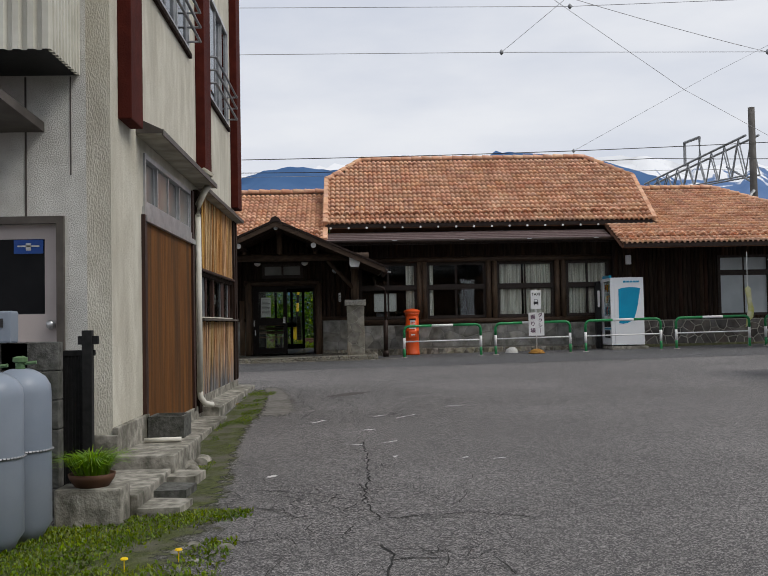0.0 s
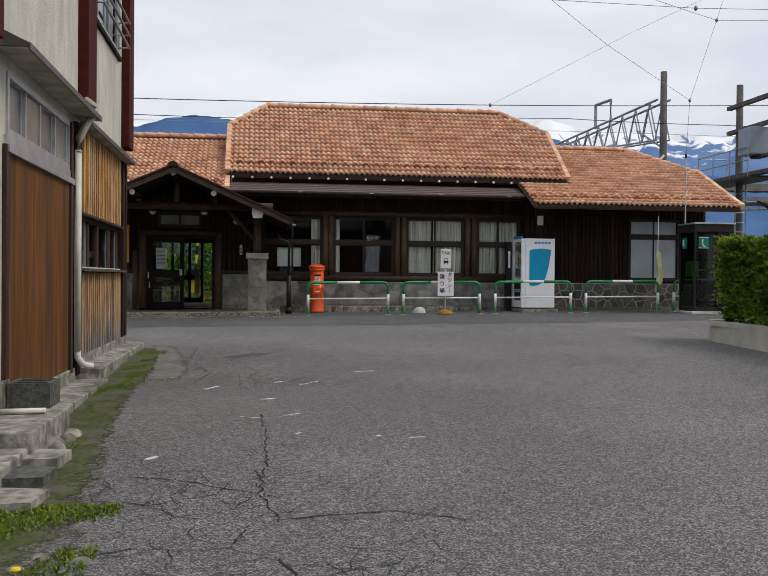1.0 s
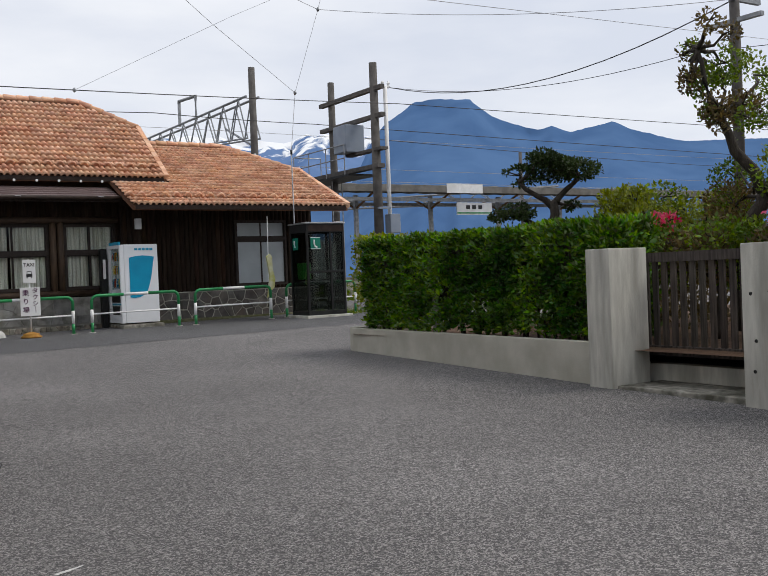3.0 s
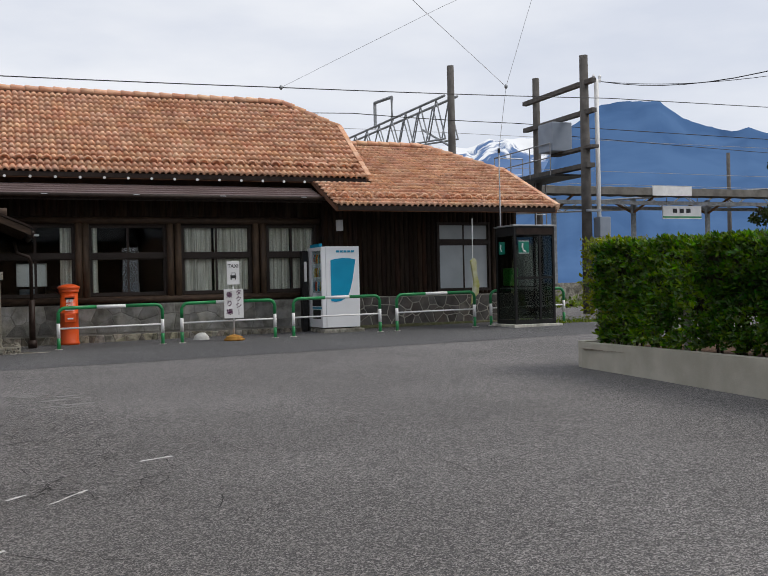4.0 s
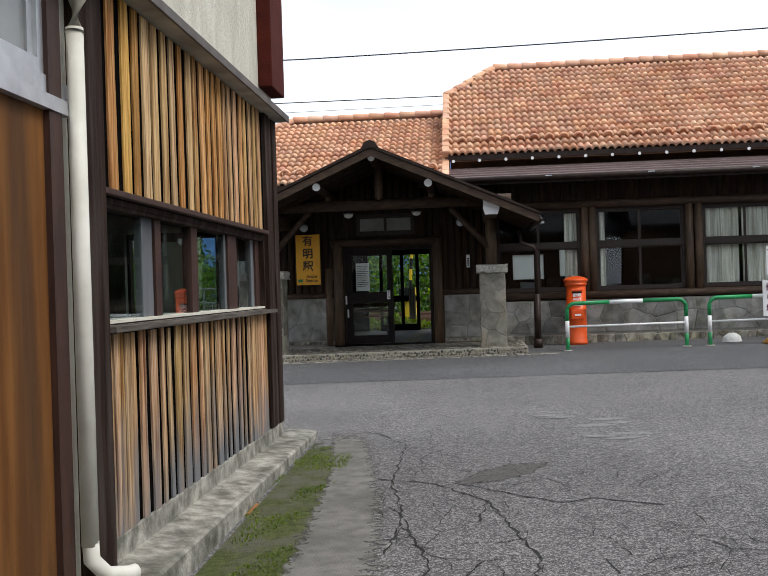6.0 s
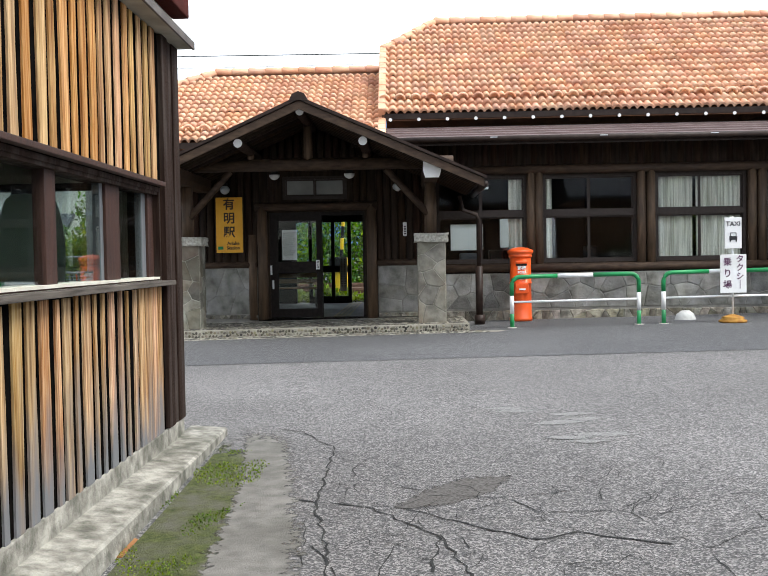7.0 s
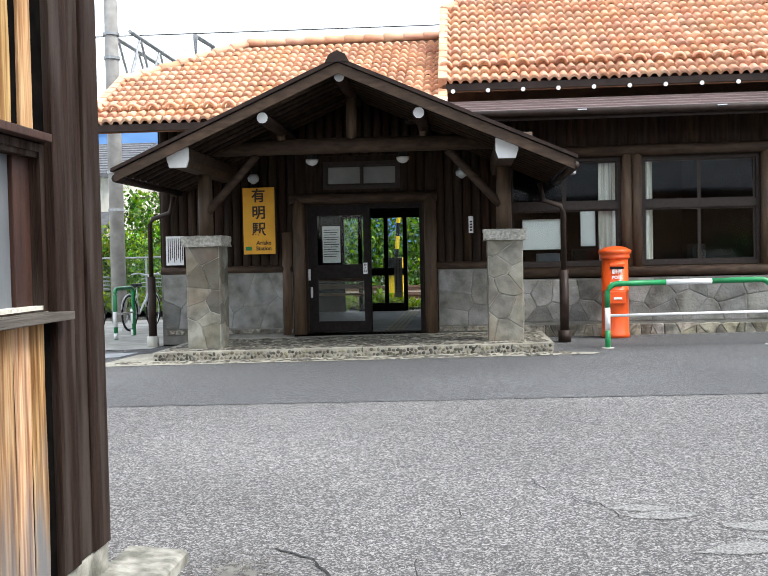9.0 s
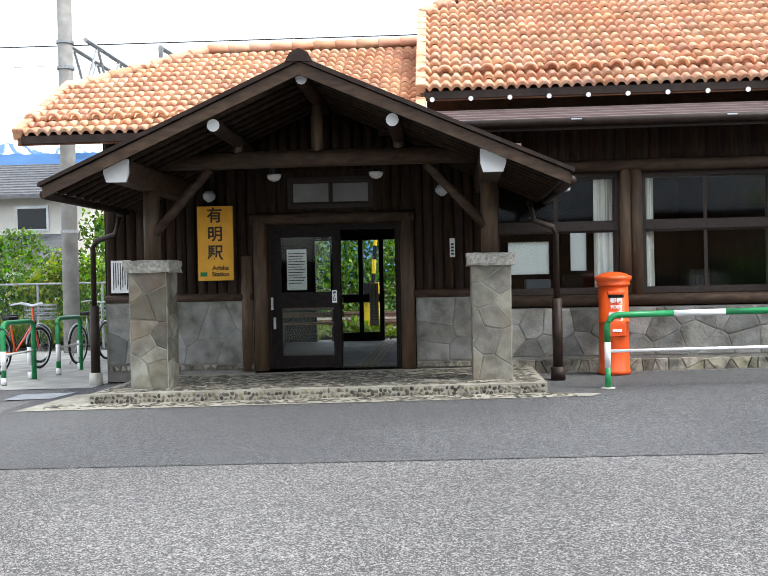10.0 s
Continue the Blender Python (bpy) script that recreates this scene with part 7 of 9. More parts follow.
simple("body", lambda b: box(b, 6.88, 7.02, 26.3, 26.5, 0.42, 2.25, 0.02), M_BLACK, bin_)
simple("panel", lambda b: box(b, 6.92, 6.98, 26.292, 26.3, 1.55, 2.0, 0.015), M_WHITEPAINT, bin_)
lamp = thing("porch_side_lamp", (7.8, 26.3, 2.7), "white square wall lamp under the eave", "lamp")
simple("case", lambda b: box(b, 7.73, 7.87, 26.27, 26.4, 2.7, 2.95, 0.01), M_WHITEPAINT, lamp)
flag = thing("folded_banner", (10.62, 25.0, 1.0), "yellow and white folded banner tied to a thin pole", "banner")
simple("pole", lambda b: tube(b, [(10.48, 24.97, 0.5), (10.52, 24.99, 2.9)], 0.01, 6), M_WHITEPAINT, flag)
bm = bm_new()
prism(bm, [(10.42, 1.93), (10.5, 2.0), (10.56, 1.95), (10.58, 1.6), (10.63, 1.4), (10.6, 1.2), (10.5, 1.1), (10.42, 0.95), (10.46, 1.25), (10.5, 1.45), (10.46, 1.7)], 24.9, 24.96)
part("cloth", bm, surf("yellow_white_cloth", (0.62, 0.6, 0.3), (0.75, 0.74, 0.6), 5, 0.8, 0.3, 30, stain=(0.5, 0.5, 0.05), sscale=3, samt=0.9), flag)

# telephone box
bx0, bx1, by0, by1, bz0, bz1 = 11.02, 12.04, 23.98, 24.82, 0.50, 2.66
ph = thing("telephone_box", (11.5, 24.4, 0.43), "black-framed glass public telephone box", "telephone box")
simple("base", lambda b: box(b, bx0 - 0.1, bx1 + 0.1, by0 - 0.12, by1 + 0.1, 0.36, bz0, 0.01), M_WALLCONC, ph)
simple("roof", lambda b: (box(b, bx0 - 0.03, bx1 + 0.03, by0 - 0.03, by1 + 0.03, bz1, bz1 + 0.035, 0.006),), M_ALU, ph)
simple("header", lambda b: box(b, bx0, bx1, by0, by1, bz1 - 0.2, bz1, 0.004), M_BLACK, ph)
simple("header_band", lambda b: box(b, bx0 + 0.06, bx1 - 0.02, by0 - 0.006, by0 - 0.001, bz1 - 0.18, bz1 - 0.04), M_GUTTER, ph)
for x in (bx0, bx1 - 0.05):
    for y in (by0, by1 - 0.05):
        simple("corner_post", lambda b: box(b, x, x + 0.05, y, y + 0.05, bz0, bz1 - 0.2), M_BLACK, ph)
simple("door_bar", lambda b: (box(b, bx0 + 0.62, bx0 + 0.67, by0, by0 + 0.04, bz0, bz1 - 0.2), box(b, bx0 + 0.05, bx1 - 0.05, by0 + 0.005, by0 + 0.035, 1.5, 1.55), box(b, bx0 + 0.05, bx1 - 0.05, by0, by0 + 0.04, bz0, bz0 + 0.1), box(b, bx0, bx0 + 0.04, by0 + 0.05, by1 - 0.05, bz0, bz0 + 0.1)), M_BLACK, ph)
for make in (lambda b: box(b, bx0 + 0.05, bx1 - 0.05, by0 + 0.018, by0 + 0.023, bz0 + 0.1, bz1 - 0.2), lambda b: box(b, bx0 + 0.018, bx0 + 0.023, by0 + 0.05, by1 - 0.05, bz0 + 0.1, bz1 - 0.2), lambda b: box(b, bx1 - 0.023, bx1 - 0.018, by0 + 0.05, by1 - 0.05, bz0 + 0.1, bz1 - 0.2), lambda b: box(b, bx0 + 0.05, bx1 - 0.05, by1 - 0.023, by1 - 0.018, bz0 + 0.1, bz1 - 0.2)):
    simple("pane", make, M_GLASSPHONE, ph).visible_shadow = False
simple("telephone", lambda b: box(b, bx0 + 0.1, bx0 + 0.34, by1 - 0.4, by1 - 0.12, 1.35, 1.75, 0.03), M_GREENPHONESET, ph, "green public telephone")
simple("shelf", lambda b: box(b, bx0 + 0.06, bx1 - 0.2, by1 - 0.4, by1 - 0.06, 1.28, 1.31), M_STEEL, ph)
for ax, (x0, y0) in (("y", (bx0 + 0.1, by0 - 0.004)), ("x", (bx0 - 0.004, by0 + 0.42))):
    if ax == "y":
        sg_ = simple("sign_plate", lambda b: box(b, x0, x0 + 0.26, y0 - 0.006, y0, 2.06, 2.34), M_GREENPHONE, ph, "green telephone sign")
        simple("handset_mark", lambda b: (tube(b, [(x0 + 0.1, y0 - 0.012, 2.28), (x0 + 0.09, y0 - 0.012, 2.2), (x0 + 0.12, y0 - 0.012, 2.12), (x0 + 0.17, y0 - 0.012, 2.1)], 0.02, 6), box(b, x0, x0 + 0.26, y0 - 0.008, y0 - 0.006, 2.06, 2.075), box(b, x0, x0 + 0.26, y0 - 0.008, y0 - 0.006, 2.325, 2.34)), M_WHITEPAINT, ph)
    else:
        simple("sign_plate", lambda b: box(b, x0 - 0.006, x0, y0, y0 + 0.26, 2.06, 2.34), M_GREENPHONE, ph)
        simple("handset_mark", lambda b: tube(b, [(x0 - 0.012, y0 + 0.16, 2.28), (x0 - 0.012, y0 + 0.17, 2.2), (x0 - 0.012, y0 + 0.13, 2.12)], 0.02, 6), M_WHITEPAINT, ph)
mast = thing("aerial_mast", (11.12, 24.86, 0.45), "thin grey steel mast behind the telephone box", "mast")
simple("pole", lambda b: tube(b, [(11.2, 24.9, ground_z(11.2, 24.9)), (11.2, 24.9, 4.4)], [0.024, 0.014], 8), M_STEEL, mast, smooth=True)
simple("insulator", lambda b: tube(b, [(11.2, 24.9, 4.4), (11.2, 24.9, 4.5)], 0.03, 8), M_BLACK, mast)

# ---- garden on the other side of the road ----
pl = thing("planter_wall", (7.8, 14, 0.2), "low board-marked concrete planter wall", "planter")
bm = bm_new()
pts = [(7.72, 16.55), (7.66, 15.0), (7.55, 13.0), (7.47, 11.4)]
rows = [[bm.verts.new(p) for p in ((x, y, ground_z(x, y) - 0.1), (x, y, 0.6), (x + 0.16, y, 0.6), (x + 0.16, y, ground_z(x, y) - 0.1))] for x, y in pts]
for u, v in zip(rows, rows[1:]):
    for k in range(4):
        bm.faces.new((u[k], u[(k + 1) % 4], v[(k + 1) % 4], v[k]))
bm.faces.new(rows[0])
bm.faces.new(rows[-1][::-1])
bmesh.ops.recalc_face_normals(bm, faces=bm.faces[:])
part("street_wall", bm, M_PLANTER, pl)
simple("end_wall", lambda b: box(b, 7.74, 9.6, 16.5, 16.66, 0.1, 0.62, 0.006), M_PLANTER, pl)
bm = bm_new()
sheet(bm, [7.68, 8.4, 9.2, 11, 14, 18, 24], [3, 8.0, 10.0, 11.4, 13, 15, 16.5], 0.0, lambda x, y: 0.52)
solid("garden_soil", bm, M_SOIL, "reddish soil with needle litter", "soil", "structure")
rg = np.random.default_rng(12)


def box_points(n, x0, x1, y0, y1, z0, z1, shell=0.22):
    """Points mostly near the faces of a clipped hedge."""
    p = rg.uniform((x0, y0, z0), (x1, y1, z1), (n, 3))
    face = rg.integers(0, 6, n)
    for f, (ax, side) in enumerate(((0, x0), (0, x0), (2, z1), (1, y0), (1, y1), (0, x1))):
        pick = face == f
        inward = 1 if side in (x0, y0) and ax != 2 else -1
        p[pick, ax] = side + inward * np.abs(rg.normal(0, shell * 0.5, pick.sum()))
    return p


hedge = thing("clipped_hedge", (8.2, 14.0, 0.55), "dense clipped bright green yew hedge", "hedge")
c = box_points(4600, 7.86, 8.7, 11.6, 16.3, 0.62, 1.86, 0.1)
lump = np.array([noise.noise(Vector((a * 1.8, b * 1.8, c_ * 1.8))) for a, b, c_ in c])
c[:, 0] -= lump * 0.12 * (c[:, 0] < 8.3)
c[:, 2] += lump * 0.08 * (c[:, 2] > 1.6)
tier = np.array([noise.noise(Vector((a * 3.0, b * 3.2, c_ * 9.0))) for a, b, c_ in c])
c[:, 0] -= tier * 0.11 * (c[:, 0] < 8.2)
c = c[~((c[:, 2] < 0.8) & (rg.uniform(size=len(c)) < 0.25))]
k = rg.integers(0, len(c), 68000)
p = c[k] + rg.normal(size=(68000, 3)) * (0.032, 0.05, 0.016)
outw = np.zeros_like(p)
outw[:, 0] = -1.2 * (p[:, 0] < 8.05)
outw[:, 2] = 0.9 * (p[:, 2] > 1.75)
link_cloud("foliage", leaves(p, 0.033, rg, 0.5, 2.3, outw), M_HEDGE, hedge)
p = box_points(2600, 7.86, 8.6, 16.1, 16.75, 0.9, 1.98, 0.3)
link_cloud("young_foliage", leaves(p, 0.036, rg, 0.5, 1.9), M_LEAFYELLOW, hedge)
bm = bm_new()
rr = random.Random(6)
for k in range(30):
    y = 11.7 + k * 0.155
    x = 8.0 + rr.uniform(-0.05, 0.3)
    tube(bm, [(x, y, 0.5), (x + rr.uniform(-0.05, 0.05), y + rr.uniform(-0.05, 0.05), 0.8), (x + rr.uniform(-0.1, 0.1), y + rr.uniform(-0.1, 0.1), 1.5)], [0.02, 0.016, 0.008], 6)
tagged(part("stem_thicket", bm, M_BARK, hedge), kind="stuff")
# dark block added inside the hedge as the shade seen between its leaves
simple("inner_shade_block", lambda b: box(b, 8.02, 8.55, 11.75, 16.15, 1.0, 1.78, 0.05), M_BARK, hedge)
fr = thing("hedge_support", (8.0, 16.4, 0.55), "grey timber posts and rails holding the hedge", "frame")
for x, y in ((7.92, 16.4), (8.4, 16.42), (7.86, 14.6)):
    simple("post", lambda b: tube(b, [(x, y, 0.5), (x, y, 1.2)], 0.04, 8), M_POLE, fr)
simple("rail", lambda b: (tube(b, [(7.86, 16.42, 0.82), (8.7, 16.42, 0.82)], 0.018, 6), tube(b, [(7.86, 16.42, 1.15), (8.7, 16.42, 1.15)], 0.018, 6)), M_POLE, fr)

gw = thing("gate_wall", (7.7, 10.4, 0.15), "board-marked concrete gate posts", "gate wall")
simple("gate_post", lambda b: (box(b, 7.36, 7.9, 10.98, 11.3, 0.0, 1.555, 0.008),), M_WALLCONC, gw)
simple("gate_post", lambda b: (box(b, 7.34, 7.72, 8.83, 9.45, 0.0, 1.53, 0.008),), M_WALLCONC, gw)
simple("threshold", lambda b: (box(b, 7.42, 9.4, 9.45, 10.98, 0.0, 0.19, 0.01),), M_OLDCONC, gw)
simple("wing_wall", lambda b: box(b, 7.72, 9.4, 9.2, 9.35, 0.1, 1.5, 0.006), M_WALLCONC, gw)
simple("gate_base", lambda b: box(b, 8.05, 8.2, 9.4, 11.2, 0.1, 0.36, 0.006), M_WALLCONC, gw)
bm = bm_new()
for y, z in ((8.94, 0.42), (9.34, 0.44), (9.0, 0.72), (9.18, 0.72), (9.02, 1.08), (9.18, 1.12), (9.36, 1.1), (9.32, 0.7)):
    tube(bm, [(7.336, y, z), (7.345, y, z)], 0.016, 8)
part("tie_hole", bm, M_CRACK, gw)
gate = thing("wooden_gate", (8.1, 10.5, 0.5), "weathered grey slatted wooden gate", "gate")
simple("gate_frame", lambda b: (box(b, 8.08, 8.15, 9.7, 11.3, 1.4, 1.5), box(b, 8.08, 8.15, 9.7, 11.3, 0.44, 0.54), box(b, 8.08, 8.15, 11.2, 11.3, 0.54, 1.4)), M_FENCEWOOD, gate)
bm = bm_new()
box(bm, -0.012, 0.012, -0.033, 0.033, 0, 0.86, 0.0)
gslat = mesh_of("slat", bm, M_FENCEWOOD)
for k in range(13):
    piece("slat", gslat, Matrix.Translation((8.115, 9.76 + k * 0.118, 0.54)), gate)
fence = thing("garden_fence", (7.45, 6.5, 0.2), "weathered slatted wooden fence on a concrete base", "fence")
simple("concrete_base", lambda b: box(b, 7.34, 7.55, 2.0, 8.825, -0.1, 0.42, 0.008), M_WALLCONC, fence)
simple("rail", lambda b: (box(b, 7.41, 7.54, 2.0, 8.825, 1.44, 1.52, 0.005), box(b, 7.43, 7.52, 2.0, 8.825, 0.53, 0.62, 0.005)), M_FENCEWOOD, fence)
for y in (7.83, 6.6, 5.4, 4.2, 3.0):
    simple("post", lambda b: box(b, 7.4, 7.54, y - 0.06, y + 0.06, 0.38, 1.44, 0.005), M_FENCEWOOD, fence)
bm = bm_new()
box(bm, -0.012, 0.012, -0.036, 0.036, 0, 0.78, 0.0)
fslat = mesh_of("slat", bm, M_FENCEWOOD)
y = 8.74
while y > 2.1:
    piece("slat", fslat, Matrix.Translation((7.48, y, 0.64)), fence)
    y -= 0.113


# ---- trees ----
def limb(bm, a, b, r0, r1, rng, n=5, bend=0.12):
    a, b = Vector(a), Vector(b)
    L = (b - a).length
    pts = [a + (b - a) * (i / n) + Vector((rng.uniform(-1, 1), rng.uniform(-1, 1), rng.uniform(-1, 1))) * bend * L * math.sin(math.pi * i / n) * 0.6 for i in range(n + 1)]
    tube(bm, pts, [r0 + (r1 - r0) * i / n for i in range(n + 1)], 7)
    return pts


def tree(name, base, forks, label, clumps, size, mats, seed, density=260, trunk_r=0.12):
    """A trunk with forks and twigs, and a crown of leaf clumps: clumps are (x, y, z, radius, material index, flatness)."""
    rng = random.Random(seed)
    g = np.random.default_rng(seed)
    t = thing(name, base, label, "tree")
    bm = bm_new()
    for pts, r0, r1 in forks:
        for a, b, k in zip(pts, pts[1:], range(len(pts))):
            f0, f1 = k / (len(pts) - 1), (k + 1) / (len(pts) - 1)
            limb(bm, a, b, r0 + (r1 - r0) * f0, r0 + (r1 - r0) * f1, rng, 4, 0.1)
    ends = [Vector(p) for pts, _, _ in forks for p in pts[1:]]
    for c in clumps:
        near = min(ends, key=lambda e: (e - Vector(c[:3])).length)
        limb(bm, near, c[:3], 0.03, 0.008, rng, 4, 0.2)
        for k in range(4):
            d = Vector((rng.uniform(-1, 1), rng.uniform(-1, 1), rng.uniform(-0.4, 1))) * c[3] * 0.8
            d.z *= c[5]
            limb(bm, c[:3], Vector(c[:3]) + d, 0.012, 0.004, rng, 2, 0.2)
    part("trunk", bm, M_BARK, t, smooth=True)
    for i, mm in enumerate(mats):
        qs = []
        for x, y, z, r, k, flat in clumps:
            if k != i:
                continue
            n = int(density * (r / 0.4) ** 2)
            d = g.normal(size=(n, 3))
            d /= np.linalg.norm(d, axis=1)[:, None]
            pp = d * (g.uniform(0.25, 1.0, (n, 1)) ** 0.5) * r
            pp[:, 2] *= flat
            wob = np.array([noise.noise(Vector(v) * 3.0 + Vector((x, y, z))) for v in pp])
            pp *= (1 + 0.5 * wob)[:, None]
            keep = wob > -0.28
            qs.append(leaves(pp[keep] + (x, y, z), size, g, 0.5, 1.7, d[keep] * 0.6))
        if qs:
            link_cloud("crown", np.concatenate(qs), mm, t)
    return t


PINE = Vector((9.42, 14.0, 0.0))
ACROSS = Vector((-0.777, 0.63, 0.0))


def pine_at(u, v, z):
    p_ = PINE + ACROSS * u + Vector((0.63, 0.777, 0.0)) * v
    return (p_.x, p_.y, z)


tree("garden_pine", pine_at(0, 0, 0.5), [([pine_at(-0.12, 0, 0.5), pine_at(-0.08, 0.02, 1.5), pine_at(-0.05, 0, 2.3)], 0.1, 0.06), ([pine_at(-0.05, 0, 2.2), pine_at(0.4, 0.05, 2.58)], 0.05, 0.025), ([pine_at(-0.05, 0, 2.25), pine_at(-0.4, -0.05, 2.6)], 0.05, 0.025), ([pine_at(-0.08, 0, 1.9), pine_at(0.5, 0.1, 2.15)], 0.05, 0.03)],
     "cloud-pruned dark garden pine with a flat crown",
     [(*pine_at(0, 0, 2.74), 0.4, 0, 0.46), (*pine_at(0.38, 0.1, 2.68), 0.3, 0, 0.5), (*pine_at(-0.38, -0.1, 2.7), 0.3, 0, 0.5), (*pine_at(0.1, -0.2, 2.84), 0.28, 0, 0.45), (*pine_at(-0.12, 0.3, 2.82), 0.28, 0, 0.45),
      (*pine_at(0.52, 0.1, 2.22), 0.26, 0, 0.5), (*pine_at(0.75, 0.0, 2.16), 0.2, 0, 0.55), (*pine_at(0.36, -0.15, 2.16), 0.2, 0, 0.5), (*pine_at(-0.3, 0.0, 2.22), 0.14, 0, 0.5)], 0.028, [M_LEAFDARK], 3, 2800)
rt = random.Random(9)
cl = []
for k in range(82):
    a, rad = rt.uniform(0, 6.28), rt.uniform(0.2, 2.1)
    cl.append((11.2 + rad * 0.9 * math.cos(a), 10.0 + rad * math.sin(a) * 1.25, rt.uniform(2.0, 4.3) - 0.2 * rad, rt.uniform(0.22, 0.42), 0 if k % 4 else 1, 0.75))
for k in range(18):
    f = rt.uniform(0, 1)
    cl.append((10.35 - 0.25 * f + rt.uniform(-0.25, 0.25), 11.7 + 0.3 * f + rt.uniform(-0.35, 0.35), 2.9 + 1.4 * f, rt.uniform(0.1, 0.19), 1 if k % 3 else 0, 0.9))
tree("plum_tree", (10.6, 11.4, 0.5), [([(10.45, 11.75, 0.5), (10.5, 11.65, 1.7), (10.6, 11.5, 2.2), (10.25, 11.85, 3.2), (10.1, 12.0, 4.0)], 0.14, 0.02), ([(10.6, 11.5, 2.2), (11.0, 10.8, 2.7), (11.4, 10.0, 3.4)], 0.09, 0.03), ([(11.0, 10.8, 2.7), (11.2, 9.6, 2.9), (11.3, 8.8, 3.0)], 0.06, 0.02), ([(11.6, 9.6, 0.5), (11.5, 9.3, 1.6), (11.4, 9.4, 2.6), (11.2, 9.0, 3.4)], 0.13, 0.03), ([(11.5, 9.3, 1.6), (11.0, 9.9, 2.2)], 0.06, 0.02)],
     "spreading old garden tree with sparse fresh leaves", cl, 0.034, [M_LEAF, M_LEAFBROWN], 5, 1050)
cl = []
for k in range(16):
    a, rad = rt.uniform(0, 6.28), rt.uniform(0.1, 0.8)
    cl.append((11.4 + rad * math.cos(a), 12.9 + rad * 1.3 * math.sin(a), rt.uniform(1.5, 2.55) - 0.25 * rad, rt.uniform(0.25, 0.38), 0 if k % 3 else 1, 0.8))
tree("maple_shrub", (11.4, 12.9, 0.5), [([(11.4, 12.9, 0.5), (11.4, 12.9, 1.3), (11.3, 13.1, 1.9)], 0.06, 0.02)], "yellow-green young maple shrub", cl, 0.04, [M_LEAFYELLOW, M_LEAF], 6, 800)
cl = []
for k in range(22):
    cl.append((9.3 + rt.uniform(-0.35, 0.35), rt.uniform(9.9, 12.6), rt.uniform(1.25, 1.75), rt.uniform(0.22, 0.32), 0 if k % 2 else 1, 0.8))
for k in range(9):
    cl.append((9.1 + rt.uniform(-0.2, 0.2), rt.choice((11.75, 11.6, 11.9, 10.2, 10.3)) + rt.uniform(-0.12, 0.12), 1.78 + rt.uniform(-0.08, 0.12), 0.1, 2, 0.8))
tree("azalea_bush", (9.3, 11.2, 0.5), [([(9.3, 11.2, 0.5), (9.3, 11.2, 1.2)], 0.05, 0.02), ([(9.3, 12.2, 0.5), (9.3, 12.2, 1.2)], 0.05, 0.02), ([(9.3, 10.3, 0.5), (9.3, 10.2, 1.2)], 0.05, 0.02)], "azalea bush with bronze leaves and pink flowers", cl, 0.038, [M_LEAFBROWN, M_LEAF, M_PINK], 7, 800)

for k in range(7):
    cl = []
    y0 = 8.0 - k * 0.85
    for j in range(8):
        cl.append((8.6 + rt.uniform(-0.3, 0.3), y0 + rt.uniform(-0.4, 0.4), rt.uniform(0.75, 1.35), rt.uniform(0.2, 0.3), 0 if j % 3 else 1, 0.8))
    tree("dark_shrub", (8.6, y0, 0.5), [([(8.6, y0, 0.5), (8.6, y0, 1.0)], 0.04, 0.02)], "dark evergreen shrub behind the fence", cl, 0.038, [M_LEAFDARK, M_LEAF], 20 + k, 500)
cl = []
for k in range(20):
    cl.append((10.0 + rt.uniform(-0.5, 0.5), rt.uniform(12.2, 13.4), rt.uniform(1.3, 2.3), rt.uniform(0.2, 0.32), 0, 0.8))
tree("maple_shrub", (10.0, 12.8, 0.5), [([(10.0, 12.8, 0.5), (10.0, 12.8, 1.3), (10.05, 12.9, 1.9)], 0.06, 0.02)], "yellow-green leafy shrub behind the hedge", cl, 0.04, [M_LEAFYELLOW], 41, 900)

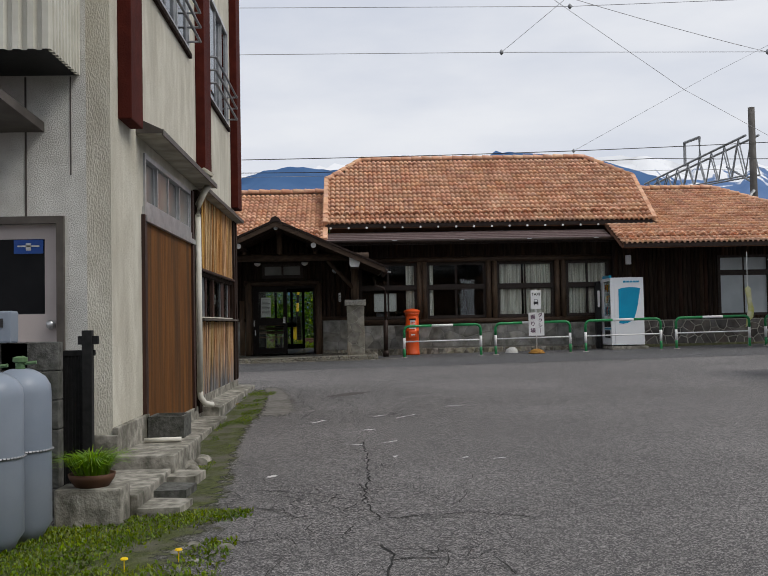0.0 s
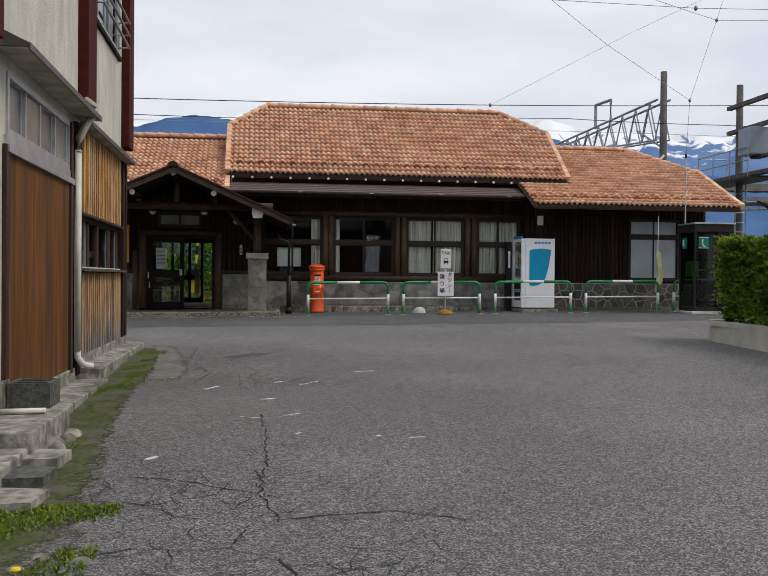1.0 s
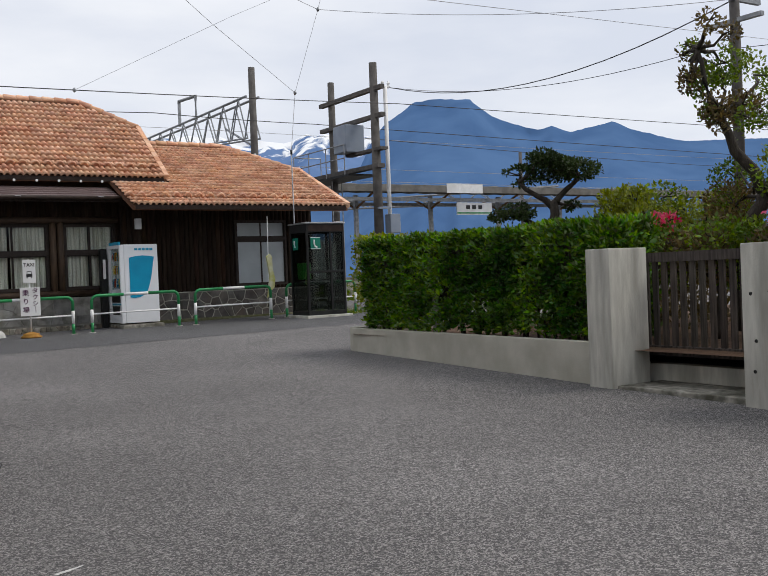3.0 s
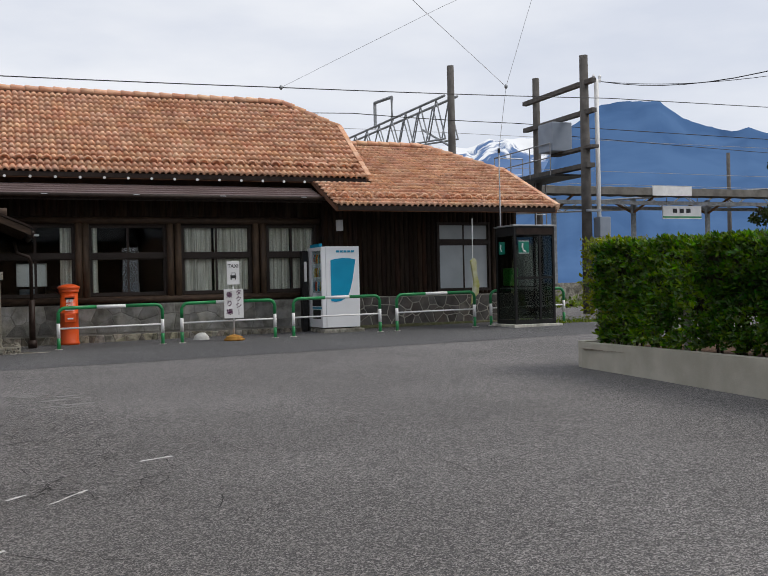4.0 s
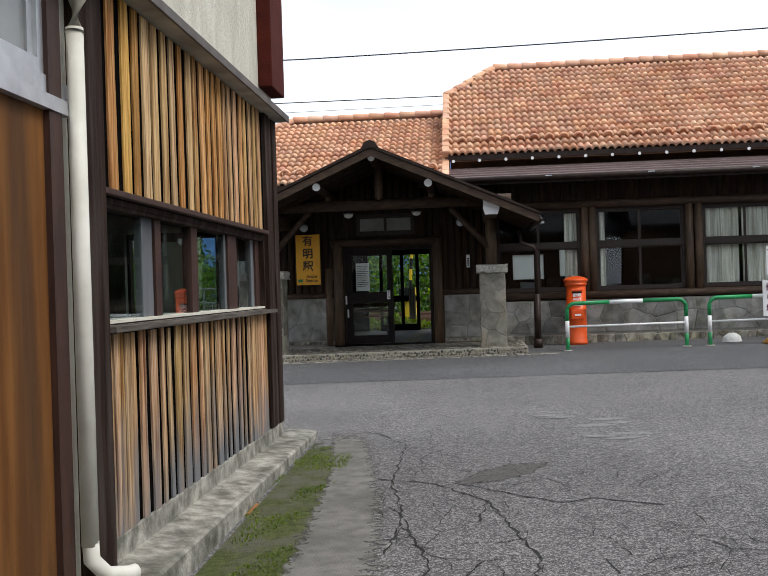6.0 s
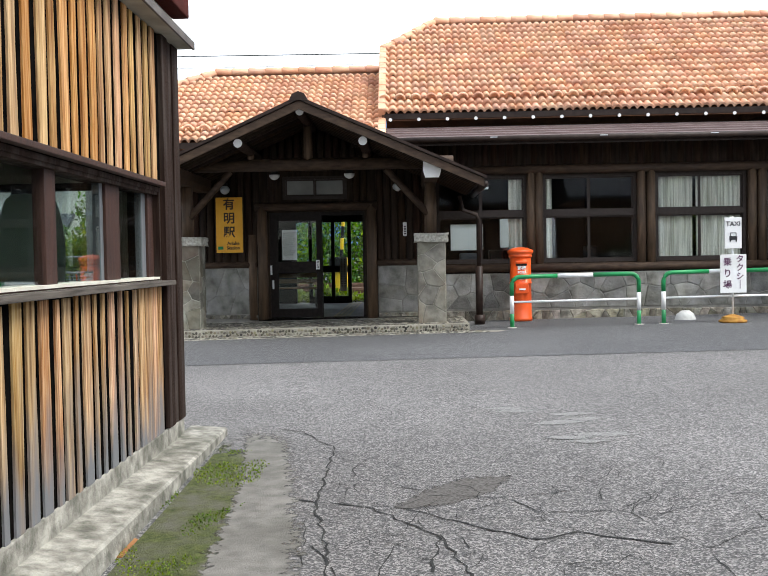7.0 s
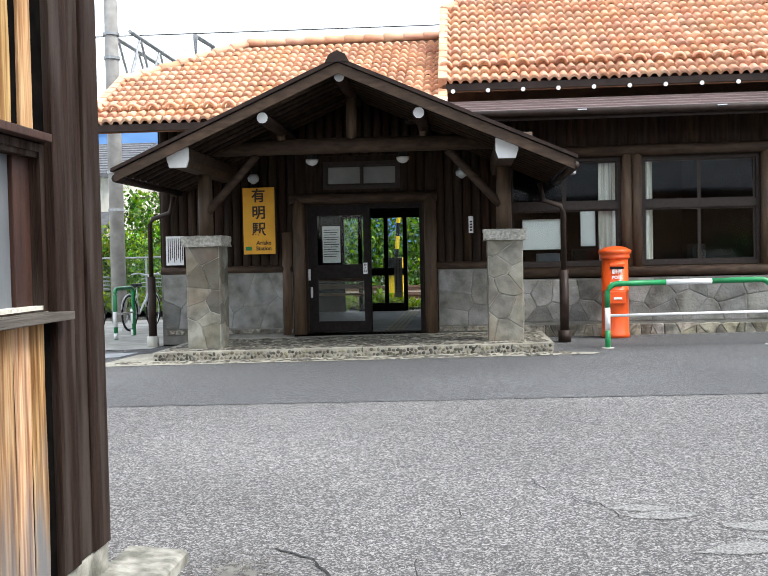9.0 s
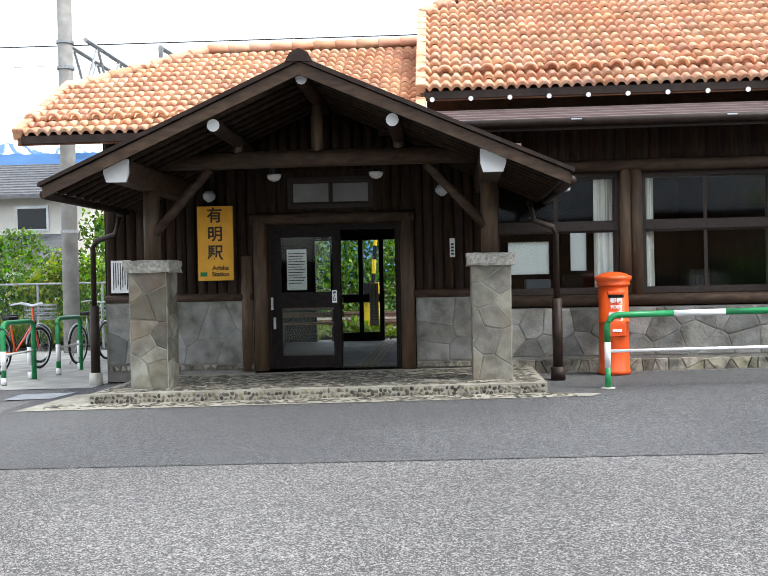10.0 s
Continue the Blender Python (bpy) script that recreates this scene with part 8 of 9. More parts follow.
# ---- houses ----
def house(name, x0, x1, y0, y1, z0, wall_h, rise, over, wall_mat, roof_mat, label, ridge="x"):
    h = thing(name, ((x0 + x1) / 2, (y0 + y1) / 2, z0), label, "house")
    simple("wall", lambda b: box(b, x0, x1, y0, y1, z0, z0 + wall_h), wall_mat, h)
    bm = bm_new()
    zt = z0 + wall_h
    if ridge == "x":
        m = (y0 + y1) / 2
        prism(bm, [(y0 - over, zt - 0.1), (m, zt + rise), (y1 + over, zt - 0.1), (y1 + over, zt + 0.05), (m, zt + rise + 0.18), (y0 - over, zt + 0.05)], x0 - over, x1 + over, "x")
    else:
        m = (x0 + x1) / 2
        prism(bm, [(x0 - over, zt - 0.1), (m, zt + rise), (x1 + over, zt - 0.1), (x1 + over, zt + 0.05), (m, zt + rise + 0.18), (x0 - over, zt + 0.05)], y0 - over, y1 + over, "y")
        prism(bm, [(x0, zt), (x1, zt), (m, zt + rise)], y0, y1, "y")
    rf = part("roof", bm, roof_mat, h)
    # tile courses
    bm = bm_new()
    for k in range(12):
        f = (k + 0.5) / 12
        for s in (-1, 1):
            if ridge == "x":
                y = m + s * (1 - f) * ((y1 - y0) / 2 + over)
                z = zt + 0.05 + (rise + 0.13) * f
                box(bm, x0 - over, x1 + over, y - 0.03, y + 0.03, z - 0.03, z + 0.03)
            else:
                x = m + s * (1 - f) * ((x1 - x0) / 2 + over)
                z = zt + 0.05 + (rise + 0.13) * f
                box(bm, x - 0.03, x + 0.03, y0 - over, y1 + over, z - 0.03, z + 0.03)
    part("tile_course", bm, roof_mat, rf)
    return h


def house_window(h, make_frame, make_pane):
    w = simple("window", make_frame, M_ALU, h)
    simple("pane", make_pane, M_GLASSDARK, w)


h = house("garden_house", 16.5, 23.0, 6.0, 13.2, 0.3, 3.3, 2.2, 0.7, M_CREAMWALL, M_GREYTILE, "cream house with brown gable boards and a grey tiled roof", "x")
simple("gable_cladding", lambda b: prism(b, [(6.0, 3.62), (13.2, 3.62), (9.6, 5.75)], 16.44, 16.5, "x"), M_BROWNWALL, h)
for y in (7.0, 9.2, 11.4):
    house_window(h, lambda b: (box(b, 16.44, 16.5, y, y + 1.5, 2.55, 2.62), box(b, 16.44, 16.5, y, y + 1.5, 1.2, 1.27), box(b, 16.44, 16.5, y, y + 0.06, 1.27, 2.55), box(b, 16.44, 16.5, y + 1.44, y + 1.5, 1.27, 2.55)), lambda b: box(b, 16.46, 16.475, y + 0.06, y + 1.44, 1.27, 2.55))
h = house("neighbour_house", -24.0, -13.4, 47.0, 55.0, 0.3, 4.4, 1.5, 0.8, M_CREAMWALL, M_GREYTILE, "white rendered house with grey tiled roofs beyond the tracks", "x")
simple("lower_roof", lambda b: prism(b, [(45.6, 2.55), (47.0, 3.4), (47.0, 3.25), (45.6, 2.4)], -24.3, -12.9, "x"), M_GREYTILE, h)
simple("lower_wall", lambda b: box(b, -24, -13.3, 46.0, 47.0, 0.3, 2.6), M_CREAMWALL, h)
for x in (-22, -18.5, -15.2):
    house_window(h, lambda b: (box(b, x, x + 1.2, 46.94, 47.0, 4.3, 4.4), box(b, x, x + 1.2, 46.94, 47.0, 3.5, 3.58), box(b, x, x + 0.08, 46.94, 47.0, 3.58, 4.3), box(b, x + 1.12, x + 1.2, 46.94, 47.0, 3.58, 4.3)), lambda b: box(b, x + 0.08, x + 1.12, 46.955, 46.97, 3.58, 4.3))
h = house("yellow_house", -10.6, -8.2, 52, 58, 0.3, 4.2, 1.2, 0.5, surf("yellow_render", (0.55, 0.36, 0.12), (0.62, 0.42, 0.16), 2, 0.9, 0.1), M_GREYTILE, "small yellow rendered house behind the trees", "y")
# houses behind the walk, seen only as reflections in the panes
h = house("street_house", -5.5, 7.2, -16.0, -8.0, -0.3, 4.6, 2.8, 0.8, M_BROWNWALL, M_GREYTILE, "house with a dark tiled roof across the street", "x")
h = house("street_house", 8.2, 21.0, -9.0, -1.0, -0.2, 4.3, 3.0, 0.8, M_BROWNWALL, M_GREYTILE, "house with a dark tiled roof across the street", "x")

# ---- railway ----
bm = bm_new()
sheet(bm, [-150, -40, -20, 0, 20, 60, 150], [34.5, 36, 40, 44, 46], 0.1)
solid("ballast", bm, M_BALLAST, "brown stone ballast of the railway", "track bed", "structure")
for y in (36.2, 37.27, 42.0, 43.07):
    bm = bm_new()
    prism(bm, [(y - 0.035, 0.62), (y - 0.035, 0.58), (y - 0.008, 0.56), (y - 0.008, 0.5), (y - 0.06, 0.48), (y + 0.06, 0.48), (y + 0.008, 0.5), (y + 0.008, 0.56), (y + 0.035, 0.58), (y + 0.035, 0.62)], -140, 140, "x")
    solid("rail", bm, surf("rusty_rail", (0.1, 0.06, 0.04), (0.16, 0.1, 0.07), 9, 0.6, 0.1, metal=0.5), "rusty steel rail on ballast", "rail", "structure")
plat = thing("platform_canopy", (32, 40, 0.4), "long grey corrugated platform canopy", "platform roof")
simple("platform", lambda b: box(b, 13.0, 75, 38.2, 41.2, 0.3, 1.35), M_OLDCONC, plat)
bm = bm_new()
ns = 120
prevs = None
for k in range(ns + 1):
    x = 16.5 + (74 - 16.5) * k / ns
    lift = 0.03 * (k % 2)
    cur = [bm.verts.new((x, yy, zz + lift)) for yy, zz in ((37.9, 5.18), (38.1, 5.22), (41.3, 5.42), (41.5, 5.18))]
    if prevs:
        for a in range(3):
            bm.faces.new((prevs[a], prevs[a + 1], cur[a + 1], cur[a]))
    prevs = cur
part("roof_sheet", bm, M_PLATROOF, plat)
simple("fascia", lambda b: box(b, 16.5, 74, 37.86, 37.9, 4.9, 5.2), M_PLATROOF, plat)
simple("edge_beam", lambda b: (box(b, 16.5, 74, 38.3, 38.42, 4.55, 4.7), box(b, 16.5, 74, 40.9, 41.02, 4.55, 4.7)), M_STEEL, plat)
simple("white_sheet", lambda b: box(b, 25.6, 27.6, 37.83, 37.86, 4.88, 5.3), M_WHITEPAINT, plat)
for x in range(18, 74, 4):
    simple("column", lambda b: (box(b, x - 0.08, x + 0.08, 39.6, 39.76, 1.35, 4.9),), M_STEEL, plat)
    simple("arm", lambda b: (tube(b, [(x, 39.7, 4.3), (x, 38.1, 4.95)], 0.05, 6), tube(b, [(x, 39.7, 4.3), (x, 41.2, 4.95)], 0.05, 6)), M_BROWNWALL, plat)
nb = thing("platform_name_board", (27.5, 38.2, 4.0), "white station name board hanging under the canopy", "sign")
simple("board", lambda b: box(b, 26.4, 28.4, 38.2, 38.26, 3.95, 4.5, 0.01), M_WHITEPAINT, nb)
for k in range(3):
    simple("lettering_bar", lambda b: box(b, 26.9 + k * 0.35, 27.12 + k * 0.35, 38.19, 38.2, 4.2, 4.38), M_INKBLACK, nb)
simple("green_stripe", lambda b: box(b, 26.4, 28.4, 38.19, 38.2, 4.0, 4.06), M_GREENPAINT, nb)
simple("hanger", lambda b: (box(b, 26.6, 26.63, 38.22, 38.24, 4.5, 4.95), box(b, 28.2, 28.23, 38.22, 38.24, 4.5, 4.95)), M_STEEL, nb)


def pole(x, y, top, r, mat, label, extra=None):
    z = ground_z(x, y)
    p_ = thing("utility_pole", (x, y, z), label, "pole")
    simple("shaft", lambda b: tube(b, [(x, y, z - 0.1), (x, y, top)], [r * 1.15, r * 0.85], 16), mat, p_, smooth=True)
    return p_


def truss(parent, a, b, h, n, mat=M_STEEL, r=0.035):
    """A lattice beam between two points, h high."""
    a, b = Vector(a), Vector(b)
    side = (b - a).cross(Vector((0, 0, 1))).normalized() * 0.25
    for s in (-1, 1):
        simple("chord", lambda m: (tube(m, [a + side * s, b + side * s], r * 1.3, 6), tube(m, [a + side * s - Vector((0, 0, h)), b + side * s - Vector((0, 0, h * 0.35))], r, 6)), mat, parent)
        bm = bm_new()
        for k in range(n):
            p, q_ = a + (b - a) * (k / n) + side * s, a + (b - a) * ((k + 1) / n) + side * s
            hp, hq = h * (1 - 0.65 * k / n), h * (1 - 0.65 * (k + 1) / n)
            tube(bm, [p - Vector((0, 0, hp)), (p + q_) / 2], r * 0.8, 5)
            tube(bm, [(p + q_) / 2, q_ - Vector((0, 0, hq))], r * 0.8, 5)
        part("lattice", bm, mat, parent)


p1 = pole(15.36, 35.65, 9.05, 0.14, M_POLEDARK, "dark concrete pole carrying a lattice gantry")
truss(p1, (15.36, 35.65, 8.0), (15.2, 47.5, 7.9), 1.5, 9)
simple("frame_hook", lambda b: (tube(b, [(15.2, 40.6, 7.95), (15.2, 40.6, 8.9), (15.2, 42.4, 9.0), (15.2, 42.4, 7.95)], 0.07, 6)), M_STEEL, p1)
simple("brace", lambda b: (tube(b, [(15.36, 35.65, 6.2), (15.3, 38.0, 7.2)], 0.04, 6), tube(b, [(15.3, 35.5, 5.9), (15.0, 35.3, 5.6)], 0.06, 6)), M_STEEL, p1)
pa = pole(15.55, 30.34, 7.5, 0.12, M_POLEDARK, "dark pole of the transformer stand")
pb2 = pole(15.42, 27.65, 7.56, 0.135, M_POLEDARK, "concrete pole of the transformer stand with a cable duct")
simple("cross_arm", lambda b: (box(b, 15.35, 15.5, 27.2, 30.8, 6.75, 6.87), box(b, 15.35, 15.5, 27.2, 30.8, 5.95, 6.07), box(b, 15.3, 15.55, 27.4, 31.6, 4.5, 4.62), box(b, 15.3, 15.55, 27.2, 29.2, 5.0, 5.08)), M_POLEDARK, pb2)
simple("platform_grating", lambda b: box(b, 14.9, 15.9, 28.4, 31.8, 4.36, 4.42), M_BLACK, pb2)
simple("hand_rail", lambda b: [tube(b, pp, 0.018, 6) for pp in (((14.9, 28.6, 5.3), (14.9, 31.8, 5.3)), ((14.9, 28.6, 4.9), (14.9, 31.8, 4.9)), ((14.9, 28.6, 4.4), (14.9, 28.6, 5.3)), ((14.9, 29.7, 4.4), (14.9, 29.7, 5.3)), ((14.9, 30.8, 4.4), (14.9, 30.8, 5.3)), ((14.9, 31.8, 4.4), (14.9, 31.8, 5.3)), ((15.9, 31.8, 4.4), (15.9, 31.8, 5.3)), ((14.9, 31.8, 5.3), (15.9, 31.8, 5.3)))], M_STEEL, pb2)
simple("transformer", lambda b: box(b, 14.95, 15.6, 28.55, 29.3, 5.08, 5.9, 0.03), M_GAS, pb2, "grey transformer box")
simple("cable_duct", lambda b: tube(b, [(15.75, 27.55, 2.2), (15.75, 27.55, 6.9)], 0.06, 10), M_WHITEPAINT, pb2, smooth=True)
simple("ladder", lambda b: [tube(b, [(15.2 + s, 29.9, 0.5), (15.2 + s, 29.9, 4.4)], 0.02, 6) for s in (0, 0.35)] + [tube(b, [(15.2, 29.9, 0.7 + k * 0.3), (15.55, 29.9, 0.7 + k * 0.3)], 0.012, 5) for k in range(12)], M_STEEL, pb2)
simple("switch_box", lambda b: (box(b, 15.6, 15.95, 27.3, 27.6, 2.6, 3.15, 0.02), box(b, 15.3, 15.7, 27.4, 27.5, 3.3, 3.36)), M_GAS, pb2)
simple("insulator", lambda b: [lathe(b, (15.7 + k * 0.2, 27.6, 6.85), [(0.03, 0), (0.05, 0.05), (0.03, 0.1), (0.05, 0.15), (0.02, 0.2)], 8) for k in range(2)], M_WHITEPAINT, pb2)
rel = thing("signal_cabinet", (14.6, 29.5, 0.5), "pale grey trackside signal cabinet with cables", "cabinet")
simple("case", lambda b: box(b, 14.0, 14.9, 29.3, 29.9, 1.3, 2.5, 0.03), M_WHITEPAINT, rel)
simple("leg", lambda b: (box(b, 14.05, 14.13, 29.4, 29.8, 0.35, 1.3), box(b, 14.77, 14.85, 29.4, 29.8, 0.35, 1.3)), M_STEEL, rel)
bm = bm_new()
rk = random.Random(3)
for k in range(6):
    x, z, r = 14.3 + k * 0.12, 1.0 + rk.uniform(-0.1, 0.15), rk.uniform(0.15, 0.3)
    tube(bm, [(x + r * math.cos(a), 29.25 - k * 0.01, z + r * math.sin(a)) for a in steps_between(0, 6.2, 16)], 0.02, 6)
part("cable_coil", bm, M_CABLE, rel)
pl1 = pole(-7.52, 32.7, 11.5, 0.14, M_POLE, "pale concrete overhead line pole with steel bands")
for z in (2.6, 3.4, 4.6, 5.8, 6.3):
    simple("band", lambda b: tube(b, [(-7.52, 32.7, z), (-7.52, 32.7, z + 0.06)], 0.17, 16), M_STEEL, pl1)
truss(pl1, (-7.4, 32.8, 6.4), (-7.2, 44.0, 6.3), 0.9, 9)
simple("frame_hook", lambda b: tube(b, [(-7.2, 38.0, 6.4), (-7.2, 38.0, 7.5), (-7.2, 39.8, 7.6), (-7.2, 39.8, 6.4)], 0.07, 6), M_STEEL, pl1)
p3 = pole(16.0, 15.8, 9.0, 0.1, M_POLEDARK, "concrete street pole behind the garden tree")
simple("cross_arm", lambda b: (box(b, 15.3, 16.7, 15.72, 15.8, 6.3, 6.4), box(b, 15.95, 16.05, 15.2, 16.4, 5.9, 5.98)), M_STEEL, p3)
p4 = pole(40.7, 50.1, 8.8, 0.12, M_POLEDARK, "far concrete pole by the tracks")
truss(p4, (38.0, 44.0, 6.0), (24.0, 52.0, 5.4), 0.8, 9)
cg = thing("crossing_gate", (-1.9, 35.0, 0.5), "yellow and black level crossing barrier machine", "crossing gate")
simple("machine", lambda b: box(b, -1.95, -1.6, 34.9, 35.25, 0.5, 1.5, 0.03), M_YELLOWPAINT, cg)
for k in range(12):
    simple("boom", lambda b: tube(b, [(-1.75 + k * 0.02, 34.95, 1.4 + k * 0.3), (-1.73 + k * 0.02, 34.95, 1.7 + k * 0.3)], 0.045, 8), M_YELLOWPAINT if k % 2 else M_BLACK, cg)
simple("counterweight", lambda b: box(b, -2.05, -1.75, 34.8, 34.88, 1.15, 1.5, 0.01), M_BLACK, cg)

# ---- wires ----


def wire(pts, r, mat, sag=0.0, n=14):
    """A cable through points, sagging between them."""
    line = []
    for a, b in zip(pts, pts[1:]):
        a, b = Vector(a), Vector(b)
        line += [a + (b - a) * (i / n) - Vector((0, 0, sag * 4 * (i / n) * (1 - i / n))) for i in range(n)]
    line.append(Vector(pts[-1]))
    bm = bm_new()
    tube(bm, line, r * 0.65, 6)
    return solid("overhead_wire", bm, mat, "overhead cable against the sky", "cable", smooth=True)


N1, N3, N6, N7 = (5.91, 24.35, 5.48), (10.58, 23.42, 5.58), (11.05, 23.05, 7.42), (15.94, 27.59, 6.87)
wire([(-40, 24.35, 5.9), (-2.8, 24.35, 5.36), N1, (15.5, 26.6, 6.2), (60, 26.0, 6.4)], 0.016, M_CABLE, 0.02)
wire([(-40, 34, 6.9), (-0.8, 34, 6.56), (11.07, 34, 6.9), (16.9, 34, 6.84), (60, 34, 6.4)], 0.02, M_CABLE, 0.03)
wire([(-40, 18, 6.6), (-1.8, 18, 6.2), (3.1, 18, 6.2), (8.1, 18, 6.16), (30, 18, 6.8)], 0.008, M_WIRE)
wire([(-40, 18, 7.4), (-1.8, 18, 7.07), (4.4, 18, 7.05), (7.6, 18, 7.15), (30, 18, 7.8)], 0.008, M_WIRE)
wire([(3.1, 18, 6.2), (5.2, 16, 7.6)], 0.006, M_WIRE)
wire([(2.2, 18.2, 8.8), (4.35, 19.3, 7.65), (7.43, 20.6, 6.1), N3], 0.007, M_WIRE)
wire([N1, (9.2, 23.6, 7.2), (13, 22.6, 9.0)], 0.006, M_WIRE)
wire([(11.2, 24.9, 4.45), N3, N6, (11.3, 22.9, 8.4)], 0.007, M_WIRE)
wire([(-2, 16, 8.6), N6, (16.0, 15.8, 6.35)], 0.009, M_WIRE, 0.2)
wire([N7, (16.0, 15.8, 6.35)], 0.018, M_CABLE, 0.75)
wire([N7, (17.5, 18.0, 5.95), (24.0, 4.0, 6.6)], 0.012, M_CABLE, 0.4)
wire([(15.5, 29, 5.6), (40, 36, 6.3), (80, 36, 6.3)], 0.016, M_CABLE, 0.05)
for z in (4.2, 4.7, 5.9):
    wire([(-90, 36.7, z + 1.0), (15, 36.7, z + 1.0), (80, 36.7, z + 1.0)], 0.012, M_WIRE, 0.1)
for n_ in (N1, N3, N6, (3.1, 18, 6.2), (8.1, 18, 6.16), (4.4, 18, 7.05)):
    bm = bm_new()
    lathe(bm, (n_[0], n_[1], n_[2] - 0.05), [(0.01, 0), (0.035, 0.03), (0.035, 0.07), (0.01, 0.1)], 10)
    solid("insulator", bm, M_STEEL, "small insulator on an overhead wire", "insulator", smooth=True)

# ---- bicycle parking and green edge ----


def bicycle(x, y, yaw, paint, label):
    z = ground_z(x, y) + 0.008
    bk = thing("bicycle", (0, 0, 0), label, "bicycle", "parked bicycles")
    for wx in (-0.52, 0.52):
        wh = simple("wheel", lambda b: tube(b, [(wx + 0.31 * math.cos(a), 0, 0.33 + 0.31 * math.sin(a)) for a in steps_between(0, math.tau, 28)], 0.02, 6, False), M_BLACK, bk, smooth=True)
        simple("rim", lambda b: tube(b, [(wx + 0.285 * math.cos(a), 0, 0.33 + 0.285 * math.sin(a)) for a in steps_between(0, math.tau, 28)], 0.009, 5, False), M_ALU, wh, smooth=True)
        simple("spoke", lambda b: [tube(b, [(wx, 0, 0.33), (wx + 0.285 * math.cos(a), 0, 0.33 + 0.285 * math.sin(a))], 0.0018, 4) for a in steps_between(0, math.tau, 16)], M_ALU, wh)
        simple("mudguard", lambda b: tube(b, [(wx + 0.345 * math.cos(a), 0, 0.33 + 0.345 * math.sin(a)) for a in steps_between(0.5, 2.9, 12)], 0.014, 5), M_ALU, bk, smooth=True)
    simple("bike_frame", lambda b: (tube(b, [(-0.52, 0, 0.33), (-0.1, 0, 0.3), (0.38, 0, 0.72)], 0.017, 8), tube(b, [(-0.1, 0, 0.3), (-0.2, 0, 0.8)], 0.016, 8), tube(b, [(-0.52, 0, 0.33), (-0.18, 0, 0.66)], 0.01, 6), tube(b, [(0.52, 0, 0.33), (0.4, 0, 0.72), (0.36, 0, 0.98)], 0.015, 8)), paint, bk, smooth=True)
    simple("saddle", lambda b: box(b, -0.32, -0.08, -0.07, 0.07, 0.8, 0.86, 0.025), M_BLACK, bk)
    simple("handlebar", lambda b: tube(b, [(0.2, -0.28, 1.02), (0.34, -0.2, 1.04), (0.37, 0, 1.0), (0.34, 0.2, 1.04), (0.2, 0.28, 1.02)], 0.012, 8), M_ALU, bk, smooth=True)
    simple("basket", lambda b: [tube(b, [(0.42, yy, 0.78), (0.42, yy * 1.15, 1.0)], 0.004, 4) for yy in (-0.16, -0.08, 0, 0.08, 0.16)] + [tube(b, [(0.72, yy, 0.78), (0.76, yy * 1.15, 1.0)], 0.004, 4) for yy in (-0.16, -0.08, 0, 0.08, 0.16)] + [tube(b, [(0.42, -0.18, zz), (0.75, -0.18, zz), (0.75, 0.18, zz), (0.42, 0.18, zz), (0.42, -0.18, zz)], 0.006, 4) for zz in (0.78, 0.86, 0.93, 1.0)], M_STEEL, bk)
    simple("kickstand", lambda b: tube(b, [(-0.5, 0.03, 0.3), (-0.6, 0.12, 0.01)], 0.01, 5), M_STEEL, bk)
    bk.matrix_basis = pose(x, y, z, 0, 0, yaw)
    return bk


bicycle(-6.75, 28.7, 80, M_POSTRED, "red town bicycle with a wire basket")
bicycle(-7.3, 29.9, 75, M_BLACK, "black town bicycle on its stand")
bicycle(-6.2, 30.3, 85, M_ALU, "silver town bicycle with a wire basket")
bicycle(-5.2, 30.4, 100, M_WHITEPAINT, "white town bicycle beside the station wall")
fn = thing("chain_link_fence", (-12, 33.4, 0.4), "green chain-link fence beside the tracks", "fence")
for k in range(14):
    x = -22 + k * 1.35
    simple("post", lambda b: tube(b, [(x, 33.4, 0.3), (x, 33.4, 1.62)], 0.025, 8), M_STEEL, fn)
simple("top_rail", lambda b: tube(b, [(-22.5, 33.4, 1.62), (-4.5, 33.4, 1.62)], 0.022, 6), M_STEEL, fn)
bm = bm_new()
for k in range(-12, 180):
    x = -22.4 + k * 0.1
    for s in (-1, 1):
        a, b_ = (x, 33.4 + s * 0.004, 0.42), (x + s * 1.2, 33.4 + s * 0.004, 1.6)
        if min(a[0], b_[0]) > -22.5 and max(a[0], b_[0]) < -4.4:
            tube(bm, [a, b_], 0.004, 3, False)
tagged(part("wire_mesh", bm, surf("green_coated_wire", (0.03, 0.09, 0.05), (0.05, 0.12, 0.07), 9, 0.5, 0), fn), kind="stuff")


def bush_row(name, x0, x1, y0, y1, z0, z1, mat, n, size, label, seed):
    g = np.random.default_rng(seed)
    t = thing(name, ((x0 + x1) / 2, (y0 + y1) / 2, z0), label, "bushes", kind="stuff")
    p = g.uniform((x0, y0, z0), (x1, y1, z1), (n, 3))
    f = np.array([noise.noise(Vector((a * 0.55, b * 0.55, seed))) for a, b, c in p])
    f2 = np.array([noise.noise(Vector((a * 1.7, b * 1.7, c * 1.7 + seed))) for a, b, c in p])
    keep = (p[:, 2] < z0 + (z1 - z0) * (0.62 + 0.7 * f)) & (f2 > -0.3)
    link_cloud("foliage", leaves(p[keep], size, g, 0.6, 1.6), mat, t)


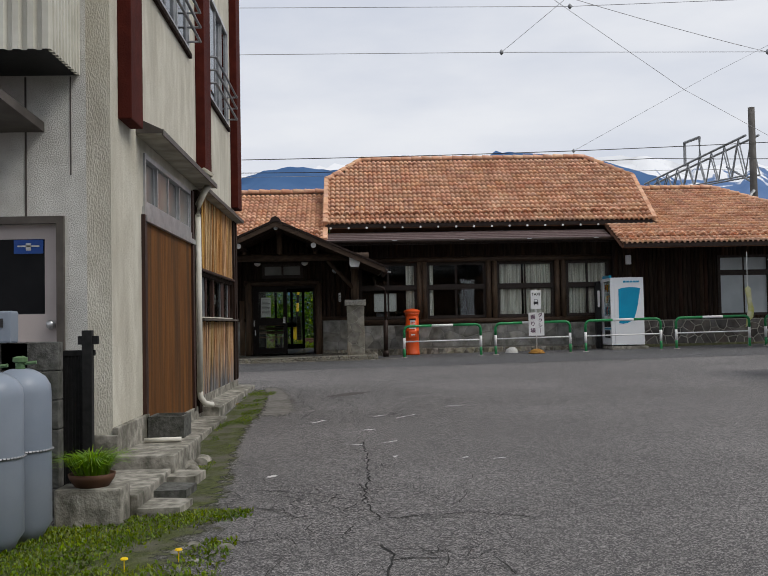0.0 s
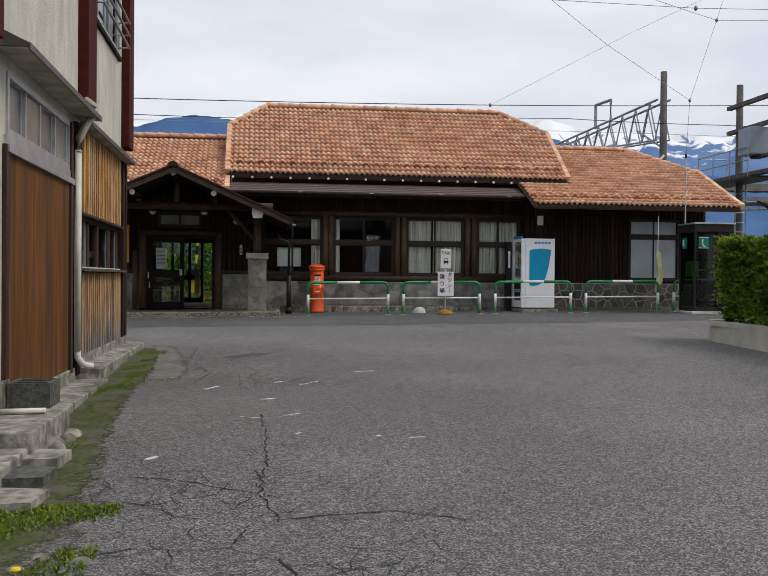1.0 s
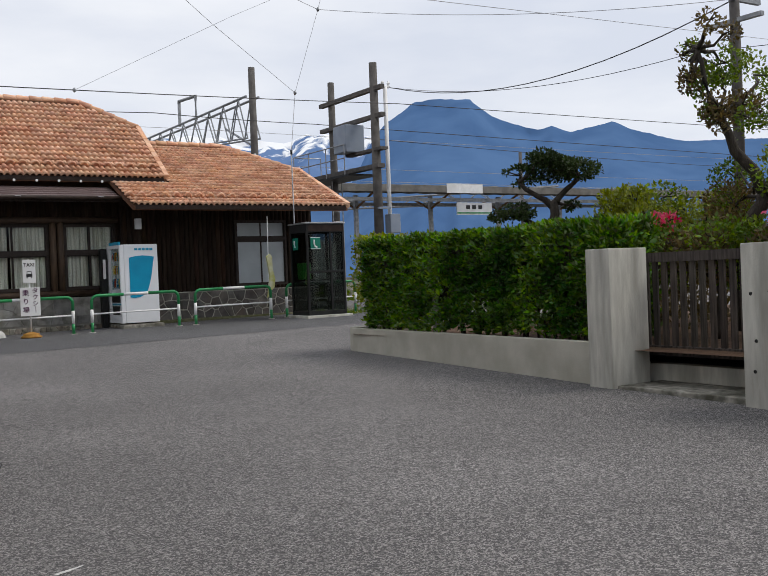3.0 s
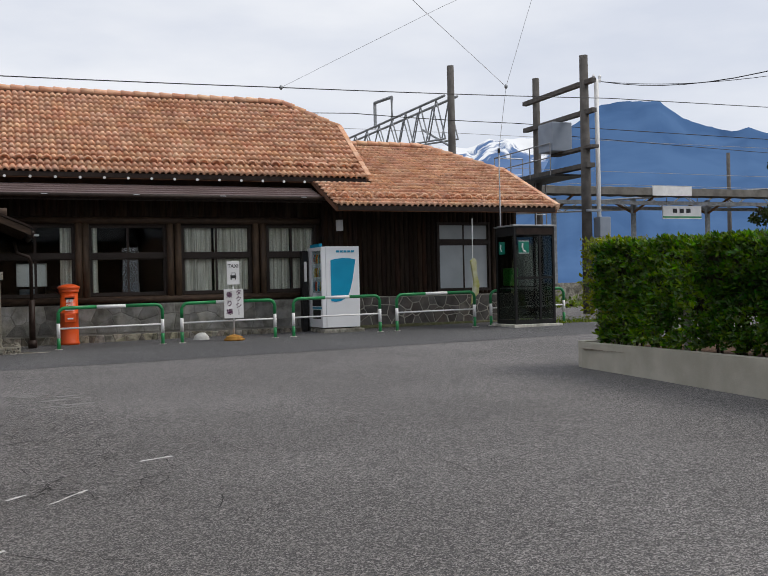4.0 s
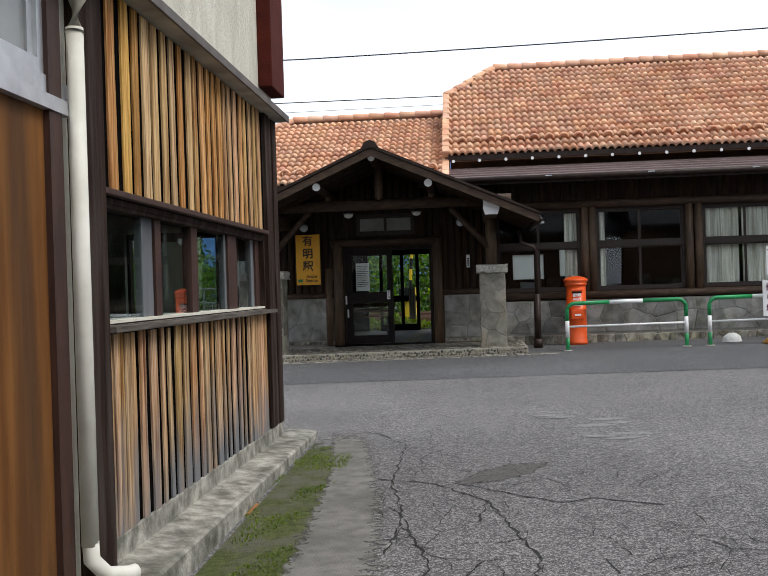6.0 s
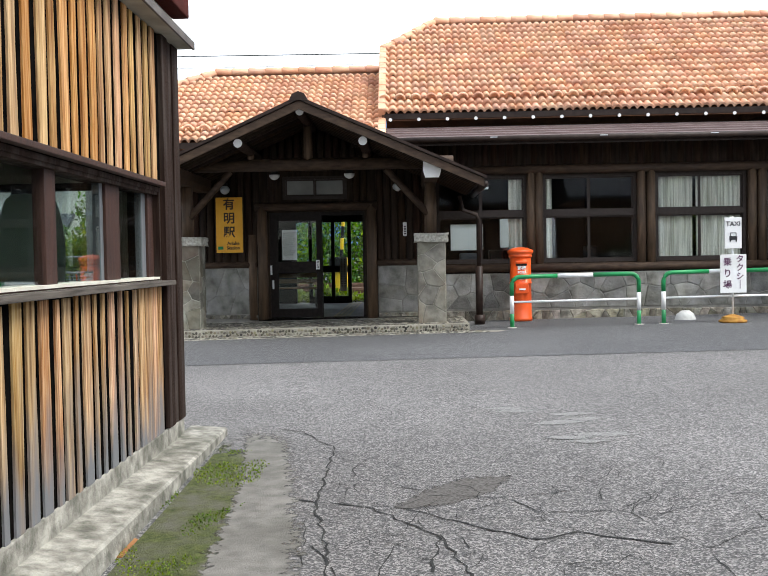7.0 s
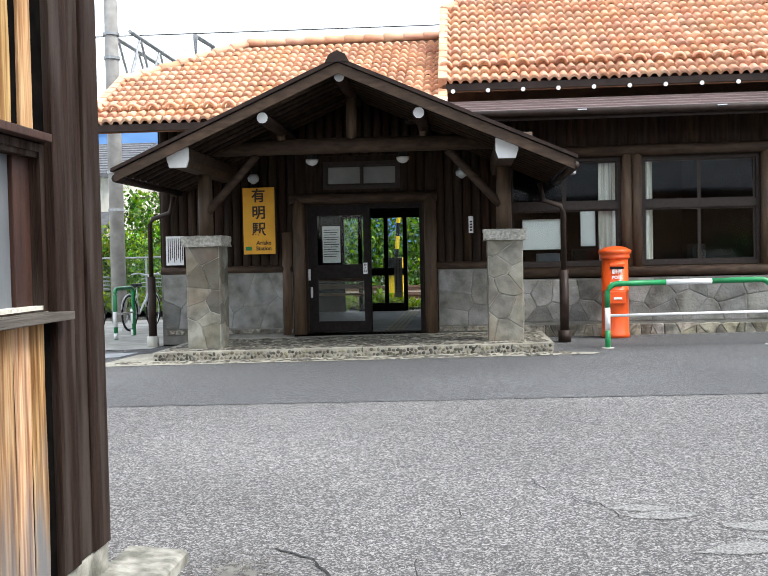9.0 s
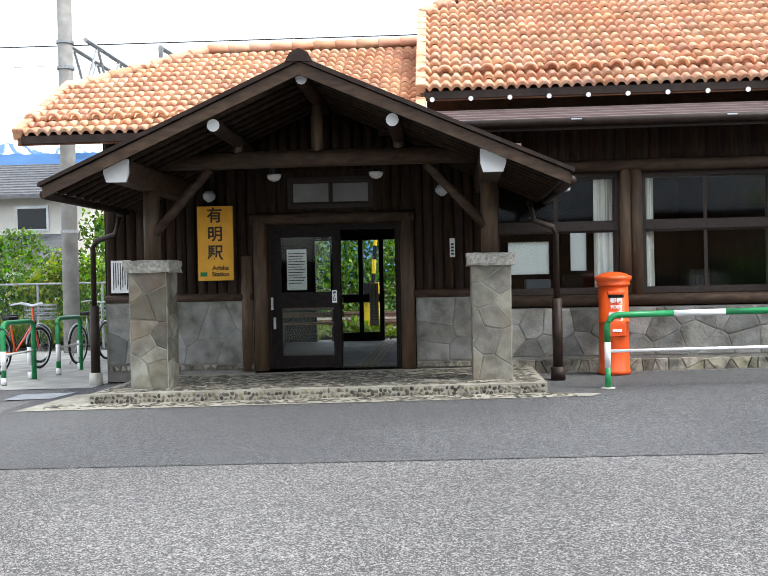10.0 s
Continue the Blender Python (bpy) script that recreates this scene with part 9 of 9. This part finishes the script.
bush_row("track_side_bushes", -24, -7.6, 34.4, 36.5, 0.4, 2.9, M_HEDGE, 80000, 0.065, "dense green bushes behind the fence", 21)
bush_row("track_side_bushes", -12.5, -7.0, 45.5, 49.5, 0.5, 4.6, M_HEDGE, 22000, 0.11, "green garden trees beyond the tracks", 22)
bush_row("track_side_bushes", -7.0, 8.0, 46.0, 50.0, 0.4, 6.0, M_HEDGE, 90000, 0.1, "green trees beyond the tracks", 23)
bush_row("autumn_bush", -9.6, -8.2, 34.3, 35.6, 0.4, 2.6, M_LEAFYELLOW, 2600, 0.08, "yellow-green bush behind the fence", 24)
bush_row("tall_grass", -12, 0.0, 33.5, 34.3, 0.4, 0.85, M_GRASS, 9000, 0.09, "tall grass along the fence", 25)
bush_row("garden_shrubs", 8.3, 10.2, 3.0, 9.0, 0.5, 2.3, M_LEAFDARK, 16000, 0.06, "dark garden shrubs behind the fence", 27)
bush_row("garden_shrubs", 9.6, 13.5, 12.4, 15.8, 0.5, 2.1, M_LEAFBROWN, 9000, 0.06, "mixed garden shrubs", 28)
bush_row("far_hedge", 14.0, 40, 33.0, 35.0, 0.4, 1.5, M_LEAF, 14000, 0.09, "low green scrub by the tracks", 26)
gl = thing("lawn_strip", (12.7, 26.5, 0.45), "thin lawn beside the station", "grass", kind="stuff")
g9 = np.random.default_rng(41)
p = np.stack([g9.uniform(12.2, 14.5, 5000), g9.uniform(24.3, 29, 5000), np.full(5000, 0.45)], 1)
link_cloud("blades", leaves(p, 0.03, g9, 3.0, 2.2), M_GRASS, gl)

# weeds by the corner of the left building
wd = thing("weeds", (-1.3, 6.0, -0.07), "fresh green weeds with dandelions on the dirt", "weeds", kind="stuff")
p = []
while len(p) < 26000:
    x, y = g9.uniform(-2.3, -0.45), g9.uniform(4.2, 7.2)
    k = noise.noise(Vector((x * 1.6, y * 1.6, 3.0)))
    if k * 0.8 + 0.6 * (-0.75 - x) + g9.uniform(-0.25, 0.25) > -0.02 and not (x < -1.25 and 6.85 < y):
        p.append((x, y, ground_z(x, y)))
link_cloud("leaves", leaves(np.array(p), 0.015, g9, 1.0, 2.0), M_GRASS, wd)
p = []
while len(p) < 5000:
    x, y = g9.uniform(-1.45, -1.0), g9.uniform(7.4, 16.6)
    if noise.noise(Vector((x * 4.0, y * 1.6, 9.0))) > 0.08:
        p.append((x, y, ground_z(x, y) + 0.005))
link_cloud("moss_tufts", leaves(np.array(p), 0.009, g9, 0.8, 1.6), M_GRASS, wd)
for x, y in ((-0.98, 5.75), (-0.72, 5.9), (-1.5, 5.4), (-0.85, 4.9)):
    simple("dandelion", lambda b: (lathe(b, (x, y, ground_z(x, y) + 0.06), [(0.005, 0), (0.022, 0.008), (0.018, 0.016)], 10), tube(b, [(x, y, ground_z(x, y)), (x, y, ground_z(x, y) + 0.06)], 0.003, 5)), M_YELLOWFLOWER, wd)
rngz = random.Random(15)
for k in range(16):
    x, y, r = rngz.uniform(-1.1, -0.4), rngz.uniform(4.6, 6.4), rngz.uniform(0.012, 0.05)
    bm = bm_new()
    pebble_bm(bm, (x, y, ground_z(x, y)), r * 1.3, r, r * 0.6, rngz)
    solid("loose_stone", bm, M_OLDCONC, "small loose grey stone", "stone", smooth=True)

# ---- mountains ----


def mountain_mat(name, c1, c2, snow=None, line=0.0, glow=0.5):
    """Distant forest slopes, the haze put in as blue colour and a glow; snow lies in the upper gullies."""
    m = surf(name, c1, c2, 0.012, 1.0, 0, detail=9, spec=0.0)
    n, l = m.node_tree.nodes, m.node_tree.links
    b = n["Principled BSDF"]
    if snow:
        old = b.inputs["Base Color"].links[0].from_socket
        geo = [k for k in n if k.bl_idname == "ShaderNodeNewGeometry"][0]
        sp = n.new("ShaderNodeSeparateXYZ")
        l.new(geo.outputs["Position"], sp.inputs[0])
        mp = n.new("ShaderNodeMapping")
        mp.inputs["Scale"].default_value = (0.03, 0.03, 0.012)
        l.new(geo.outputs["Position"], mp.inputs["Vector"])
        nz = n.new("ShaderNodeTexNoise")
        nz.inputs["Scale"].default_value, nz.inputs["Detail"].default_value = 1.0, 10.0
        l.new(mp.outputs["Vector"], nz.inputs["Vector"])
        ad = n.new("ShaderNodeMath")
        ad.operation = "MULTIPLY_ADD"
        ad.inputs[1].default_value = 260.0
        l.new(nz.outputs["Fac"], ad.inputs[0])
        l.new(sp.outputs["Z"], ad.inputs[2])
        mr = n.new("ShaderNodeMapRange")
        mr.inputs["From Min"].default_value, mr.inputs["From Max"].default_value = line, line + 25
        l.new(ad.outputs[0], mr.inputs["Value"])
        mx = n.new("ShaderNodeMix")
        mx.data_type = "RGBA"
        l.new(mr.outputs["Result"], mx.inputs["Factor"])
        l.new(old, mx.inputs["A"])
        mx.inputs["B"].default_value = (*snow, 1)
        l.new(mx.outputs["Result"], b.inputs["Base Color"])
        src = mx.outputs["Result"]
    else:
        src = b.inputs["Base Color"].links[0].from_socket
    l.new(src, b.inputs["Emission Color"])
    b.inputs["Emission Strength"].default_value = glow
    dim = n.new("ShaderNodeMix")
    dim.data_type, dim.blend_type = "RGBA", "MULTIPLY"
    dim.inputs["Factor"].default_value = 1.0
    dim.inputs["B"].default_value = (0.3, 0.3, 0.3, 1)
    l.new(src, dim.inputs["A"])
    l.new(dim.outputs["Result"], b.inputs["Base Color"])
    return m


def ridge(name, profile, dist, deep, mat, label, seed, rough):
    """A mountain range: crest heights in degrees by bearing, with spurs running down towards the valley."""
    az = np.array([p[0] for p in profile], float)
    el = np.array([p[1] for p in profile], float)
    n, m = 260, 26
    bm = bm_new()
    rows = []
    for j in range(m + 1):
        f = j / m
        row = []
        for i in range(n + 1):
            a = az[0] + (az[-1] - az[0]) * i / n
            e = float(np.interp(a, az, el))
            top = math.tan(radians(e)) * dist
            r = dist - deep * f
            spur = noise.fractal(Vector((a * 0.35, f * 1.4, seed)), 1.0, 2.0, 5)
            z = top * (1 - f) ** 1.15 * (1 + rough * 1.6 * spur * math.sin(math.pi * min(f * 1.2, 1.0))) + (noise.fractal(Vector((a * 1.9, seed, 0)), 1.0, 2.0, 5) * rough * top * 0.10 if j == 0 else 0)
            rr_ = r + spur * deep * min(0.25, rough) * (f > 0)
            row.append(bm.verts.new((rr_ * math.sin(radians(a)), rr_ * math.cos(radians(a)), z)))
        rows.append(row)
    for u, v in zip(rows, rows[1:]):
        for i in range(n):
            bm.faces.new((u[i], v[i], v[i + 1], u[i + 1]))
    return solid(name, bm, mat, label, "mountain", "structure", smooth=True)


# air haze is painted in: blue slopes that glow instead of being lit
MT_BLUE = mountain_mat("haze_tinted_slope", (0.065, 0.135, 0.285), (0.09, 0.175, 0.345), glow=0.72)
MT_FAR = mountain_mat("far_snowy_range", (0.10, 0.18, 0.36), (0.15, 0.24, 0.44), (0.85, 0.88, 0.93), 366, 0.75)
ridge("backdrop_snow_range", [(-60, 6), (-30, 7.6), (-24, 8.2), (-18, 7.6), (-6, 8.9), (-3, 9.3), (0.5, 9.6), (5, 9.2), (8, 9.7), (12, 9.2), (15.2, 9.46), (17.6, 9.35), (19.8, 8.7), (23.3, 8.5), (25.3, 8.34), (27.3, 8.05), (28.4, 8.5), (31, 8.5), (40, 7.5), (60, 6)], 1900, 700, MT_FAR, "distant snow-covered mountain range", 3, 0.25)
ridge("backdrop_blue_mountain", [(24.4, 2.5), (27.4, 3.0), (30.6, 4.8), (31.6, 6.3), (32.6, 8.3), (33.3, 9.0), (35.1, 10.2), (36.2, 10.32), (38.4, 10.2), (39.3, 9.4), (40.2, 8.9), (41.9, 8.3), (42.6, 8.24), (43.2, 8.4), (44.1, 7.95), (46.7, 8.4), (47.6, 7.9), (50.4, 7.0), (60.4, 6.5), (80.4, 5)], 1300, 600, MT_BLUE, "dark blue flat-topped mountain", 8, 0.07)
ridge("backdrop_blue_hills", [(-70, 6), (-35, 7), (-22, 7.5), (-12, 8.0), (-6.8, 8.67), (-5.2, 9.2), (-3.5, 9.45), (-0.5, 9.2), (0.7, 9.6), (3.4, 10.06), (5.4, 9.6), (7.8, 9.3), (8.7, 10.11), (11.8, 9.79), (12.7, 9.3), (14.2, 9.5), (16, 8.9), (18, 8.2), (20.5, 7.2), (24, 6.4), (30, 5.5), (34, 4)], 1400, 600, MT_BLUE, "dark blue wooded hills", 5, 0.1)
